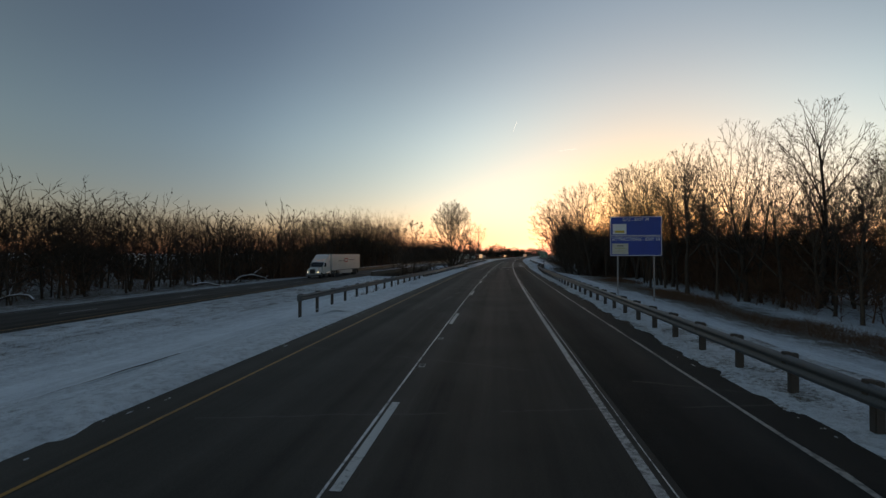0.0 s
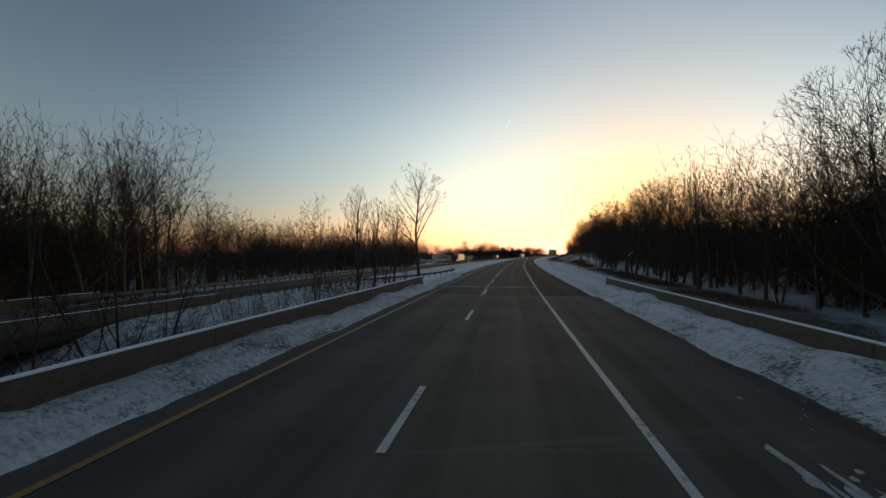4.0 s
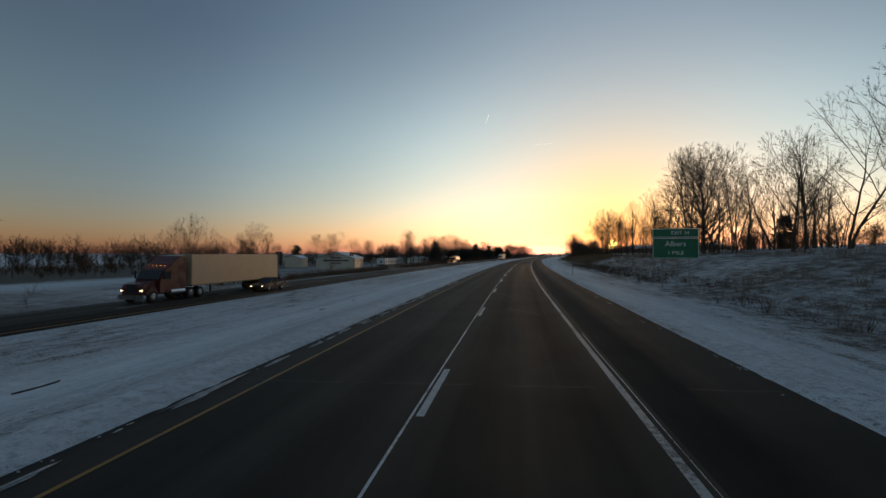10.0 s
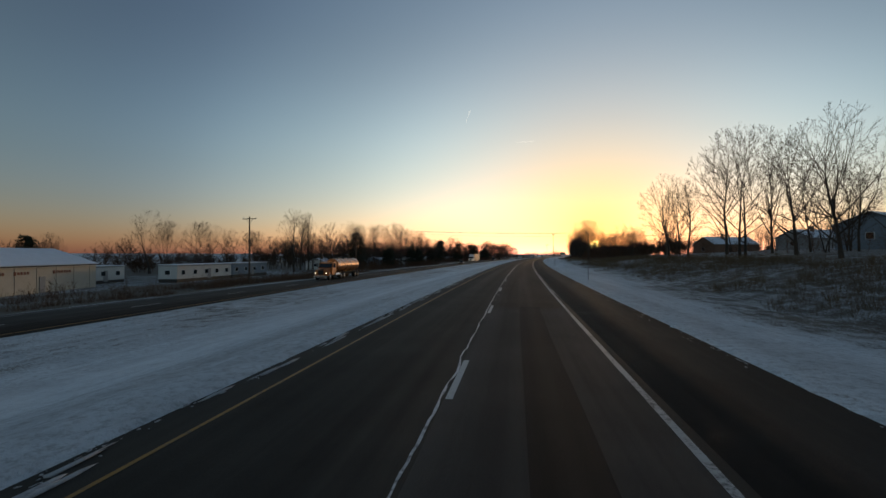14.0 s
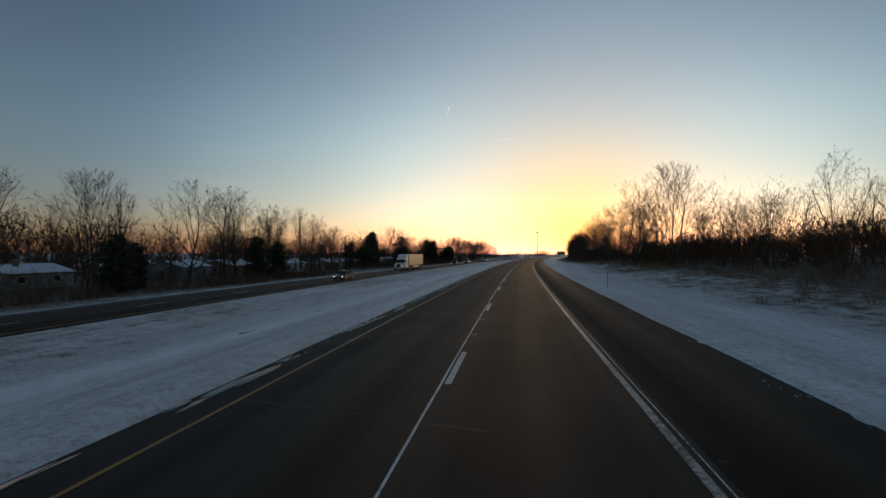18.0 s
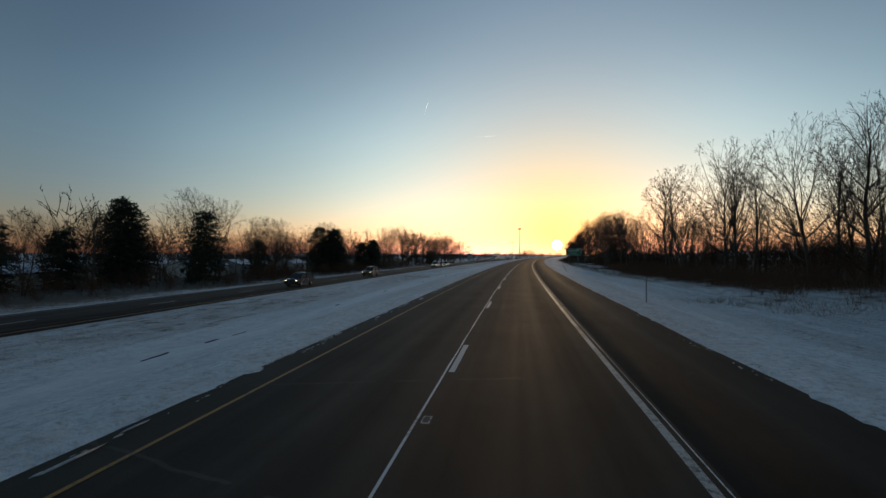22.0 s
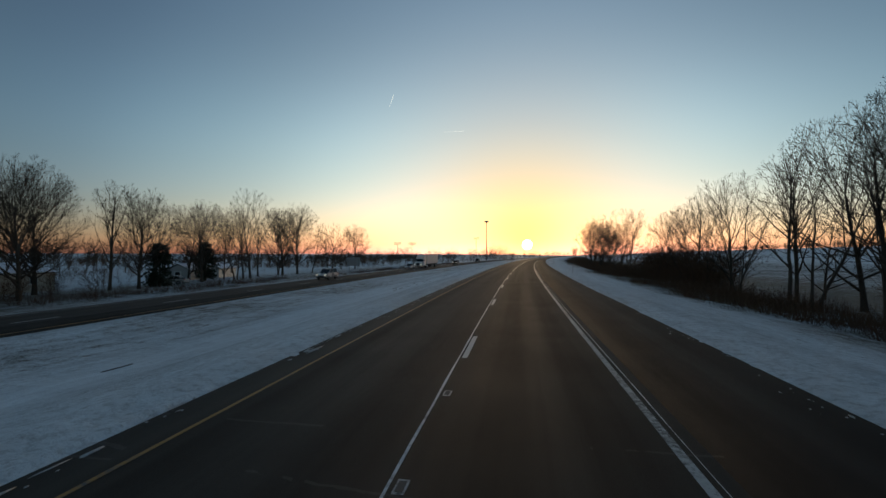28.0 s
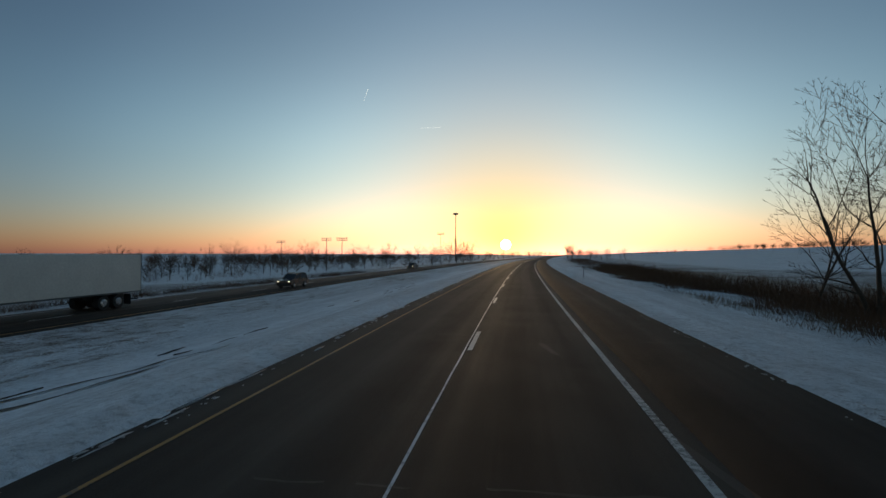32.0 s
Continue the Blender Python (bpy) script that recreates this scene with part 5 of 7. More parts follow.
wood(39, 128, 192, 21, 46, 56, 13, 18, "dense bare woods beyond the bridge")
wood(18, 700, 1050, 160, 420, 56, 7, 11, "bare trees beyond the snowy field", True)
wood(19, 560, 900, -66, -120, 136, 10, 15, "dense dark trees behind the gardens", True)
wood(20, 1110, 1400, -120, -240, 48, 9, 13, "row of trees across the snowy field", True)
wood(21, 128, 320, -46, -90, 88, 8, 11.5, "dense dark trees beyond the creek", True)
wood(23, 1300, 2700, 420, 1100, 136, 11, 16, "dark trees along the far hill", True)
wood(24, 700, 900, 24, 44, 72, 8, 13, "dense bare trees behind the ditch")
wood(25, 560, 760, -70, -110, 50, 10, 14, "tall dark woods beyond the gardens", True)
wood(26, -10, 108, 26, 60, 56, 9, 13, "dense dark woods behind the guardrail", True)
wood(27, 133, 290, 26, 60, 72, 8, 12, "dense dark woods above the verge", True)
wood(28, 20, 114, -46, -75, 56, 9, 13, "dense dark woods beyond the oncoming lanes", True)
wood(29, 92, 160, 26, 60, 56, 13, 19, "dense dark woods along the creek", True)
wood(30, 92, 150, -46, -80, 40, 15, 20, "dense dark woods along the creek", True)
wood(31, 890, 1120, -95, -180, 64, 5, 10, "hazy trees behind the gardens", True)
wood(22, 20, 110, -48, -90, 32, 10, 14, "dense dark trees beyond the oncoming lanes", True)
thicket(21, -60, 106, -43, -66, 1400, 3, 7, 7, 1.2, 0.035, BRUSH, "thicket", "dense brown thicket under bare trees", "thicket")
thicket(22, 138, 335, -43, -66, 2300, 2.5, 6.5, 7, 1.2, 0.035, BRUSH, "thicket", "dense brown thicket under bare trees", "thicket")
thicket(23, -20, 108, 23, 44, 3000, 4, 9, 7, 1.2, 0.032, BRUSH, "thicket", "dense dark thicket behind the guardrail", "thicket")
thicket(24, 136, 290, 22, 44, 1500, 3, 8, 7, 1.2, 0.03, BRUSH, "thicket", "dense dark thicket at the wood's edge", "thicket")
thicket(25, 290, 570, 26, 42, 1700, 1, 4.0, 7, 0.9, 0.022, BRUSH, "thicket", "low brown thicket on the bank", "thicket")
thicket(26, 565, 720, 18.5, 32, 2400, 1.2, 4.6, 8, 0.9, 0.02, BRUSH, "thicket", "low brown thicket between trees", "thicket")
thicket(27, 690, 880, 22, 34, 2800, 2, 5.5, 8, 0.9, 0.02, BRUSH, "thicket", "brown thicket along the ditch", "thicket")
thicket(43, 868, 965, 11.5, 19, 2200, 0.5, 1.8, 8, 0.7, 0.02, BRUSH, "thicket", "dense red-brown brush along the ditch", "thicket")
thicket(44, 790, 880, 18, 28, 1600, 1.5, 5.0, 7, 1.0, 0.03, BRUSH, "thicket", "dense dark brush under the trees", "thicket")
thicket(47, 945, 1075, 12, 19, 2200, 0.4, 1.5, 8, 0.7, 0.02, BRUSH, "thicket", "red-brown scrub along the ditch", "thicket")
thicket(45, 897, 926, 15.5, 21, 900, 2, 5.5, 8, 0.9, 0.03, BRUSH, "thicket", "tangled dark vines round the trees", "thicket")
thicket(46, 370, 545, -37, -50, 2700, 0.5, 1.8, 9, 0.7, 0.024, BRUSH, "thicket", "rusty brown scrub before the shed", "thicket")
thicket(28, 960, 1300, 12, 26, 1600, 0.6, 2.0, 8, 0.9, 0.02, BRUSH, "thicket", "brown scrub along the ditch", "thicket")
thicket(29, 335, 640, -44, -60, 420, 0.8, 2.4, 7, 0.9, 0.022, BRUSH, "thicket", "dry scrub beyond the oncoming carriageway", "thicket")
thicket(30, 555, 900, -46, -62, 4400, 1.0, 4.0, 7, 0.9, 0.022, BRUSH, "thicket", "garden hedges and scrub", "thicket")
thicket(39, 600, 900, -62, -90, 3600, 2.0, 5, 7, 1.2, 0.035, BRUSH, "thicket", "dense dark scrub behind the gardens", "thicket")
thicket(76, 1090, 1800, -230, -330, 1700, 7, 11, 7, 1.5, 0.1, BRUSH, "woodland", "far dark belt of trees behind the sports field", "woods")
thicket(77, 131, 175, 22, 42, 1600, 6, 12, 7, 1.2, 0.035, BRUSH, "thicket", "tall dark thicket beyond the bridge", "thicket")
thicket(78, 128, 172, -42, -62, 1500, 7, 13, 7, 1.2, 0.035, BRUSH, "thicket", "tall dark thicket beyond the oncoming bridge", "thicket")
thicket(40, 1150, 1800, -45, -140, 700, 1.5, 5, 7, 1.3, 0.04, BRUSH, "thicket", "far scrub beyond the field", "thicket")
thicket(49, 885, 960, -42, -50, 420, 0.5, 1.8, 8, 0.9, 0.022, BRUSH, "thicket", "dry hedge before the gardens", "thicket")
thicket(50, 885, 1110, -74, -120, 1300, 1.2, 4.2, 7, 1.2, 0.04, BRUSH, "thicket", "dark scrub behind the gardens", "thicket")
thicket(51, 330, 900, -135, -160, 1500, 5, 9, 7, 1.6, 0.1, BRUSH, "woodland", "far belt of bare trees", "woods")
thicket(52, 470, 650, -100, -122, 700, 4, 7, 7, 1.4, 0.07, BRUSH, "woodland", "dark belt of trees behind the homes", "woods")
thicket(53, 880, 1500, -165, -195, 900, 4, 8, 7, 1.6, 0.1, BRUSH, "woodland", "far belt of bare trees across the field", "woods")
thicket(54, 560, 1000, 110, 150, 700, 3, 7, 7, 1.5, 0.08, BRUSH, "woodland", "far belt of bare trees on the rise", "woods")
thicket(55, 290, 480, 60, 75, 500, 4, 8, 7, 1.5, 0.07, BRUSH, "woodland", "dark belt of trees on the bank", "woods")
thicket(56, 94, 166, 28, 44, 420, 6, 11, 7, 1.4, 0.05, BRUSH, "thicket", "tall dark thicket along the creek", "thicket")
thicket(62, 96, 142, 20, 32, 420, 4, 9, 7, 1.2, 0.035, BRUSH, "thicket", "tall dark thicket beside the bridge", "thicket")
thicket(57, 94, 166, -43, -58, 600, 4, 9, 7, 1.4, 0.05, BRUSH, "thicket", "tall dark thicket along the creek", "thicket")
thicket(58, 600, 760, 45, 62, 1000, 4, 7, 7, 1.4, 0.07, BRUSH, "woodland", "dark belt of trees behind the field", "woods")
thicket(59, 172, 292, 25, 38, 900, 4, 8.5, 7, 1.2, 0.04, BRUSH, "thicket", "tall dark thicket at the wood's edge", "thicket")
thicket(60, 10, 104, 24, 38, 2200, 5, 9.5, 7, 1.2, 0.04, BRUSH, "thicket", "tall dark thicket behind the guardrail", "thicket")
thicket(61, 280, 338, -42, -56, 420, 3, 6, 7, 1.2, 0.04, BRUSH, "thicket", "tall dark thicket beyond the oncoming lanes", "thicket")
thicket(72, -200, 150, -76, -100, 1800, 5, 10, 7, 1.5, 0.08, BRUSH, "woodland", "dark belt of trees behind the far woods", "woods")
thicket(64, 140, 340, -92, -115, 800, 5, 9, 7, 1.5, 0.08, BRUSH, "woodland", "dark belt of trees behind the far woods", "woods")
thicket(65, 172, 250, 28, 46, 420, 6, 10, 7, 1.4, 0.05, BRUSH, "thicket", "tall dark thicket within the wood", "thicket")
wood(37, 178, 250, 19, 34, 26, 13, 18, "tall bare trees above the verge")
wood(38, 200, 335, -43, -62, 28, 9.5, 12.5, "bare trees beyond the oncoming lanes")
thicket(66, 548, 660, -43, -50, 700, 1.0, 2.6, 8, 1.0, 0.03, BRUSH, "thicket", "dense dark hedge before the homes", "thicket")
thicket(67, 950, 1090, 14, 23, 2600, 0.7, 2.3, 8, 0.9, 0.024, BRUSH, "thicket", "dark brush under the roadside trees", "thicket")
thicket(68, 950, 1080, -37, -45, 900, 0.5, 1.6, 8, 0.9, 0.024, BRUSH, "thicket", "dark scrub beyond the oncoming lanes", "thicket")
thicket(69, 570, 720, 28, 42, 1200, 3, 7, 7, 1.2, 0.045, BRUSH, "thicket", "dark thicket under the field's trees", "thicket")
thicket(71, 735, 840, -45, -52, 2200, 1.5, 3.6, 8, 1.0, 0.028, BRUSH, "thicket", "dense dark garden hedge", "thicket")
thicket(63, 1800, 2300, 60, 950, 900, 9, 15, 6, 5.0, 0.35, BRUSH, "woodland", "dark treeline along the far ridge", "woods")
thicket(41, 88, 156, -37, -60, 700, 2.5, 7.5, 7, 1.2, 0.035, BRUSH, "thicket", "dense thicket along the creek", "thicket")
thicket(42, 335, 480, -92, -140, 1100, 2, 5.5, 7, 1.3, 0.045, BRUSH, "thicket", "far scrub behind the yard", "thicket")
thicket(73, 425, 560, 10.5, 27, 4200, 0.4, 1.25, 12, 0.5, 0.012, STRAW, "dry_grass", "tall dry stalks standing in the snow of the bank", "grass")
thicket(74, 700, 768, 13.5, 23, 3200, 0.5, 1.9, 8, 0.7, 0.016, BRUSH, "weeds", "brown weeds along the ditch", "weeds")
thicket(75, 612, 690, 14, 24, 800, 0.4, 1.2, 10, 0.6, 0.014, STRAW, "weeds", "dry brown weeds in the snow", "weeds")
thicket(48, 300, 430, 10.5, 16, 1000, 0.4, 1.3, 8, 0.5, 0.014, BRUSH, "weeds", "dark dead weeds at the foot of the bank", "weeds")
thicket(31, 140, 290, 15, 20.5, 4200, 0.3, 0.9, 9, 0.6, 0.014, BRUSH, "dry_grass", "red-brown dead grass at the wood's edge", "grass")
thicket(32, 280, 700, 9.5, 28, 4200, 0.35, 1.3, 12, 0.5, 0.012, STRAW, "dry_grass", "dry grass stalks standing in snow", "grass")
thicket(33, 690, 1100, 9.5, 16, 2000, 0.3, 1.0, 9, 0.6, 0.012, STRAW, "dry_grass", "dry brown grass along the ditch", "grass")
thicket(34, -10, 90, 15, 21, 3200, 0.3, 0.9, 9, 0.6, 0.014, BRUSH, "dry_grass", "red-brown dead grass before the woods", "grass")
thicket(35, 40, 92, -8, -13, 160, 0.3, 0.9, 7, 0.4, 0.012, STRAW, "dry_grass", "dry weeds along the guardrail", "grass")
thicket(36, 400, 1000, -36, -44, 1500, 0.3, 0.9, 8, 0.6, 0.014, STRAW, "dry_grass", "dry grass beyond the oncoming carriageway", "grass")
thicket(37, 138, 175, -8, -22, 260, 0.8, 3, 7, 0.7, 0.016, BRUSH, "thicket", "scrub in the median beside the creek", "thicket")
thicket(38, 92, 108, -9, -23, 120, 0.8, 3, 7, 0.7, 0.016, BRUSH, "thicket", "scrub on the creek bank", "thicket")



def fallen_limb(s, lat, length, yaw, rise):
    """A bent, broken limb with snow lying along it."""
    rng = np.random.default_rng(int(s * 3))
    z = ground_z(s, lat)
    t = thing("fallen_limb", RM(s, lat, z, yaw), "broken leaning limb dusted with snow", "fallen branch", "broken limbs in the woods")
    p, d, segs, snow = np.array([0.0, 0, 0.4]), np.array([1.0, 0, rise]), [], []
    for i in range(7):
        d = d + rng.normal(0, 0.22, 3) + np.array([0, 0, -0.09])
        d /= np.linalg.norm(d)
        q = p + d * length / 7
        r = 0.13 * (1 - i / 9)
        segs.append((*p, *q, r, r * 0.88))
        snow.append((*(p + [0, 0, r * 0.75]), *(q + [0, 0, r * 0.7]), r * 0.75, r * 0.66))
        if i in (2, 4, 5):
            e = q + rng.normal(0, 0.8, 3) + [0.5, 0, 0.4]
            segs.append((*q, *e, 0.06, 0.02))
            snow.append((*(q + [0, 0, 0.05]), *(e + [0, 0, 0.03]), 0.04, 0.015))
        p = q
    part("limb", mesh_of("limb", *tubes(segs, 6), BARK), None, t)
    part("snow_cover", mesh_of("snow_cover", *tubes(snow, 5), ROOF_SNOW), None, t)


for _a in ((206, 17, 6, 10, 0.3), (214, 18, 6, 150, 0.4), (224, 17, 5, 20, 0.2), (148, 14, 5, 30, 0.5), (133, 12.5, 5, 120, 0.6), (60, -42, 7, 40, 0.6), (72, -43, 7, 20, 0.8), (40, -44, 6, 150, 0.5),
           (236, -45, 7, 60, 0.6), (200, -44, 6, 130, 0.5), (310, 27, 5, 10, 0.2), (806, 17, 6, 20, 0.3), (812, 18, 5, 160, 0.3)):
    fallen_limb(*_a)

# ---- sun and condensation trails ----
_far = Vector((1296, 4673, 80))
_bm = bmesh.new()
bmesh.ops.create_uvsphere(_bm, u_segments=24, v_segments=16, radius=42)
_d = part("sun_disc", _bm, glowing("sun_glow", (1.0, 0.6, 0.18), 9.0))
_d.location = _far
tagged(_d, "low orange sun just over the horizon", "sun", kind="structure")


def trail(centre, tilt, length, width):
    d = (Vector(centre) - R(480, 0, EYE)).normalized()
    right = d.cross(Vector((0, 0, 1))).normalized()
    up = right.cross(d)
    k = right * math.cos(radians(tilt)) + up * math.sin(radians(tilt))
    t = part("condensation_trail", rodded(Vector(centre) - k * length / 2, Vector(centre) + k * length / 2, width * 0.3, width, 6), TRAIL)
    tagged(t, "thin bright condensation trail high in the sky", "vapour trail", kind="structure")


# sunlight on the trails is put in as a glow of their own
TRAIL = glowing("trail_glow", (1.0, 0.92, 0.82), 0.5)
trail((171.8, 4686, 1241.4), 70, 100, 1.3)
trail((676.6, 4695.5, 1010.9), 2, 170, 0.8)

# ---- guardrails ----
W_BEAM = [(0.0, 0.44), (0.05, 0.46), (0.08, 0.50), (0.08, 0.54), (0.02, 0.58), (0.02, 0.61), (0.08, 0.65), (0.08, 0.69), (0.05, 0.73), (0.0, 0.75),
          (-0.01, 0.75), (0.03, 0.725), (0.05, 0.69), (0.05, 0.655), (-0.01, 0.615), (-0.01, 0.575), (0.05, 0.535), (0.05, 0.505), (0.03, 0.47), (-0.01, 0.45)]


def guardrail(s0, s1, lat, side, base, label, gap=1.905):
    """A steel W-beam on posts; side is +1 where the beam faces right."""
    g = tagged(new("guardrail"), label, "guardrail", "guardrails along the road")
    g.matrix_world = Matrix()
    prof = [(a * side, u) for a, u in W_BEAM]
    n = max(1, round((s1 - s0) / 7.62))
    cuts = [s0 + (s1 - s0) * i / n for i in range(n + 1)]
    for a, b in zip(cuts, cuts[1:]):
        part("beam", sweep("beam", STEEL, prof, steps(a - 0.1, b + 0.1, 1.9), lat, base), STEEL, g)
    for s in steps(s0 + 0.3, s1 - 0.3, gap):
        m = RM(s, lat(s) - 0.14 * side, base(s))
        bm = box(bmesh.new(), 0, 0, 0.12, 0.14, 0.13, 1.3, 0.015)
        p = part("post", bm, POST_WOOD, g)
        p.matrix_world = m
        k = part("block", boxed(0.11 * side, 0, 0.62, 0.12, 0.12, 0.34, 0.01), POST_WOOD, g)
        k.matrix_world = m
    for s in (s0, s1):
        e = part("end_piece", rodded((0, 0, 0.44), (0, 0, 0.76), 0.13, 0.13, 10), STEEL, g)
        e.matrix_world = RM(s, lat(s), base(s))
    return g


guardrail(23, 88, lambda s: float(np.interp(s, [23, 36, 55, 88], [-10.0, -8.9, -7.6, -7.0])), 1,
          lambda s: float(np.interp(s, [23, 40, 88], [-0.3, -0.12, 0.0])), "grey steel guardrail beside the median snow")
guardrail(-60, 88, lambda s: float(np.interp(s, [-60, 10, 60, 80, 88], [5.1, 5.12, 5.15, 5.7, 6.5])), -1, lambda s: -0.02, "grey steel guardrail along the shoulder")
guardrail(157, 207, lambda s: float(np.interp(s, [157, 188, 198, 207], [-26, -21, -16.4, -10.9])), 1,
          lambda s: ground_z(s, float(np.interp(s, [157, 188, 198, 207], [-26, -21, -16.4, -10.9]))), "grey steel guardrail ending in the median snow", 1.3)
guardrail(152, 250, lambda s: -35.2, 1, lambda s: OZ - 0.1, "grey steel guardrail beyond the oncoming lanes")

# ---- signs ----
SIGN_GREEN = plain("sign_green", (0.005, 0.13, 0.065), 0.4, 0, 0.15, 1.0, 0.05)
SIGN_BLUE = plain("sign_blue", (0.01, 0.055, 0.32), 0.4, 0, 0.15, 1.0, 0.05)
SIGN_WHITE = plain("sign_white", (0.7, 0.72, 0.72), 0.45, 0, 0.1, 1.0, 0.05)
SIGN_BACK = plain("sign_aluminium", (0.3, 0.3, 0.31), 0.5, 0.6)
LOGO_YELLOW = plain("logo_yellow", (0.55, 0.42, 0.05), 0.5)
LOGO_RED = plain("logo_red", (0.35, 0.03, 0.03), 0.5)
LOGO_PALE = plain("logo_pale", (0.5, 0.5, 0.42), 0.5)
LOGO_DARK = plain("logo_dark", (0.03, 0.03, 0.03), 0.5)


def lettering(text, size, x, z, y, mat, parent, stretch=1.0):
    c = bpy.data.curves.new("lettering", "FONT")
    c.body, c.size, c.align_x, c.align_y, c.extrude = text, size, "CENTER", "CENTER", 0.002
    tmp = bpy.data.objects.new("lettering", c)
    me = bpy.data.meshes.new_from_object(tmp)
    bpy.data.objects.remove(tmp)
    me.materials.clear()
    me.materials.append(mat)
    me.transform(Matrix.Translation((x, y, z)) @ Matrix.Rotation(radians(90), 4, "X") @ Matrix.Diagonal((stretch, 1, 1, 1)))
    return part("lettering", me, mat, parent)


def panel(bm_name, w, h, x, z, mat, parent, label=""):
    p = part(bm_name, boxed(x, 0, z, w, 0.02, h, 0.006), mat, parent, label)
    fr = bmesh.new()
    for dx, dz, sx, sz in ((0, h / 2 - 0.05, w - 0.06, 0.04), (0, -h / 2 + 0.05, w - 0.06, 0.04), (w / 2 - 0.05, 0, 0.04, h - 0.06), (-w / 2 + 0.05, 0, 0.04, h - 0.06)):
        box(fr, x + dx, -0.013, z + dz, sx, 0.006, sz)
    part("border", fr, SIGN_WHITE, p)
    return p


def road_sign(s, lat, yaw, label, posts, z0):
    """Bare sign with its posts; panels face back along the road."""
    g = ground_z(s, lat)
    t = thing("road_sign", RM(s, lat, g, yaw), label, "road sign", "signs beside the road")
    for x, top in posts:
        part("post", box(bmesh.new(), x, 0.06, (top - g) / 2 - 0.2, 0.11, 0.08, top - g + 0.4, 0.01), SIGN_BACK, t)
    return t, -g


def sign_blue():
    t, o = road_sign(43.4, 11.8, -4, "tall blue service sign with two panels on steel posts", [(-1.5, 5.6), (1.5, 5.6)], 2.3)
    a = panel("panel", 4.3, 1.72, 0, 4.97 + o, SIGN_BLUE, t)
    b = panel("panel", 4.3, 1.72, 0, 3.22 + o, SIGN_BLUE, t)
    lettering("GAS - EXIT 34", 0.36, 0, 5.55 + o, -0.014, SIGN_WHITE, a)
    lettering("ATTRACTIONS - EXIT 34", 0.36, 0, 3.8 + o, -0.014, SIGN_WHITE, b)
    q = part("plaque", boxed(-1.35, -0.014, 4.72 + o, 1.15, 0.012, 0.9, 0.004), SIGN_WHITE, t, "white logo plate")
    part("logo", prism([(-1.7, 4.62 + o), (-1.7, 4.78 + o), (-1.35, 5.05 + o), (-1.0, 4.78 + o), (-1.0, 4.62 + o)], 0.018, 0.026), LOGO_RED, q).matrix_local = pose(0, 0, 0, 0, 0, 90) @ Matrix.Scale(-1, 4, (0, 1, 0))
    part("logo", boxed(-1.35, -0.024, 4.5 + o, 0.8, 0.008, 0.2), LOGO_YELLOW, q)
    q = part("plaque", boxed(-1.3, -0.014, 2.98 + o, 1.35, 0.012, 0.95, 0.004), LOGO_PALE, t, "pale logo plate")
    for k, (x, z, w) in enumerate(((-1.3, 3.25, 0.5), (-1.3, 3.05, 0.9), (-1.3, 2.8, 0.7))):
        part("logo", boxed(x, -0.023, z + o, w, 0.006, 0.07), LOGO_DARK if k == 0 else STRAW_PAINT, q)


STRAW_PAINT = plain("logo_straw", (0.4, 0.38, 0.2), 0.5)
sign_blue()
_t, _o = road_sign(92.0, 7.6, -6, "small green creek name sign beside the guardrail", [(0, 2.9)], 2)
_p = panel("panel", 1.25, 1.1, 0, 2.4 + _o, SIGN_GREEN, _t)
lettering("Sugar", 0.34, 0, 2.62 + _o, -0.014, SIGN_WHITE, _p)
lettering("Creek", 0.34, 0, 2.18 + _o, -0.014, SIGN_WHITE, _p)
_t, _o = road_sign(344.9, 12.9, -5, "green exit distance sign with white lettering on two posts", [(-1.05, 3.0), (1.05, 3.0)], 2)
_p = panel("panel", 3.6, 0.78, 0, 4.3 + _o, SIGN_GREEN, _t)
lettering("EXIT 34", 0.42, 0.35, 4.3 + _o, -0.014, SIGN_WHITE, _p)
_p = panel("panel", 3.6, 1.75, 0, 3.02 + _o, SIGN_GREEN, _t)
lettering("Albers", 0.62, 0, 3.38 + _o, -0.014, SIGN_WHITE, _p)
lettering("1 MILE", 0.46, 0, 2.62 + _o, -0.014, SIGN_WHITE, _p)
_t, _o = road_sign(802.2, 12.6, -5, "wide green exit sign with white lettering on two posts", [(-1.2, 2.6), (1.2, 2.6)], 2)
_p = panel("panel", 4.1, 1.9, 0, 3.15 + _o, SIGN_GREEN, _t)
lettering("Damiansville", 0.6, 0, 3.5 + _o, -0.014, SIGN_WHITE, _p)
lettering("EXIT 34", 0.44, 0, 2.75 + _o, -0.014, SIGN_WHITE, _p)
_t, _o = road_sign(236.0, 8.0, -4, "small green marker sign on a single thin post", [(0, 2.2)], 1)
_p = panel("panel", 0.62, 0.3, -0.1, 2.0 + _o, SIGN_GREEN, _t)
part("unreadable_line", boxed(-0.1, -0.014, 2.0 + _o, 0.34, 0.006, 0.07), SIGN_WHITE, _p)


def back_of_sign(s, lat, w, h, z, mat, label):
    g = ground_z(s, lat)
    t = thing("road_sign", RM(s, lat, g, 180), label, "road sign", "signs beside the road")
    part("panel", boxed(0, 0, z - g, w, 0.04, h, 0.008), mat, t)
    for x in (-w * 0.3, w * 0.3):
        part("post", boxed(x, 0.07, (z - g + h / 2) / 2 - 0.2, 0.12, 0.09, z - g + h / 2 + 0.4, 0.01), SIGN_BACK, t)
    for dz in (-h * 0.25, h * 0.25):
        part("brace", boxed(0, -0.05, z - g + dz, w * 0.9, 0.05, 0.08), SIGN_BACK, t)


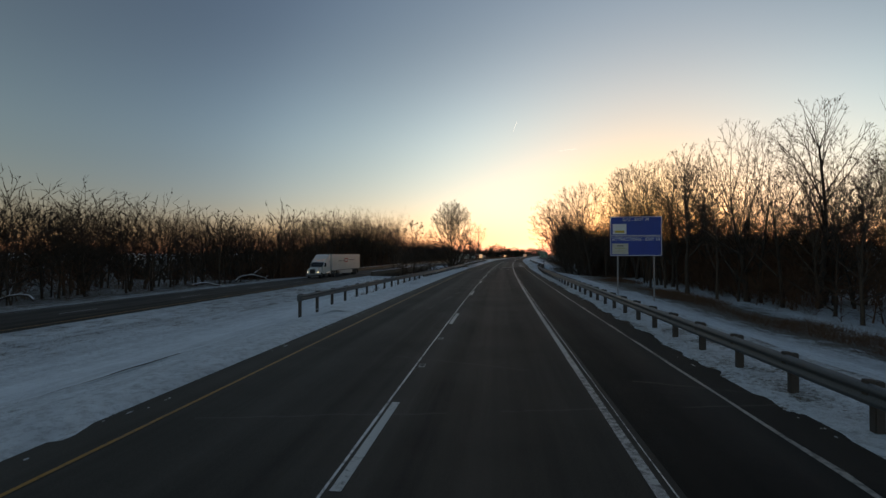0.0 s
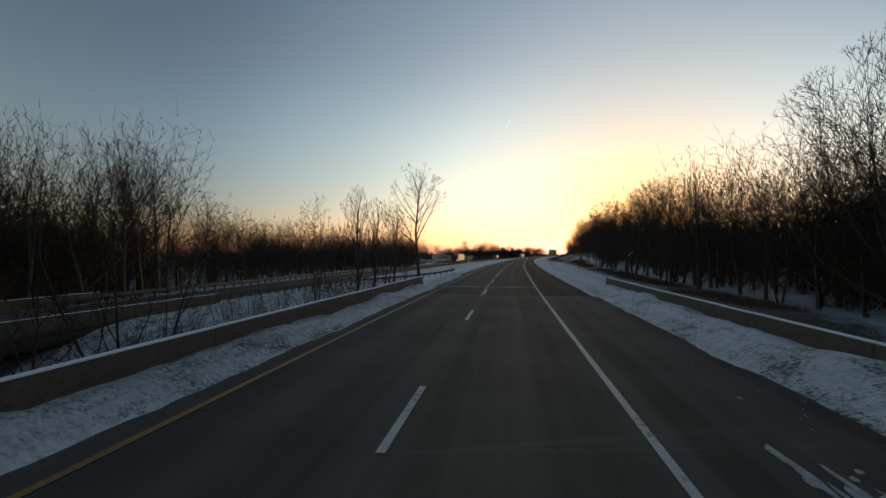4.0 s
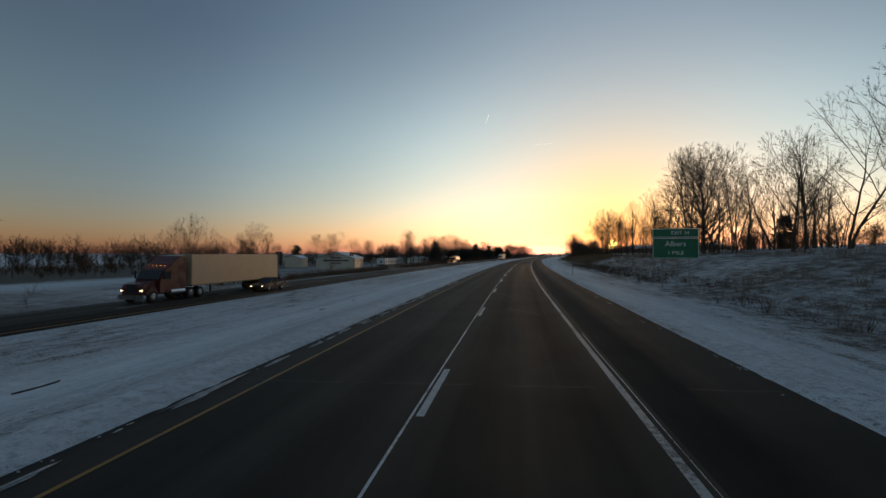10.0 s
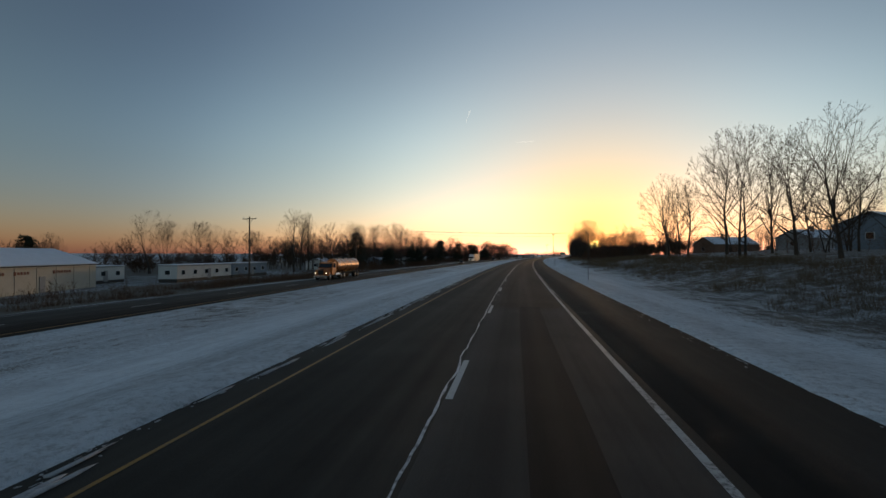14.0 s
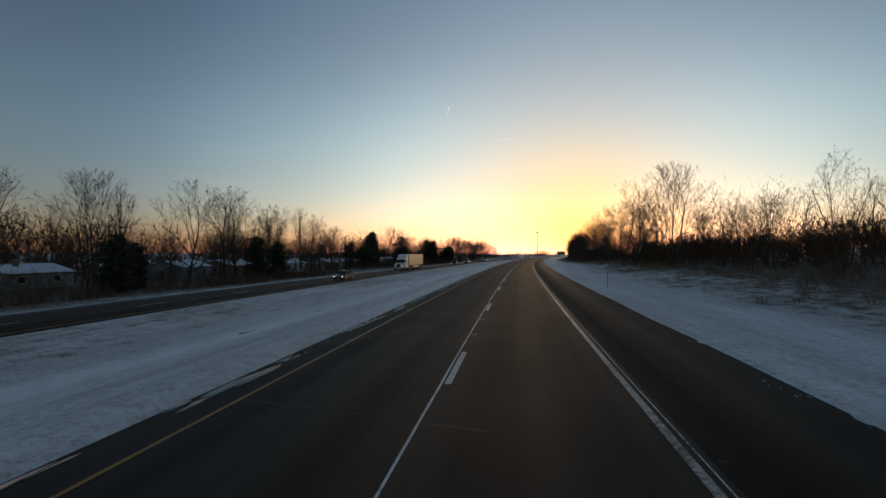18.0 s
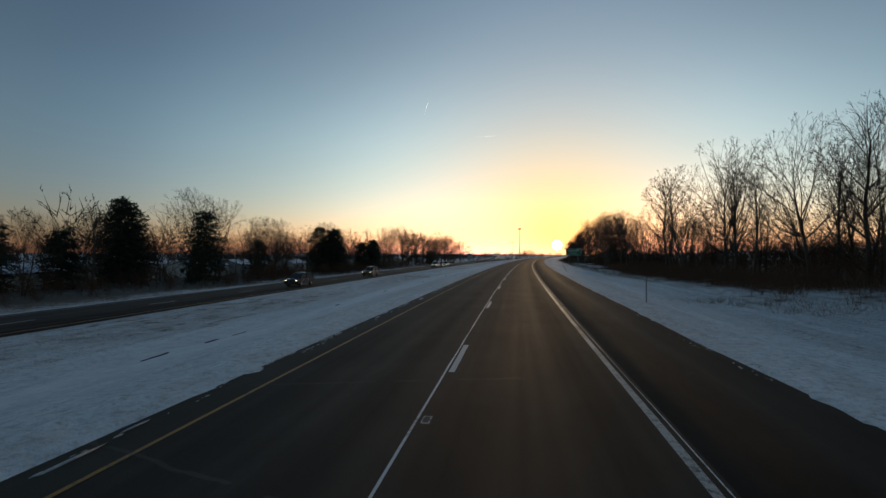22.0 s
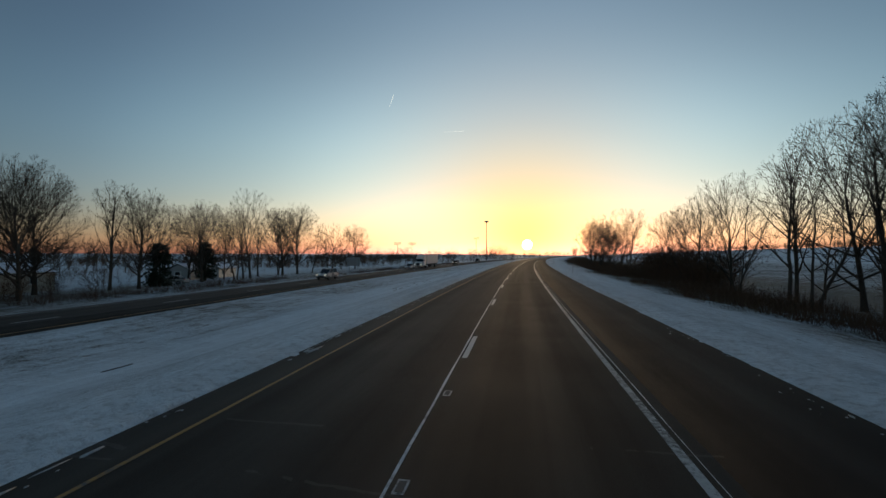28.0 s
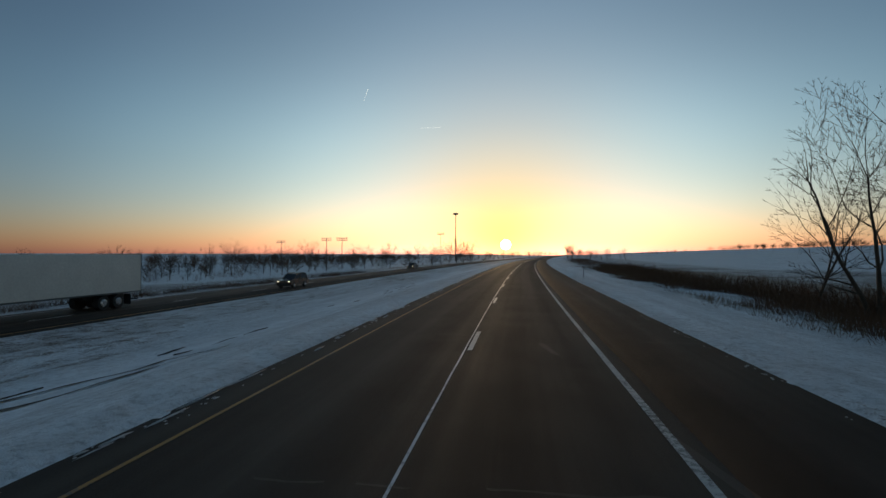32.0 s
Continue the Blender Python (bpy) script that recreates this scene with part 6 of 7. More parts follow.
_g = ground_z(424, -67.3)
_t = thing("road_sign", RM(424, -67.3, _g, 180), "tall dark board seen from behind on a single post", "road sign", "signs beside the road")
part("panel", boxed(0, 0, 1.35 - _g, 2.0, 0.2, 3.6, 0.02), LOGO_DARK, _t)
part("post", rodded((0, 0.2, -0.4), (0, 0.2, 3.0 - _g), 0.16, 0.14, 10), SIGN_BACK, _t)
back_of_sign(962, -44, 3.6, 2.2, 0.6, SIGN_BACK, "grey sign seen from behind beyond the oncoming lanes")


def delineator(s, lat, lean=0.0):
    t = thing("delineator_post", RM(s, lat, ground_z(s, lat)) @ pose(0, 0, 0, 0, lean, 0), "thin roadside reflector post leaning over in the snow" if lean else "thin roadside reflector post in the snow", "reflector post", "reflector posts along the shoulder")
    part("post", boxed(0, 0, 0.55, 0.06, 0.02, 1.4, 0.004), SIGN_BACK, t)
    part("reflector", rodded((0, -0.012, 1.12), (0, -0.028, 1.12), 0.045, 0.045, 12), LAMP_REFLECT, t)


LAMP_REFLECT = plain("reflector_amber", (0.5, 0.2, 0.03), 0.2)
for _k in range(1, 17):
    if _k == 11:
        delineator(736, 6.3, -33)
    else:
        delineator(636.1 + 54.9 * (_k - 9), 6.2)

# ---- poles and wires ----
POLE_WOOD = plain("pole_wood", (0.09, 0.065, 0.045), 0.85, 0, 0.3, 1.0, 0.3)
WIRE = plain("wire", (0.03, 0.03, 0.03), 0.5)


def utility_pole(s, lat, h, yaw, label):
    t = thing("utility_pole", RM(s, lat, ground_z(s, lat), yaw), label, "utility pole", "utility poles")
    part("pole", rodded((0, 0, -0.3), (0, 0, h), 0.135, 0.1, 10), POLE_WOOD, t)
    part("crossarm", boxed(0, 0, h - 0.35, 0.12, 2.6, 0.12, 0.01), POLE_WOOD, t)
    for y in (-1.15, 0.45, 1.15):
        part("insulator", rodded((0, y, h - 0.29), (0, y, h - 0.08), 0.05, 0.03, 8), CHROME, t)
    for y in (-0.7, 0.7):
        part("brace", rodded((0, y, h - 0.35), (0, 0, h - 1.0), 0.025, 0.025, 6), STEEL, t)
    return t


def wire(p, q, sag, label="thin dark overhead wire crossing the road"):
    pts = []
    for i in range(25):
        f = i / 24
        c = p.lerp(q, f)
        c.z -= 4 * sag * f * (1 - f)
        pts.append(c)
    side = (q - p).cross(Vector((0, 0, 1))).normalized() * 0.014
    up = Vector((0, 0, 0.014))
    v = np.array([c + d for c in pts for d in (side, up, -side, -up)], float)
    f = np.array([(4 * i + j, 4 * i + (j + 1) % 4, 4 * i + 4 + (j + 1) % 4, 4 * i + 4 + j) for i in range(24) for j in range(4)], int)
    tagged(new("overhead_wire", mesh_of("overhead_wire", v, f, WIRE)), label, "wire", "overhead wires")


utility_pole(549.5, 15.7, 8.1, 0, "wooden utility pole with crossarm beside the field")
utility_pole(549.5, -47, 12.2, 0, "wooden utility pole beyond the oncoming lanes")
utility_pole(584, -95, 12, 80, "wooden utility pole beside the yard")
utility_pole(491, -42, 10.5, 80, "thin wooden utility pole beside the oncoming lanes")
utility_pole(640, -96, 12, 80, "wooden utility pole beside the yard")
utility_pole(1390, 18, 11, 90, "distant wooden utility pole")
utility_pole(1500, 16, 11, 90, "distant wooden utility pole")
_za, _zb = ground_z(549.5, 15.7) + 8.1, ground_z(549.5, -47) + 12.2
for _dy, _dz in ((-1.15, -0.1), (1.15, -0.1), (0.45, -0.1), (0.0, -0.9)):
    wire(R(549.5 + _dy, 15.7, _za + _dz), R(549.5 + _dy, -47, _zb + _dz), 0.6)
    wire(R(549.5 + _dy, 15.7, _za + _dz), R(557 + _dy, 64, _za + 1 + _dz), 1.2, "thin dark overhead wire running to the field")


def mast_light(s, lat, h, label):
    t = thing("light_mast", RM(s, lat, ground_z(s, lat)), label, "light mast")
    part("pole", rodded((0, 0, -0.5), (0, 0, h * 0.5), 0.8, 0.55, 12), STEEL, t)
    part("pole", rodded((0, 0, h * 0.5), (0, 0, h), 0.42, 0.3, 12), STEEL, t)
    part("ring", rodded((0, 0, h - 0.2), (0, 0, h + 0.3), 1.2, 1.2, 16), STEEL, t)
    for i in range(6):
        a = i * math.pi / 3
        part("floodlight", boxed(math.cos(a) * 1.9, math.sin(a) * 1.9, h - 0.4, 1.4, 1.4, 1.8, 0.2), SIGN_BACK, t)


def field_light(s, lat, h, w=6.0):
    h += hollow(s, lat)
    t = thing("floodlight_pole", RM(s, lat, ground_z(s, lat), 20), "tall sports floodlight pole with a rack of lamps", "floodlight pole", "sports floodlights")
    part("pole", rodded((0, 0, -0.5), (0, 0, h), 0.28, 0.16, 10), STEEL, t)
    for z in (h - 0.1, h - 1.3):
        part("crossarm", boxed(0, 0, z, w, 0.14, 0.14), STEEL, t)
        for i in range(5):
            part("lamp", rodded((w * (i - 2) / 4.4, -0.1, z + 0.1), (w * (i - 2) / 4.4, -0.6, z + 0.25), 0.18, 0.4, 10), SIGN_BACK, t)


mast_light(1440, -97, 49.2, "very tall light mast with a ring of floodlights")
for _s, _l, _h in ((1224, -114, 14.5), (1248, -137, 15.5), (1365, -92, 23.5), (1270, -185, 14.5)):
    field_light(_s, _l, _h)

# ---- buildings ----
SIDING_CREAM = plain("cream_metal_siding", (0.48, 0.44, 0.37), 0.6, 0, 0.12, 0.6, 0.1)
SIDING_WHITE = plain("white_siding", (0.62, 0.62, 0.6), 0.6, 0, 0.1, 0.8, 0.1)
SIDING_GREY = plain("grey_siding", (0.3, 0.3, 0.3), 0.7, 0, 0.15, 0.8, 0.1)
SIDING_BLUE = plain("blue_grey_siding", (0.2, 0.25, 0.3), 0.7, 0, 0.15, 0.8, 0.1)
BRICK_WALL = plain("brown_brick_wall", (0.22, 0.13, 0.09), 0.85, 0, 0.25, 2.0, 0.3)
TRIM_DARK = plain("dark_trim", (0.05, 0.045, 0.04), 0.6)
SIGN_PAINT = plain("faded_sign_paint", (0.1, 0.07, 0.05), 0.7)
SIGN_RED = plain("faded_red_sign_paint", (0.22, 0.08, 0.05), 0.7)


def gabled(w, l, h, rise):
    bm = prism([(-w / 2, -1.0), (w / 2, -1.0), (w / 2, h), (0, h + rise), (-w / 2, h)], 0, l)
    bmesh.ops.transform(bm, matrix=Matrix.Rotation(radians(90), 4, "Z"), verts=bm.verts[:])
    return bm


def window(parent, x, y, z, w, h, facing):
    """facing: 'x' for a wall across x, 'y' for a wall across y; -/+ by sign."""
    sx, sy = (0.06, w) if facing[1] == "x" else (w, 0.06)
    d = -1 if facing[0] == "-" else 1
    wd = part("window", boxed(x, y, z, sx, sy, h, 0.01), SIGN_WHITE, parent, "white-framed window")
    k = 0.04 * d
    ox, oy = (k, 0) if facing[1] == "x" else (0, k)
    part("pane", boxed(x + ox, y + oy, z, sx * (1 if facing[1] == "x" else 0.82), sy * (1 if facing[1] == "y" else 0.82), h * 0.84), PANE, wd)


def house(s, lat, yaw, w, l, h, rise, wall, label, category="house", roof=None, windows=(), chimney=True, floor=0.15):
    """A gabled house; its ridge runs along local y, its near corner line at x = +w/2."""
    z = min(ground_z(s, lat), ground_z(s + 4, lat - 4)) + floor
    t = thing("house" if category == "house" else category.replace(" ", "_"), RM(s, lat, z, yaw), label, category, "buildings beside the road")
    part("wall", gabled(w, l, h, rise), wall, t)
    ang = math.atan2(rise, w / 2)
    side = math.hypot(rise, w / 2) + 0.35
    for d in (-1, 1):
        m = Matrix.Translation((d * (w / 4 + 0.14), l / 2, h + rise / 2 - 0.02)) @ Matrix.Rotation(d * ang, 4, "Y")
        r = part("roof", boxed(0, 0, 0.08, side, l + 0.6, 0.12, 0.02), TRIM_DARK, t)
        r.matrix_local = m
        c = part("snow_cover", boxed(0, 0, 0.2, side - 0.1, l + 0.5, 0.13, 0.05), ROOF_SNOW, r, "layer of snow on the roof")
    for f in windows:
        window(t, *f)
    if chimney:
        part("chimney", boxed(w * 0.15, l * 0.35, h + rise + 0.3, 0.6, 0.6, 1.4, 0.02), BRICK_WALL, t)
    return t


def big_shed():
    w, l, h, rise = 13.0, 34.0, 3.6, 2.3
    t = house(457.5 - 0.27 * 6.5, -58.7 - 0.96 * 6.5, 15.7, w, l, h, rise, SIDING_CREAM, "long cream metal shed with faded lettering and snow on its roof", "workshop", chimney=False, floor=0.05)
    for i in range(9):
        part("rib", boxed(w / 2 + 0.03, 2 + i * 3.8, h / 2, 0.05, 0.1, h, 0.01), SIDING_CREAM, t)
    part("corner_trim", boxed(w / 2 + 0.02, 0.0, h / 2 - 0.1, 0.16, 0.16, h, 0.01), SIGN_RED, t)
    for k, (z, ww, hh) in enumerate(((4.0, 3.6, 0.45), (3.05, 8.8, 0.6), (2.15, 3.8, 0.4))):
        n = max(2, int(ww / 1.9))
        for i in range(n):
            part("unreadable_sign", boxed(0.3 + (i - (n - 1) / 2) * ww / n, -0.03, z, ww / n * 0.86, 0.04, hh), SIGN_PAINT, t, "faded painted lettering")
    for i, (y, ww) in enumerate(((4.0, 4.2), (9.8, 2.2), (14.2, 2.8), (18.5, 3.2), (26, 4.0))):
        for u in range(int(ww / 0.55)):
            part("unreadable_sign", boxed(w / 2 + 0.05, y - ww / 2 + 0.3 + u * 0.55, 2.75, 0.04, 0.36, 0.5 if u == 0 else 0.36), SIGN_RED, t, "faded red-brown lettering")
    part("unreadable_sign", boxed(w / 2 + 0.05, 11.5, 1.85, 0.04, 3.4, 0.4), SIGN_RED, t, "faded red lettering")
    for y in (5.0, 11.5):
        v = part("roof_vent", rodded((w * 0.36, y, h + 0.6), (w * 0.36, y, h + 1.9), 0.32, 0.32, 10), SIGN_RED, t)
        part("cap", rodded((w * 0.36, y, h + 1.9), (w * 0.36, y, h + 2.15), 0.5, 0.2, 10), TRIM_DARK, v)
    part("door", boxed(w / 2 + 0.05, 22, 1.1, 0.08, 1.1, 2.2, 0.01), SIDING_GREY, t)
    part("gutter", boxed(w / 2 + 0.1, l / 2, h - 0.08, 0.16, l, 0.14, 0.02), SIDING_WHITE, t)


big_shed()
house(470, -89, 15, 6, 12, 3.2, 1.2, SIDING_CREAM, "low cream shed with a snowy roof", "shed", chimney=False)
house(440, -104, 10, 10, 12, 2.6, 1.0, SIDING_WHITE, "low white shed in the yard", "shed", chimney=False)


def mobile_home(s, lat, yaw, l, wall, label, h=2.9):
    z = ground_z(s, lat) + 0.05
    t = thing("mobile_home", RM(s, lat, z, yaw), label, "mobile home", "mobile homes and trailers")
    part("wall", boxed(0, l / 2, h / 2 + 0.35, 3.8, l, h - 0.5, 0.06), wall, t)
    part("skirting", boxed(0, l / 2, 0.22, 3.7, l - 0.1, 0.75, 0.02), TRIM_DARK, t)
    r = part("roof", boxed(0, l / 2, h + 0.14, 4.1, l + 0.3, 0.16, 0.05), SIDING_GREY, t)
    part("snow_cover", boxed(0, l / 2, h + 0.29, 4.0, l + 0.2, 0.16, 0.06), ROOF_SNOW, r)
    k = int(l / 3.2)
    for i in range(k):
        window(t, 1.91, 1.6 + i * l / k, h * 0.62, 1.1, 0.95, "+x")
    window(t, 0, -0.01, h * 0.62, 1.2, 0.9, "-y")
    part("door", boxed(1.93, l * 0.55, 1.35, 0.06, 0.95, 2.0, 0.01), SIDING_GREY, t)


mobile_home(500, -64, 2, 17, SIDING_WHITE, "long white trailer home with a row of windows")
mobile_home(519, -66, 2, 15, SIDING_BLUE, "blue and white trailer home with a snowy roof")
mobile_home(492, -76, 4, 10, SIDING_WHITE, "white trailer standing in the yard")
for _s, _l, _y, _w, _n, _h, _m, _t in ((629, -72, 8, 8, 11, 2.6, SIDING_BLUE, "pale blue-grey house behind bare trees"), (645, -72, 4, 8, 11, 2.4, BRICK_WALL, "low brown house with a snowy roof"),
                                       (664, -68, 3, 6, 13, 2.5, SIDING_WHITE, "low white house with a snowy roof"), (702, -74, 3, 8, 11, 2.5, SIDING_GREY, "grey house behind garden trees"),
                                       (716, -74, 2, 7, 14, 2.4, SIDING_WHITE, "long white house with a snowy roof"), (760, -76, 4, 8, 12, 2.6, SIDING_WHITE, "white house behind garden trees"),
                                       (778, -78, 2, 8, 14, 2.5, SIDING_GREY, "low grey house with a snowy roof"), (800, -74, 3, 6, 9, 2.3, SIDING_WHITE, "small white outbuilding with snow on its roof"),
                                       (575, -72, 5, 7, 10, 2.4, SIDING_WHITE, "small white house beside bare trees"), (600, -76, 4, 8, 11, 2.4, SIDING_GREY, "grey house hidden behind trees"),
                                       (893, -70, 5, 8, 12, 2.7, SIDING_CREAM, "cream house behind a row of trees"), (941, -71, 14, 7, 10, 2.1, SIDING_WHITE, "small white house with a snowy gable roof"), (930, -68, 14, 5, 9, 1.9, SIDING_GREY, "low grey outbuilding with a snowy roof"),
                                       (860, -76, 4, 8, 12, 2.5, SIDING_WHITE, "white house behind bare trees")):
    house(_s, _l, _y, _w, _n, _h * 0.9, 1.25, _m, _t, windows=[(_w / 2 + 0.01, 2.2, _h * 0.55, 1.2, 1.1, "+x"), (_w / 2 + 0.01, _n * 0.72, _h * 0.55, 1.2, 1.1, "+x"), (0, -0.01, _h * 0.55, 1.2, 1.1, "-y")])
for _s, _l, _y, _w, _n, _h, _m, _t in ((506, 52, -52, 9, 15, 3.6, SIDING_BLUE, "pale blue-grey house with a snowy roof on the bank"), (545, 60, -62, 8, 13, 2.6, SIDING_GREY, "grey house with a snowy roof on the bank"),
                                       (560, 46, -66, 7, 14, 2.4, BRICK_WALL, "dark low house with a snowy roof on the bank"), (610, 96, -50, 9, 15, 2.6, BRICK_WALL, "dark low house with a snowy roof on the bank")):
    house(_s, _l, _y, _w, _n, _h, 1.9, _m, _t, windows=[(-_w / 2 - 0.01, 3, _h * 0.55, 1.3, 1.1, "-x"), (-_w / 2 - 0.01, _n - 3, _h * 0.55, 1.3, 1.1, "-x"), (0, -0.01, _h * 0.55, 1.2, 1.1, "-y")])


def snow_heap(s, lat, w, l, h, label):
    """A rounded load under a thick blanket of snow with its dark foot showing."""
    t = thing("covered_heap", RM(s, lat, ground_z(s, lat) - 0.1, 15), label, "covered heap", "heaps in the yard")
    n, m, vs, fs = 18, 6, [], []
    for j in range(m + 1):
        f = j / m
        for i in range(n):
            a = 2 * math.pi * i / n
            k = math.cos(f * math.pi / 2) ** 0.7 * (1 + 0.14 * noise.noise(Vector((math.cos(a), math.sin(a), s))))
            vs.append((math.cos(a) * w / 2 * k, math.sin(a) * l / 2 * k, h * math.sin(f * math.pi / 2) + 0.35))
    for j in range(m):
        for i in range(n):
            fs.append((j * n + i, j * n + (i + 1) % n, (j + 1) * n + (i + 1) % n, (j + 1) * n + i))
    part("snow_cover", mesh_of("snow_cover", vs, fs, ROOF_SNOW, None, True), None, t)
    part("load", boxed(0, 0, 0.25, w * 0.94, l * 0.94, 0.7, 0.1), TRIM_DARK, t)


def flat_trailer(s, lat, l, label):
    """A low farm trailer with stakes, its deck under snow."""
    t = thing("flat_trailer", RM(s, lat, ground_z(s, lat), 12), label, "trailer", "trailers in the yard")
    part("deck", boxed(0, 0, 0.95, 2.4, l, 0.22, 0.03), TRIM_DARK, t)
    part("snow_cover", boxed(0, 0, 1.14, 2.3, l - 0.15, 0.15, 0.06), ROOF_SNOW, t)
    for y in (-l / 2 + 0.4, 0, l / 2 - 0.4):
        for x in (-1.22, 1.22):
            part("stake", boxed(x, y, 1.55, 0.09, 0.09, 1.3, 0.01), TRIM_DARK, t)
    for x in (-1.0, 1.0):
        for y in (-0.6, 0.6):
            part("wheel", rodded((x - 0.12, y, 0.42), (x + 0.12, y, 0.42), 0.42, 0.42, 14), BLACK_RUBBER, t)
    part("drawbar", rodded((0, -l / 2, 0.85), (0, -l / 2 - 1.3, 0.5), 0.07, 0.05, 6), TRIM_DARK, t)


snow_heap(391, -61, 5.5, 6.5, 2.3, "rounded heap under thick snow in the yard")
snow_heap(419, -75, 6.0, 7.0, 2.6, "domed load under thick snow in the yard")
snow_heap(404, -68, 4.0, 5.0, 1.6, "low heap under snow beside a trailer")
flat_trailer(399, -57.5, 6.5, "dark farm trailer with stakes and snow on its deck")
flat_trailer(388, -56, 5.0, "dark farm trailer half hidden in brush")
flat_trailer(412, -66, 5.5, "dark farm trailer with stakes beside a snowy heap")

# ---- vehicles, all on the oncoming carriageway ----
PAINT_WHITE = plain("white_truck_paint", (0.6, 0.6, 0.58), 0.35, 0, 0.1, 0.8, 0.02)
PAINT_MAROON = plain("maroon_truck_paint", (0.10, 0.022, 0.018), 0.3, 0, 0.15, 0.8, 0.02)
# copper orange that takes in the sunrise light on tank and cab
PAINT_SUNRISE_ORANGE = plain("sunrise_orange_tank_paint", (0.5, 0.17, 0.05), 0.32, 0.35, 0.2, 0.8, 0.02)
PAINT_BLACK = plain("black_car_paint", (0.012, 0.012, 0.014), 0.25, 0, 0.1, 0.8, 0.02)
PAINT_BRONZE = plain("bronze_car_paint", (0.09, 0.06, 0.04), 0.28, 0.4, 0.1, 0.8, 0.02)
PAINT_SILVER = plain("silver_car_paint", (0.38, 0.38, 0.38), 0.3, 0.5, 0.1, 0.8, 0.02)
TRAILER_WHITE = plain("white_trailer_side", (0.6, 0.58, 0.54), 0.5, 0, 0.12, 0.5, 0.05)
TRAILER_TAN = plain("tan_trailer_side", (0.5, 0.36, 0.24), 0.5, 0, 0.12, 0.5, 0.05)
CHASSIS = plain("chassis_black", (0.02, 0.02, 0.02), 0.7)
TAIL_RED = plain("tail_lamp_red", (0.3, 0.01, 0.01), 0.3)


def wheel(parent, x, y, r, w, rim):
    bm = rodded((x - w / 2, y, r), (x + w / 2, y, r), r, r, 20)
    bmesh.ops.bevel(bm, geom=[e for e in bm.edges if e.is_boundary or e.calc_face_angle(0) > 1.0], offset=0.03, segments=1, affect="EDGES")
    t = part("wheel", bm, BLACK_RUBBER, parent)
    d = 1 if x > 0 else -1
    part("rim", rodded((x + d * (w / 2 - 0.02), y, r), (x + d * (w / 2 + 0.012), y, r), r * 0.62, r * 0.5, 16), rim, t)


def tractor(t, paint, sleeper=True):
    """A long-nosed tractor; its front is at y = 0 and it reaches back to y = -7."""
    part("hood", prism([(0.0, 0.75), (0.0, 1.35), (-0.25, 1.62), (-1.7, 1.86), (-1.7, 0.75)], -0.95, 0.95, 0.05), paint, t)
    roof = [(-1.7, 0.75), (-1.7, 1.86), (-2.35, 2.75), (-3.0, 3.2), (-4.2, 3.95), (-5.0, 4.02), (-5.0, 0.75)] if sleeper else [(-1.7, 0.75), (-1.7, 1.86), (-2.25, 2.75), (-3.5, 2.85), (-3.5, 0.75)]
    part("cab", prism(roof, -1.2, 1.2, 0.06), paint, t)
    ws = part("windscreen", prism([(-1.72, 1.9), (-2.30, 2.66), (-2.34, 2.64), (-1.76, 1.87)], -1.08, 1.08), GLASS_DARK, t)
    ws.location = (0, 0.06, 0.04)
    for x in (-1.22, 1.22):
        part("side_window", prism([(-2.05, 1.95), (-2.4, 2.55), (-3.0, 2.6), (-3.0, 1.9)], x - 0.015, x + 0.015), GLASS_DARK, t)
        part("fender", prism([(-0.35, 0.7), (-0.45, 1.1), (-0.9, 1.3), (-1.5, 1.15), (-1.7, 0.7)], x * 0.82 - 0.14, x * 0.82 + 0.14, 0.03), paint, t)
        h = part("headlight", boxed(x * 0.72, -0.02, 1.08, 0.28, 0.08, 0.14, 0.03), LAMP_WARM, t)
        m = part("mirror", boxed(x * 1.17, -2.0, 2.3, 0.14, 0.1, 0.7, 0.03), CHASSIS, t)
        part("bracket", rodded((x, -2.05, 2.5), (x * 1.17, -2.0, 2.5), 0.02, 0.02, 6), CHASSIS, m)
        part("fuel_tank", rodded((x * 0.8, -3.0, 0.75), (x * 0.8, -4.8, 0.75), 0.33, 0.33, 14), CHROME, t)
    part("grille", boxed(0, 0.0, 1.2, 0.95, 0.06, 0.75, 0.02), CHASSIS, t)
    part("bumper", boxed(0, 0.05, 0.55, 2.35, 0.22, 0.4, 0.06), CHROME, t)
    for i in range(5):
        part("marker_light", boxed(-0.8 + 0.4 * i, -2.45 if not sleeper else -2.75, 2.86 if not sleeper else 3.1, 0.07, 0.05, 0.05), LAMP_AMBER, t)
    part("frame", boxed(0, -4.2, 0.75, 0.95, 6.4, 0.3, 0.02), CHASSIS, t)
    for x in (-1.02, 1.02):
        wheel(t, x, -1.05, 0.52, 0.3, CHROME)
        for y in (-5.6, -6.9):
            wheel(t, x * 0.93, y, 0.52, 0.56, CHROME)


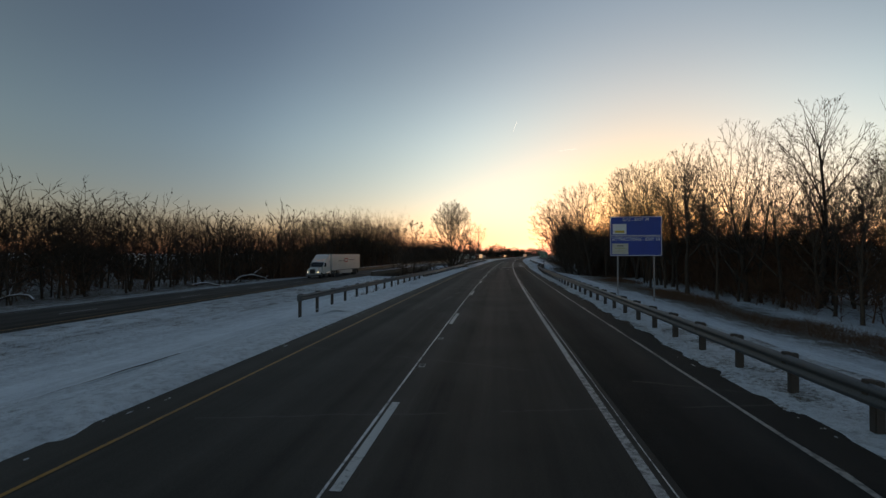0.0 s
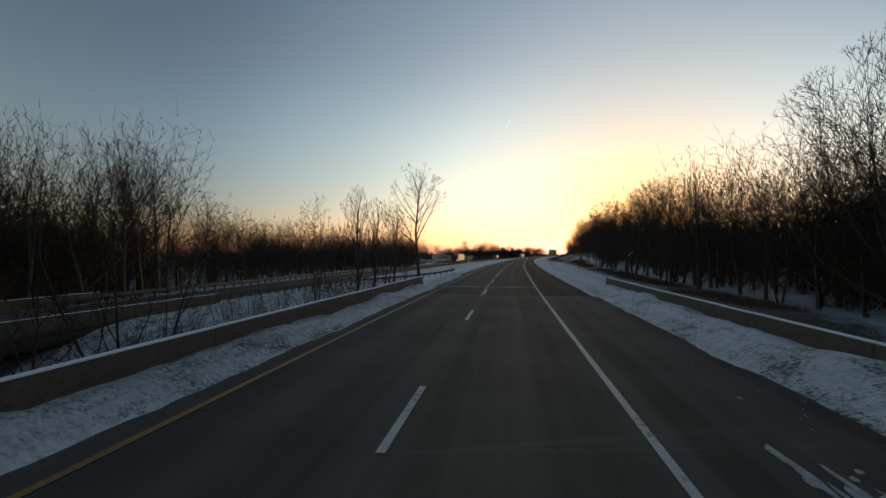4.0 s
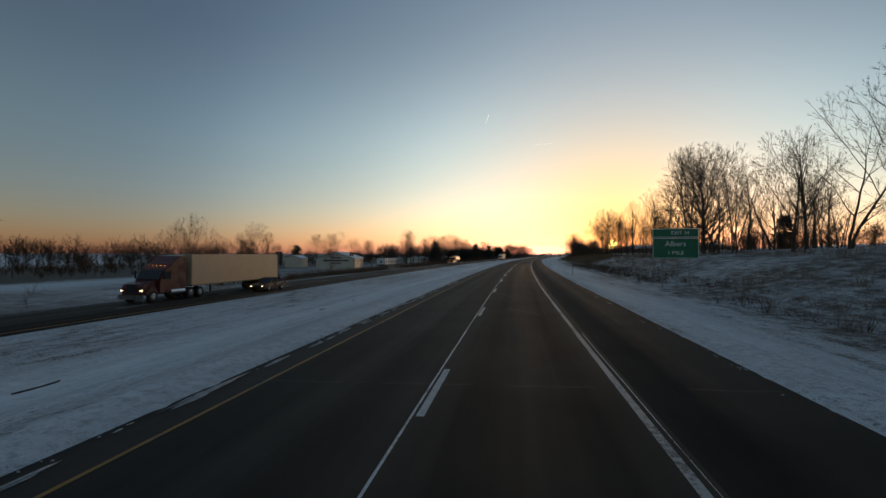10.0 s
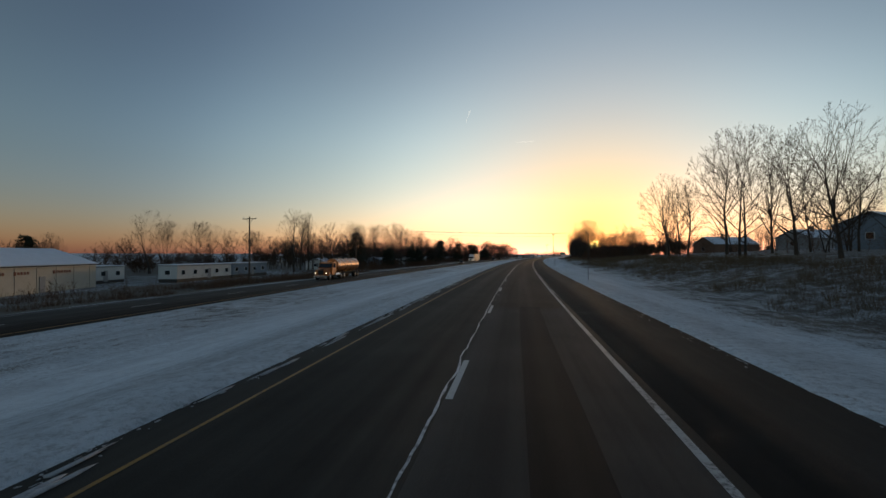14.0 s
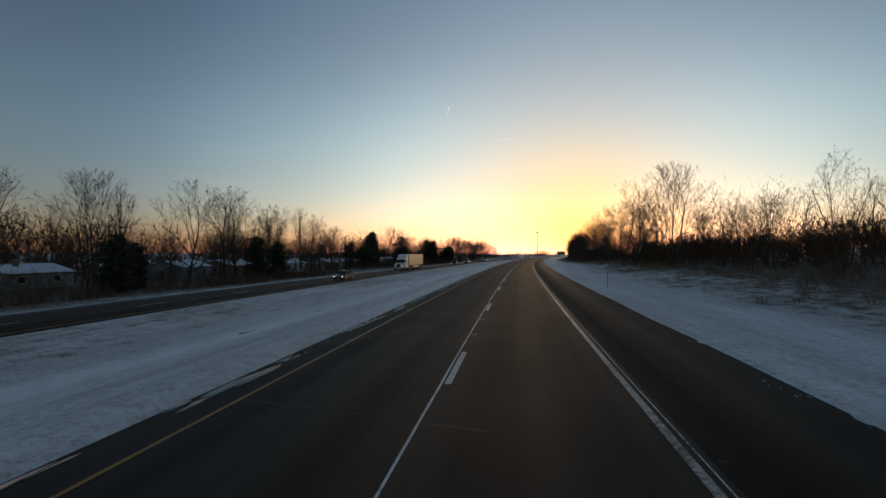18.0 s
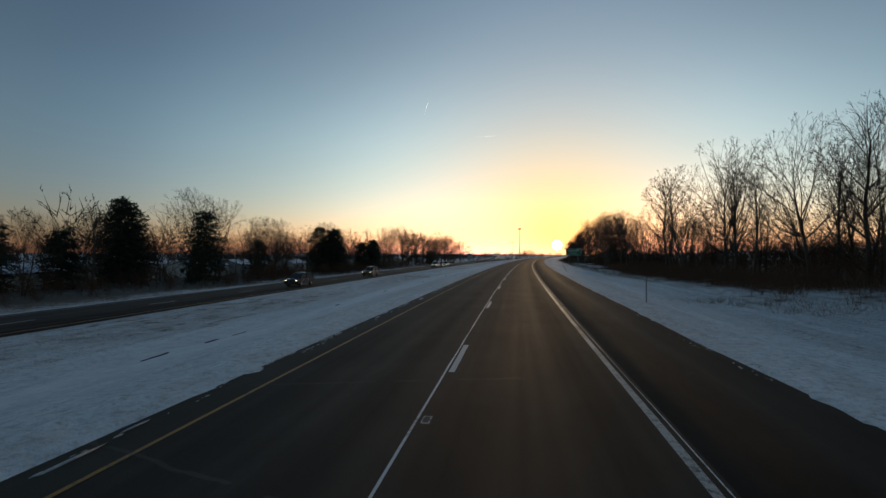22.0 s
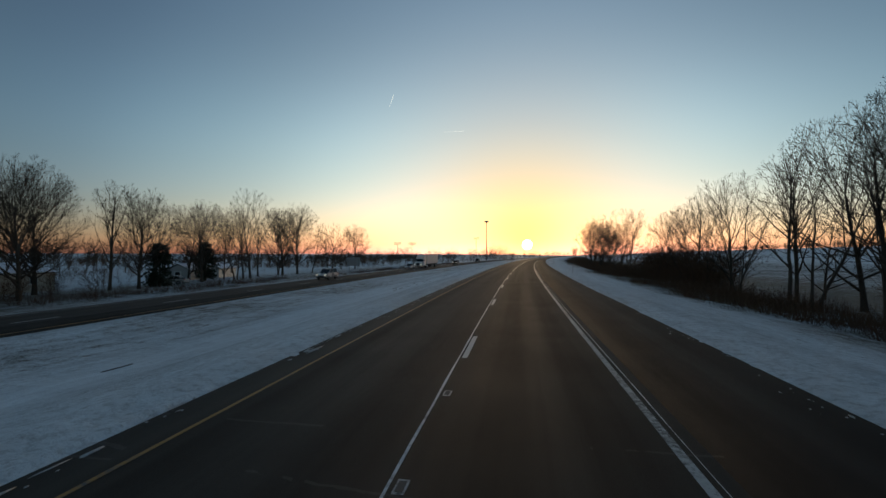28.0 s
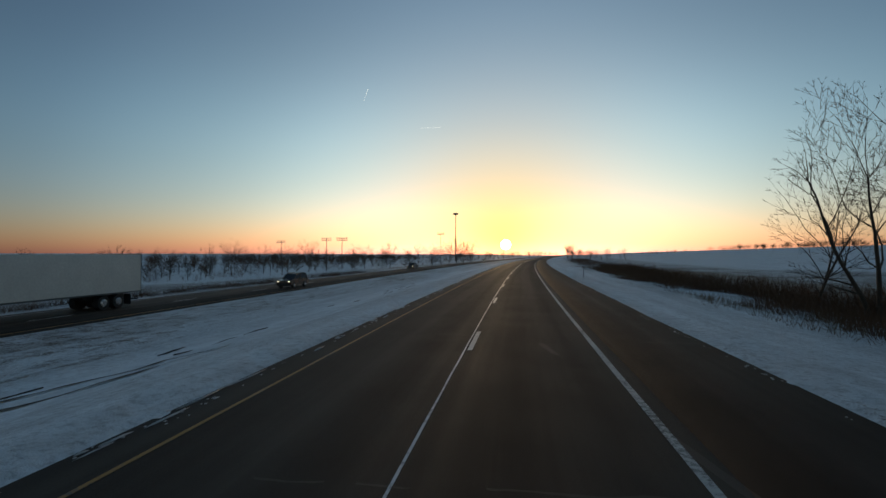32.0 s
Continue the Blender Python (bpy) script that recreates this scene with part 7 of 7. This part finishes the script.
def semi(s, lat, paint, side, label, skirt=True, sleeper=True, mark=False):
    t = thing("lorry", RM(s, lat, OZ + 0.004, 180), label, "lorry", "vehicles on the oncoming carriageway")
    tractor(t, paint, sleeper)
    y0, y1 = -5.6, -21.6
    part("trailer", boxed(0, (y0 + y1) / 2, 2.62, 2.58, y0 - y1, 2.9, 0.04), side, t)
    part("rail", boxed(0, (y0 + y1) / 2, 1.16, 2.6, y0 - y1 - 0.05, 0.12, 0.02), STEEL, t)
    part("rear_frame", boxed(0, y1 + 0.02, 2.62, 2.6, 0.1, 2.94, 0.02), STEEL, t)
    if skirt:
        for x in (-1.22, 1.22):
            part("side_skirt", boxed(x, -13.2, 0.8, 0.05, 7.4, 0.72, 0.02), side, t)
    for x in (-0.8, 0.8):
        part("landing_leg", boxed(x, -9.0, 0.75, 0.14, 0.14, 0.8), CHASSIS, t)
        part("tail_lamp", boxed(x * 1.3, y1 - 0.03, 1.15, 0.3, 0.06, 0.12), TAIL_RED, t)
        part("mud_flap", boxed(x * 1.2, -20.6, 0.6, 0.6, 0.02, 0.8), CHASSIS, t)
    part("bogie", boxed(0, -18.9, 0.9, 1.1, 3.6, 0.3, 0.02), CHASSIS, t)
    part("underride_bar", boxed(0, y1 + 0.2, 0.55, 2.3, 0.1, 0.12, 0.01), STEEL, t)
    for x in (-0.95, 0.95):
        for y in (-18.2, -19.5):
            wheel(t, x, y, 0.52, 0.56, CHROME)
    if mark:
        for x in (-1.3, 1.3):
            lg = part("logo", boxed(x, -13.0, 2.95, 0.02, 1.9, 0.75, 0.004), LOGO_RED, t, "dark red logo panel")
            part("stripe", boxed(x, -10.4, 2.85, 0.02, 3.2, 0.12), LOGO_DARK, t)
            part("stripe", boxed(x, -15.8, 3.0, 0.02, 3.4, 0.12), LOGO_DARK, t)
            part("unreadable_line", boxed(x * 1.012, -13.0, 2.95, 0.02, 1.3, 0.3), SIGN_WHITE, lg)
    return t


def tank_truck(s, lat, label):
    t = thing("tank_lorry", RM(s, lat, OZ + 0.004, 180), label, "lorry", "vehicles on the oncoming carriageway")
    tractor(t, PAINT_SUNRISE_ORANGE, False)
    bm = rodded((0, -4.2, 2.2), (0, -14.5, 2.2), 1.15, 1.15, 24)
    bmesh.ops.bevel(bm, geom=[e for e in bm.edges if e.calc_face_angle(0) > 1.0], offset=0.2, segments=3, affect="EDGES")
    tk = part("tank", bm, PAINT_SUNRISE_ORANGE, t)
    for y in (-5.2, -7.8, -10.4, -13.0):
        part("band", rodded((0, y - 0.06, 2.2), (0, y + 0.06, 2.2), 1.17, 1.17, 24), CHROME, tk)
    part("walkway", boxed(0, -9.3, 3.38, 0.6, 8.6, 0.06, 0.01), STEEL, t)
    for y in (-6.5, -9.3, -12):
        part("hatch", rodded((0, y, 3.3), (0, y, 3.55), 0.3, 0.3, 12), STEEL, tk)
    part("bogie", boxed(0, -10.5, 0.9, 1.1, 8.0, 0.3, 0.02), CHASSIS, t)
    for x in (-0.95, 0.95):
        for y in (-12.2, -13.5):
            wheel(t, x, y, 0.52, 0.56, CHROME)
        part("marker_light", boxed(x * 1.2, -8.0, 1.2, 0.06, 0.14, 0.08), LAMP_AMBER, t)


def car(s, lat, paint, label, kind="sedan", z=None, yaw=180, lights=True):
    """A car with its front at y = 0."""
    suv = kind == "suv"
    t = thing("car", RM(s, lat, (OZ if z is None else z) + 0.004, yaw), label, "car", "vehicles on the oncoming carriageway")
    if suv:
        low = [(0.0, 0.42), (0.02, 0.75), (-0.1, 0.95), (-1.2, 1.08), (-4.6, 1.1), (-4.75, 0.95), (-4.75, 0.42)]
        top = [(-1.15, 1.06), (-1.95, 1.66), (-2.2, 1.72), (-4.2, 1.72), (-4.68, 1.08)]
    else:
        low = [(0.0, 0.34), (0.03, 0.6), (-0.12, 0.74), (-1.4, 0.9), (-3.7, 0.94), (-4.6, 0.92), (-4.75, 0.6), (-4.72, 0.34)]
        top = [(-1.35, 0.88), (-2.1, 1.38), (-2.45, 1.45), (-3.3, 1.43), (-4.15, 0.94)]
    part("body", prism(low, -0.92, 0.92, 0.06), paint, t)
    cabin = part("cabin", prism(top, -0.74, 0.74, 0.05), GLASS_DARK, t, "dark glazed cabin")
    rz = top[2][1]
    part("roof", boxed(0, (top[2][0] + top[3][0]) / 2, rz + 0.0, 1.36, abs(top[3][0] - top[2][0]) + 0.1, 0.06, 0.02), paint, cabin)
    for x in (-0.75, 0.75):
        for (ya, za), (yb, zb) in ((top[0], top[1]), (top[4], top[3])):
            part("pillar", rodded((x, ya, za), (x * 0.98, yb, zb), 0.05, 0.045, 6), paint, cabin)
        part("pillar", rodded((x, -2.75, low[3][1]), (x * 0.98, -2.8, rz), 0.05, 0.045, 6), paint, cabin)
        part("headlight", boxed(x * 0.9, 0.0, low[2][1] - 0.12, 0.2, 0.12, 0.08, 0.02), LAMP_WARM if lights else GLASS_DARK, t)
        part("tail_lamp", boxed(x * 1.05, -4.72, 0.85, 0.3, 0.1, 0.2, 0.02), TAIL_RED, t)
        part("side_mirror", boxed(x * 1.34, -1.7, low[3][1] + 0.08, 0.2, 0.12, 0.14, 0.03), paint, t)
        part("door_handle", boxed(x * 1.235, -2.9, low[3][1] - 0.16, 0.02, 0.2, 0.04), CHROME, t)
    part("grille", boxed(0, 0.02, 0.58, 0.9, 0.06, 0.2, 0.02), CHASSIS, t)
    part("bumper", boxed(0, 0.02, 0.42, 1.7, 0.14, 0.18, 0.05), CHASSIS if suv else paint, t)
    for x in (-0.82, 0.82):
        for y in (-0.95, -3.75):
            wheel(t, x, y, 0.37 if suv else 0.33, 0.23, CHROME)
    if suv:
        for x in (-0.6, 0.6):
            part("roof_rail", rodded((x, -2.2, rz + 0.06), (x, -4.1, rz + 0.06), 0.025, 0.025, 6), CHASSIS, t)
    return t


semi(76, -31.6, PAINT_WHITE, TRAILER_WHITE, "white sleeper lorry with a white box trailer", mark=True)
semi(337, -31.6, PAINT_MAROON, TRAILER_TAN, "maroon sleeper lorry with a pale box trailer", skirt=False)
tank_truck(494, -31.6, "copper-orange tank lorry with sunrise light in its colour and its lamps lit")
semi(660, -31.6, PAINT_WHITE, TRAILER_TAN, "white sleeper lorry with a pale box trailer")
semi(980, -31.6, PAINT_WHITE, TRAILER_WHITE, "lorry with a long white box trailer", skirt=False)
car(614, -28.2, PAINT_BRONZE, "dark bronze saloon car with lamps lit")
car(807, -28.2, PAINT_WHITE, "white sport utility car with lamps lit", "suv")
car(823, -28.2, PAINT_WHITE, "white saloon car with lamps lit")
car(720, -28.2, PAINT_BLACK, "black sport utility car with lamps lit", "suv")
car(748, -28.2, PAINT_BRONZE, "dark sport utility car with lamps lit", "suv")
car(917, -31.6, PAINT_SILVER, "silver car with lamps lit", "suv")
car(969, -31.6, PAINT_SILVER, "silver saloon car with lamps lit")
car(1020, -28.2, PAINT_BRONZE, "dark sport utility car with lamps lit", "suv")
car(1092, -31.6, PAINT_BLACK, "dark car far off with lamps lit", "suv")
car(350, -28.2, PAINT_BRONZE, "dark car overtaking a lorry", "sedan")
car(1210, -28.2, PAINT_SILVER, "pale car far off with lamps lit")
for _s, _l, _p in ((772, -66, PAINT_SILVER), (784, -67, PAINT_SILVER), (920, -63, PAINT_SILVER)):
    _c = car(_s, _l, _p, "parked car under snow beside a house", "sedan", ground_z(_s, _l), 100, False)
    _c["group"] = "parked cars"
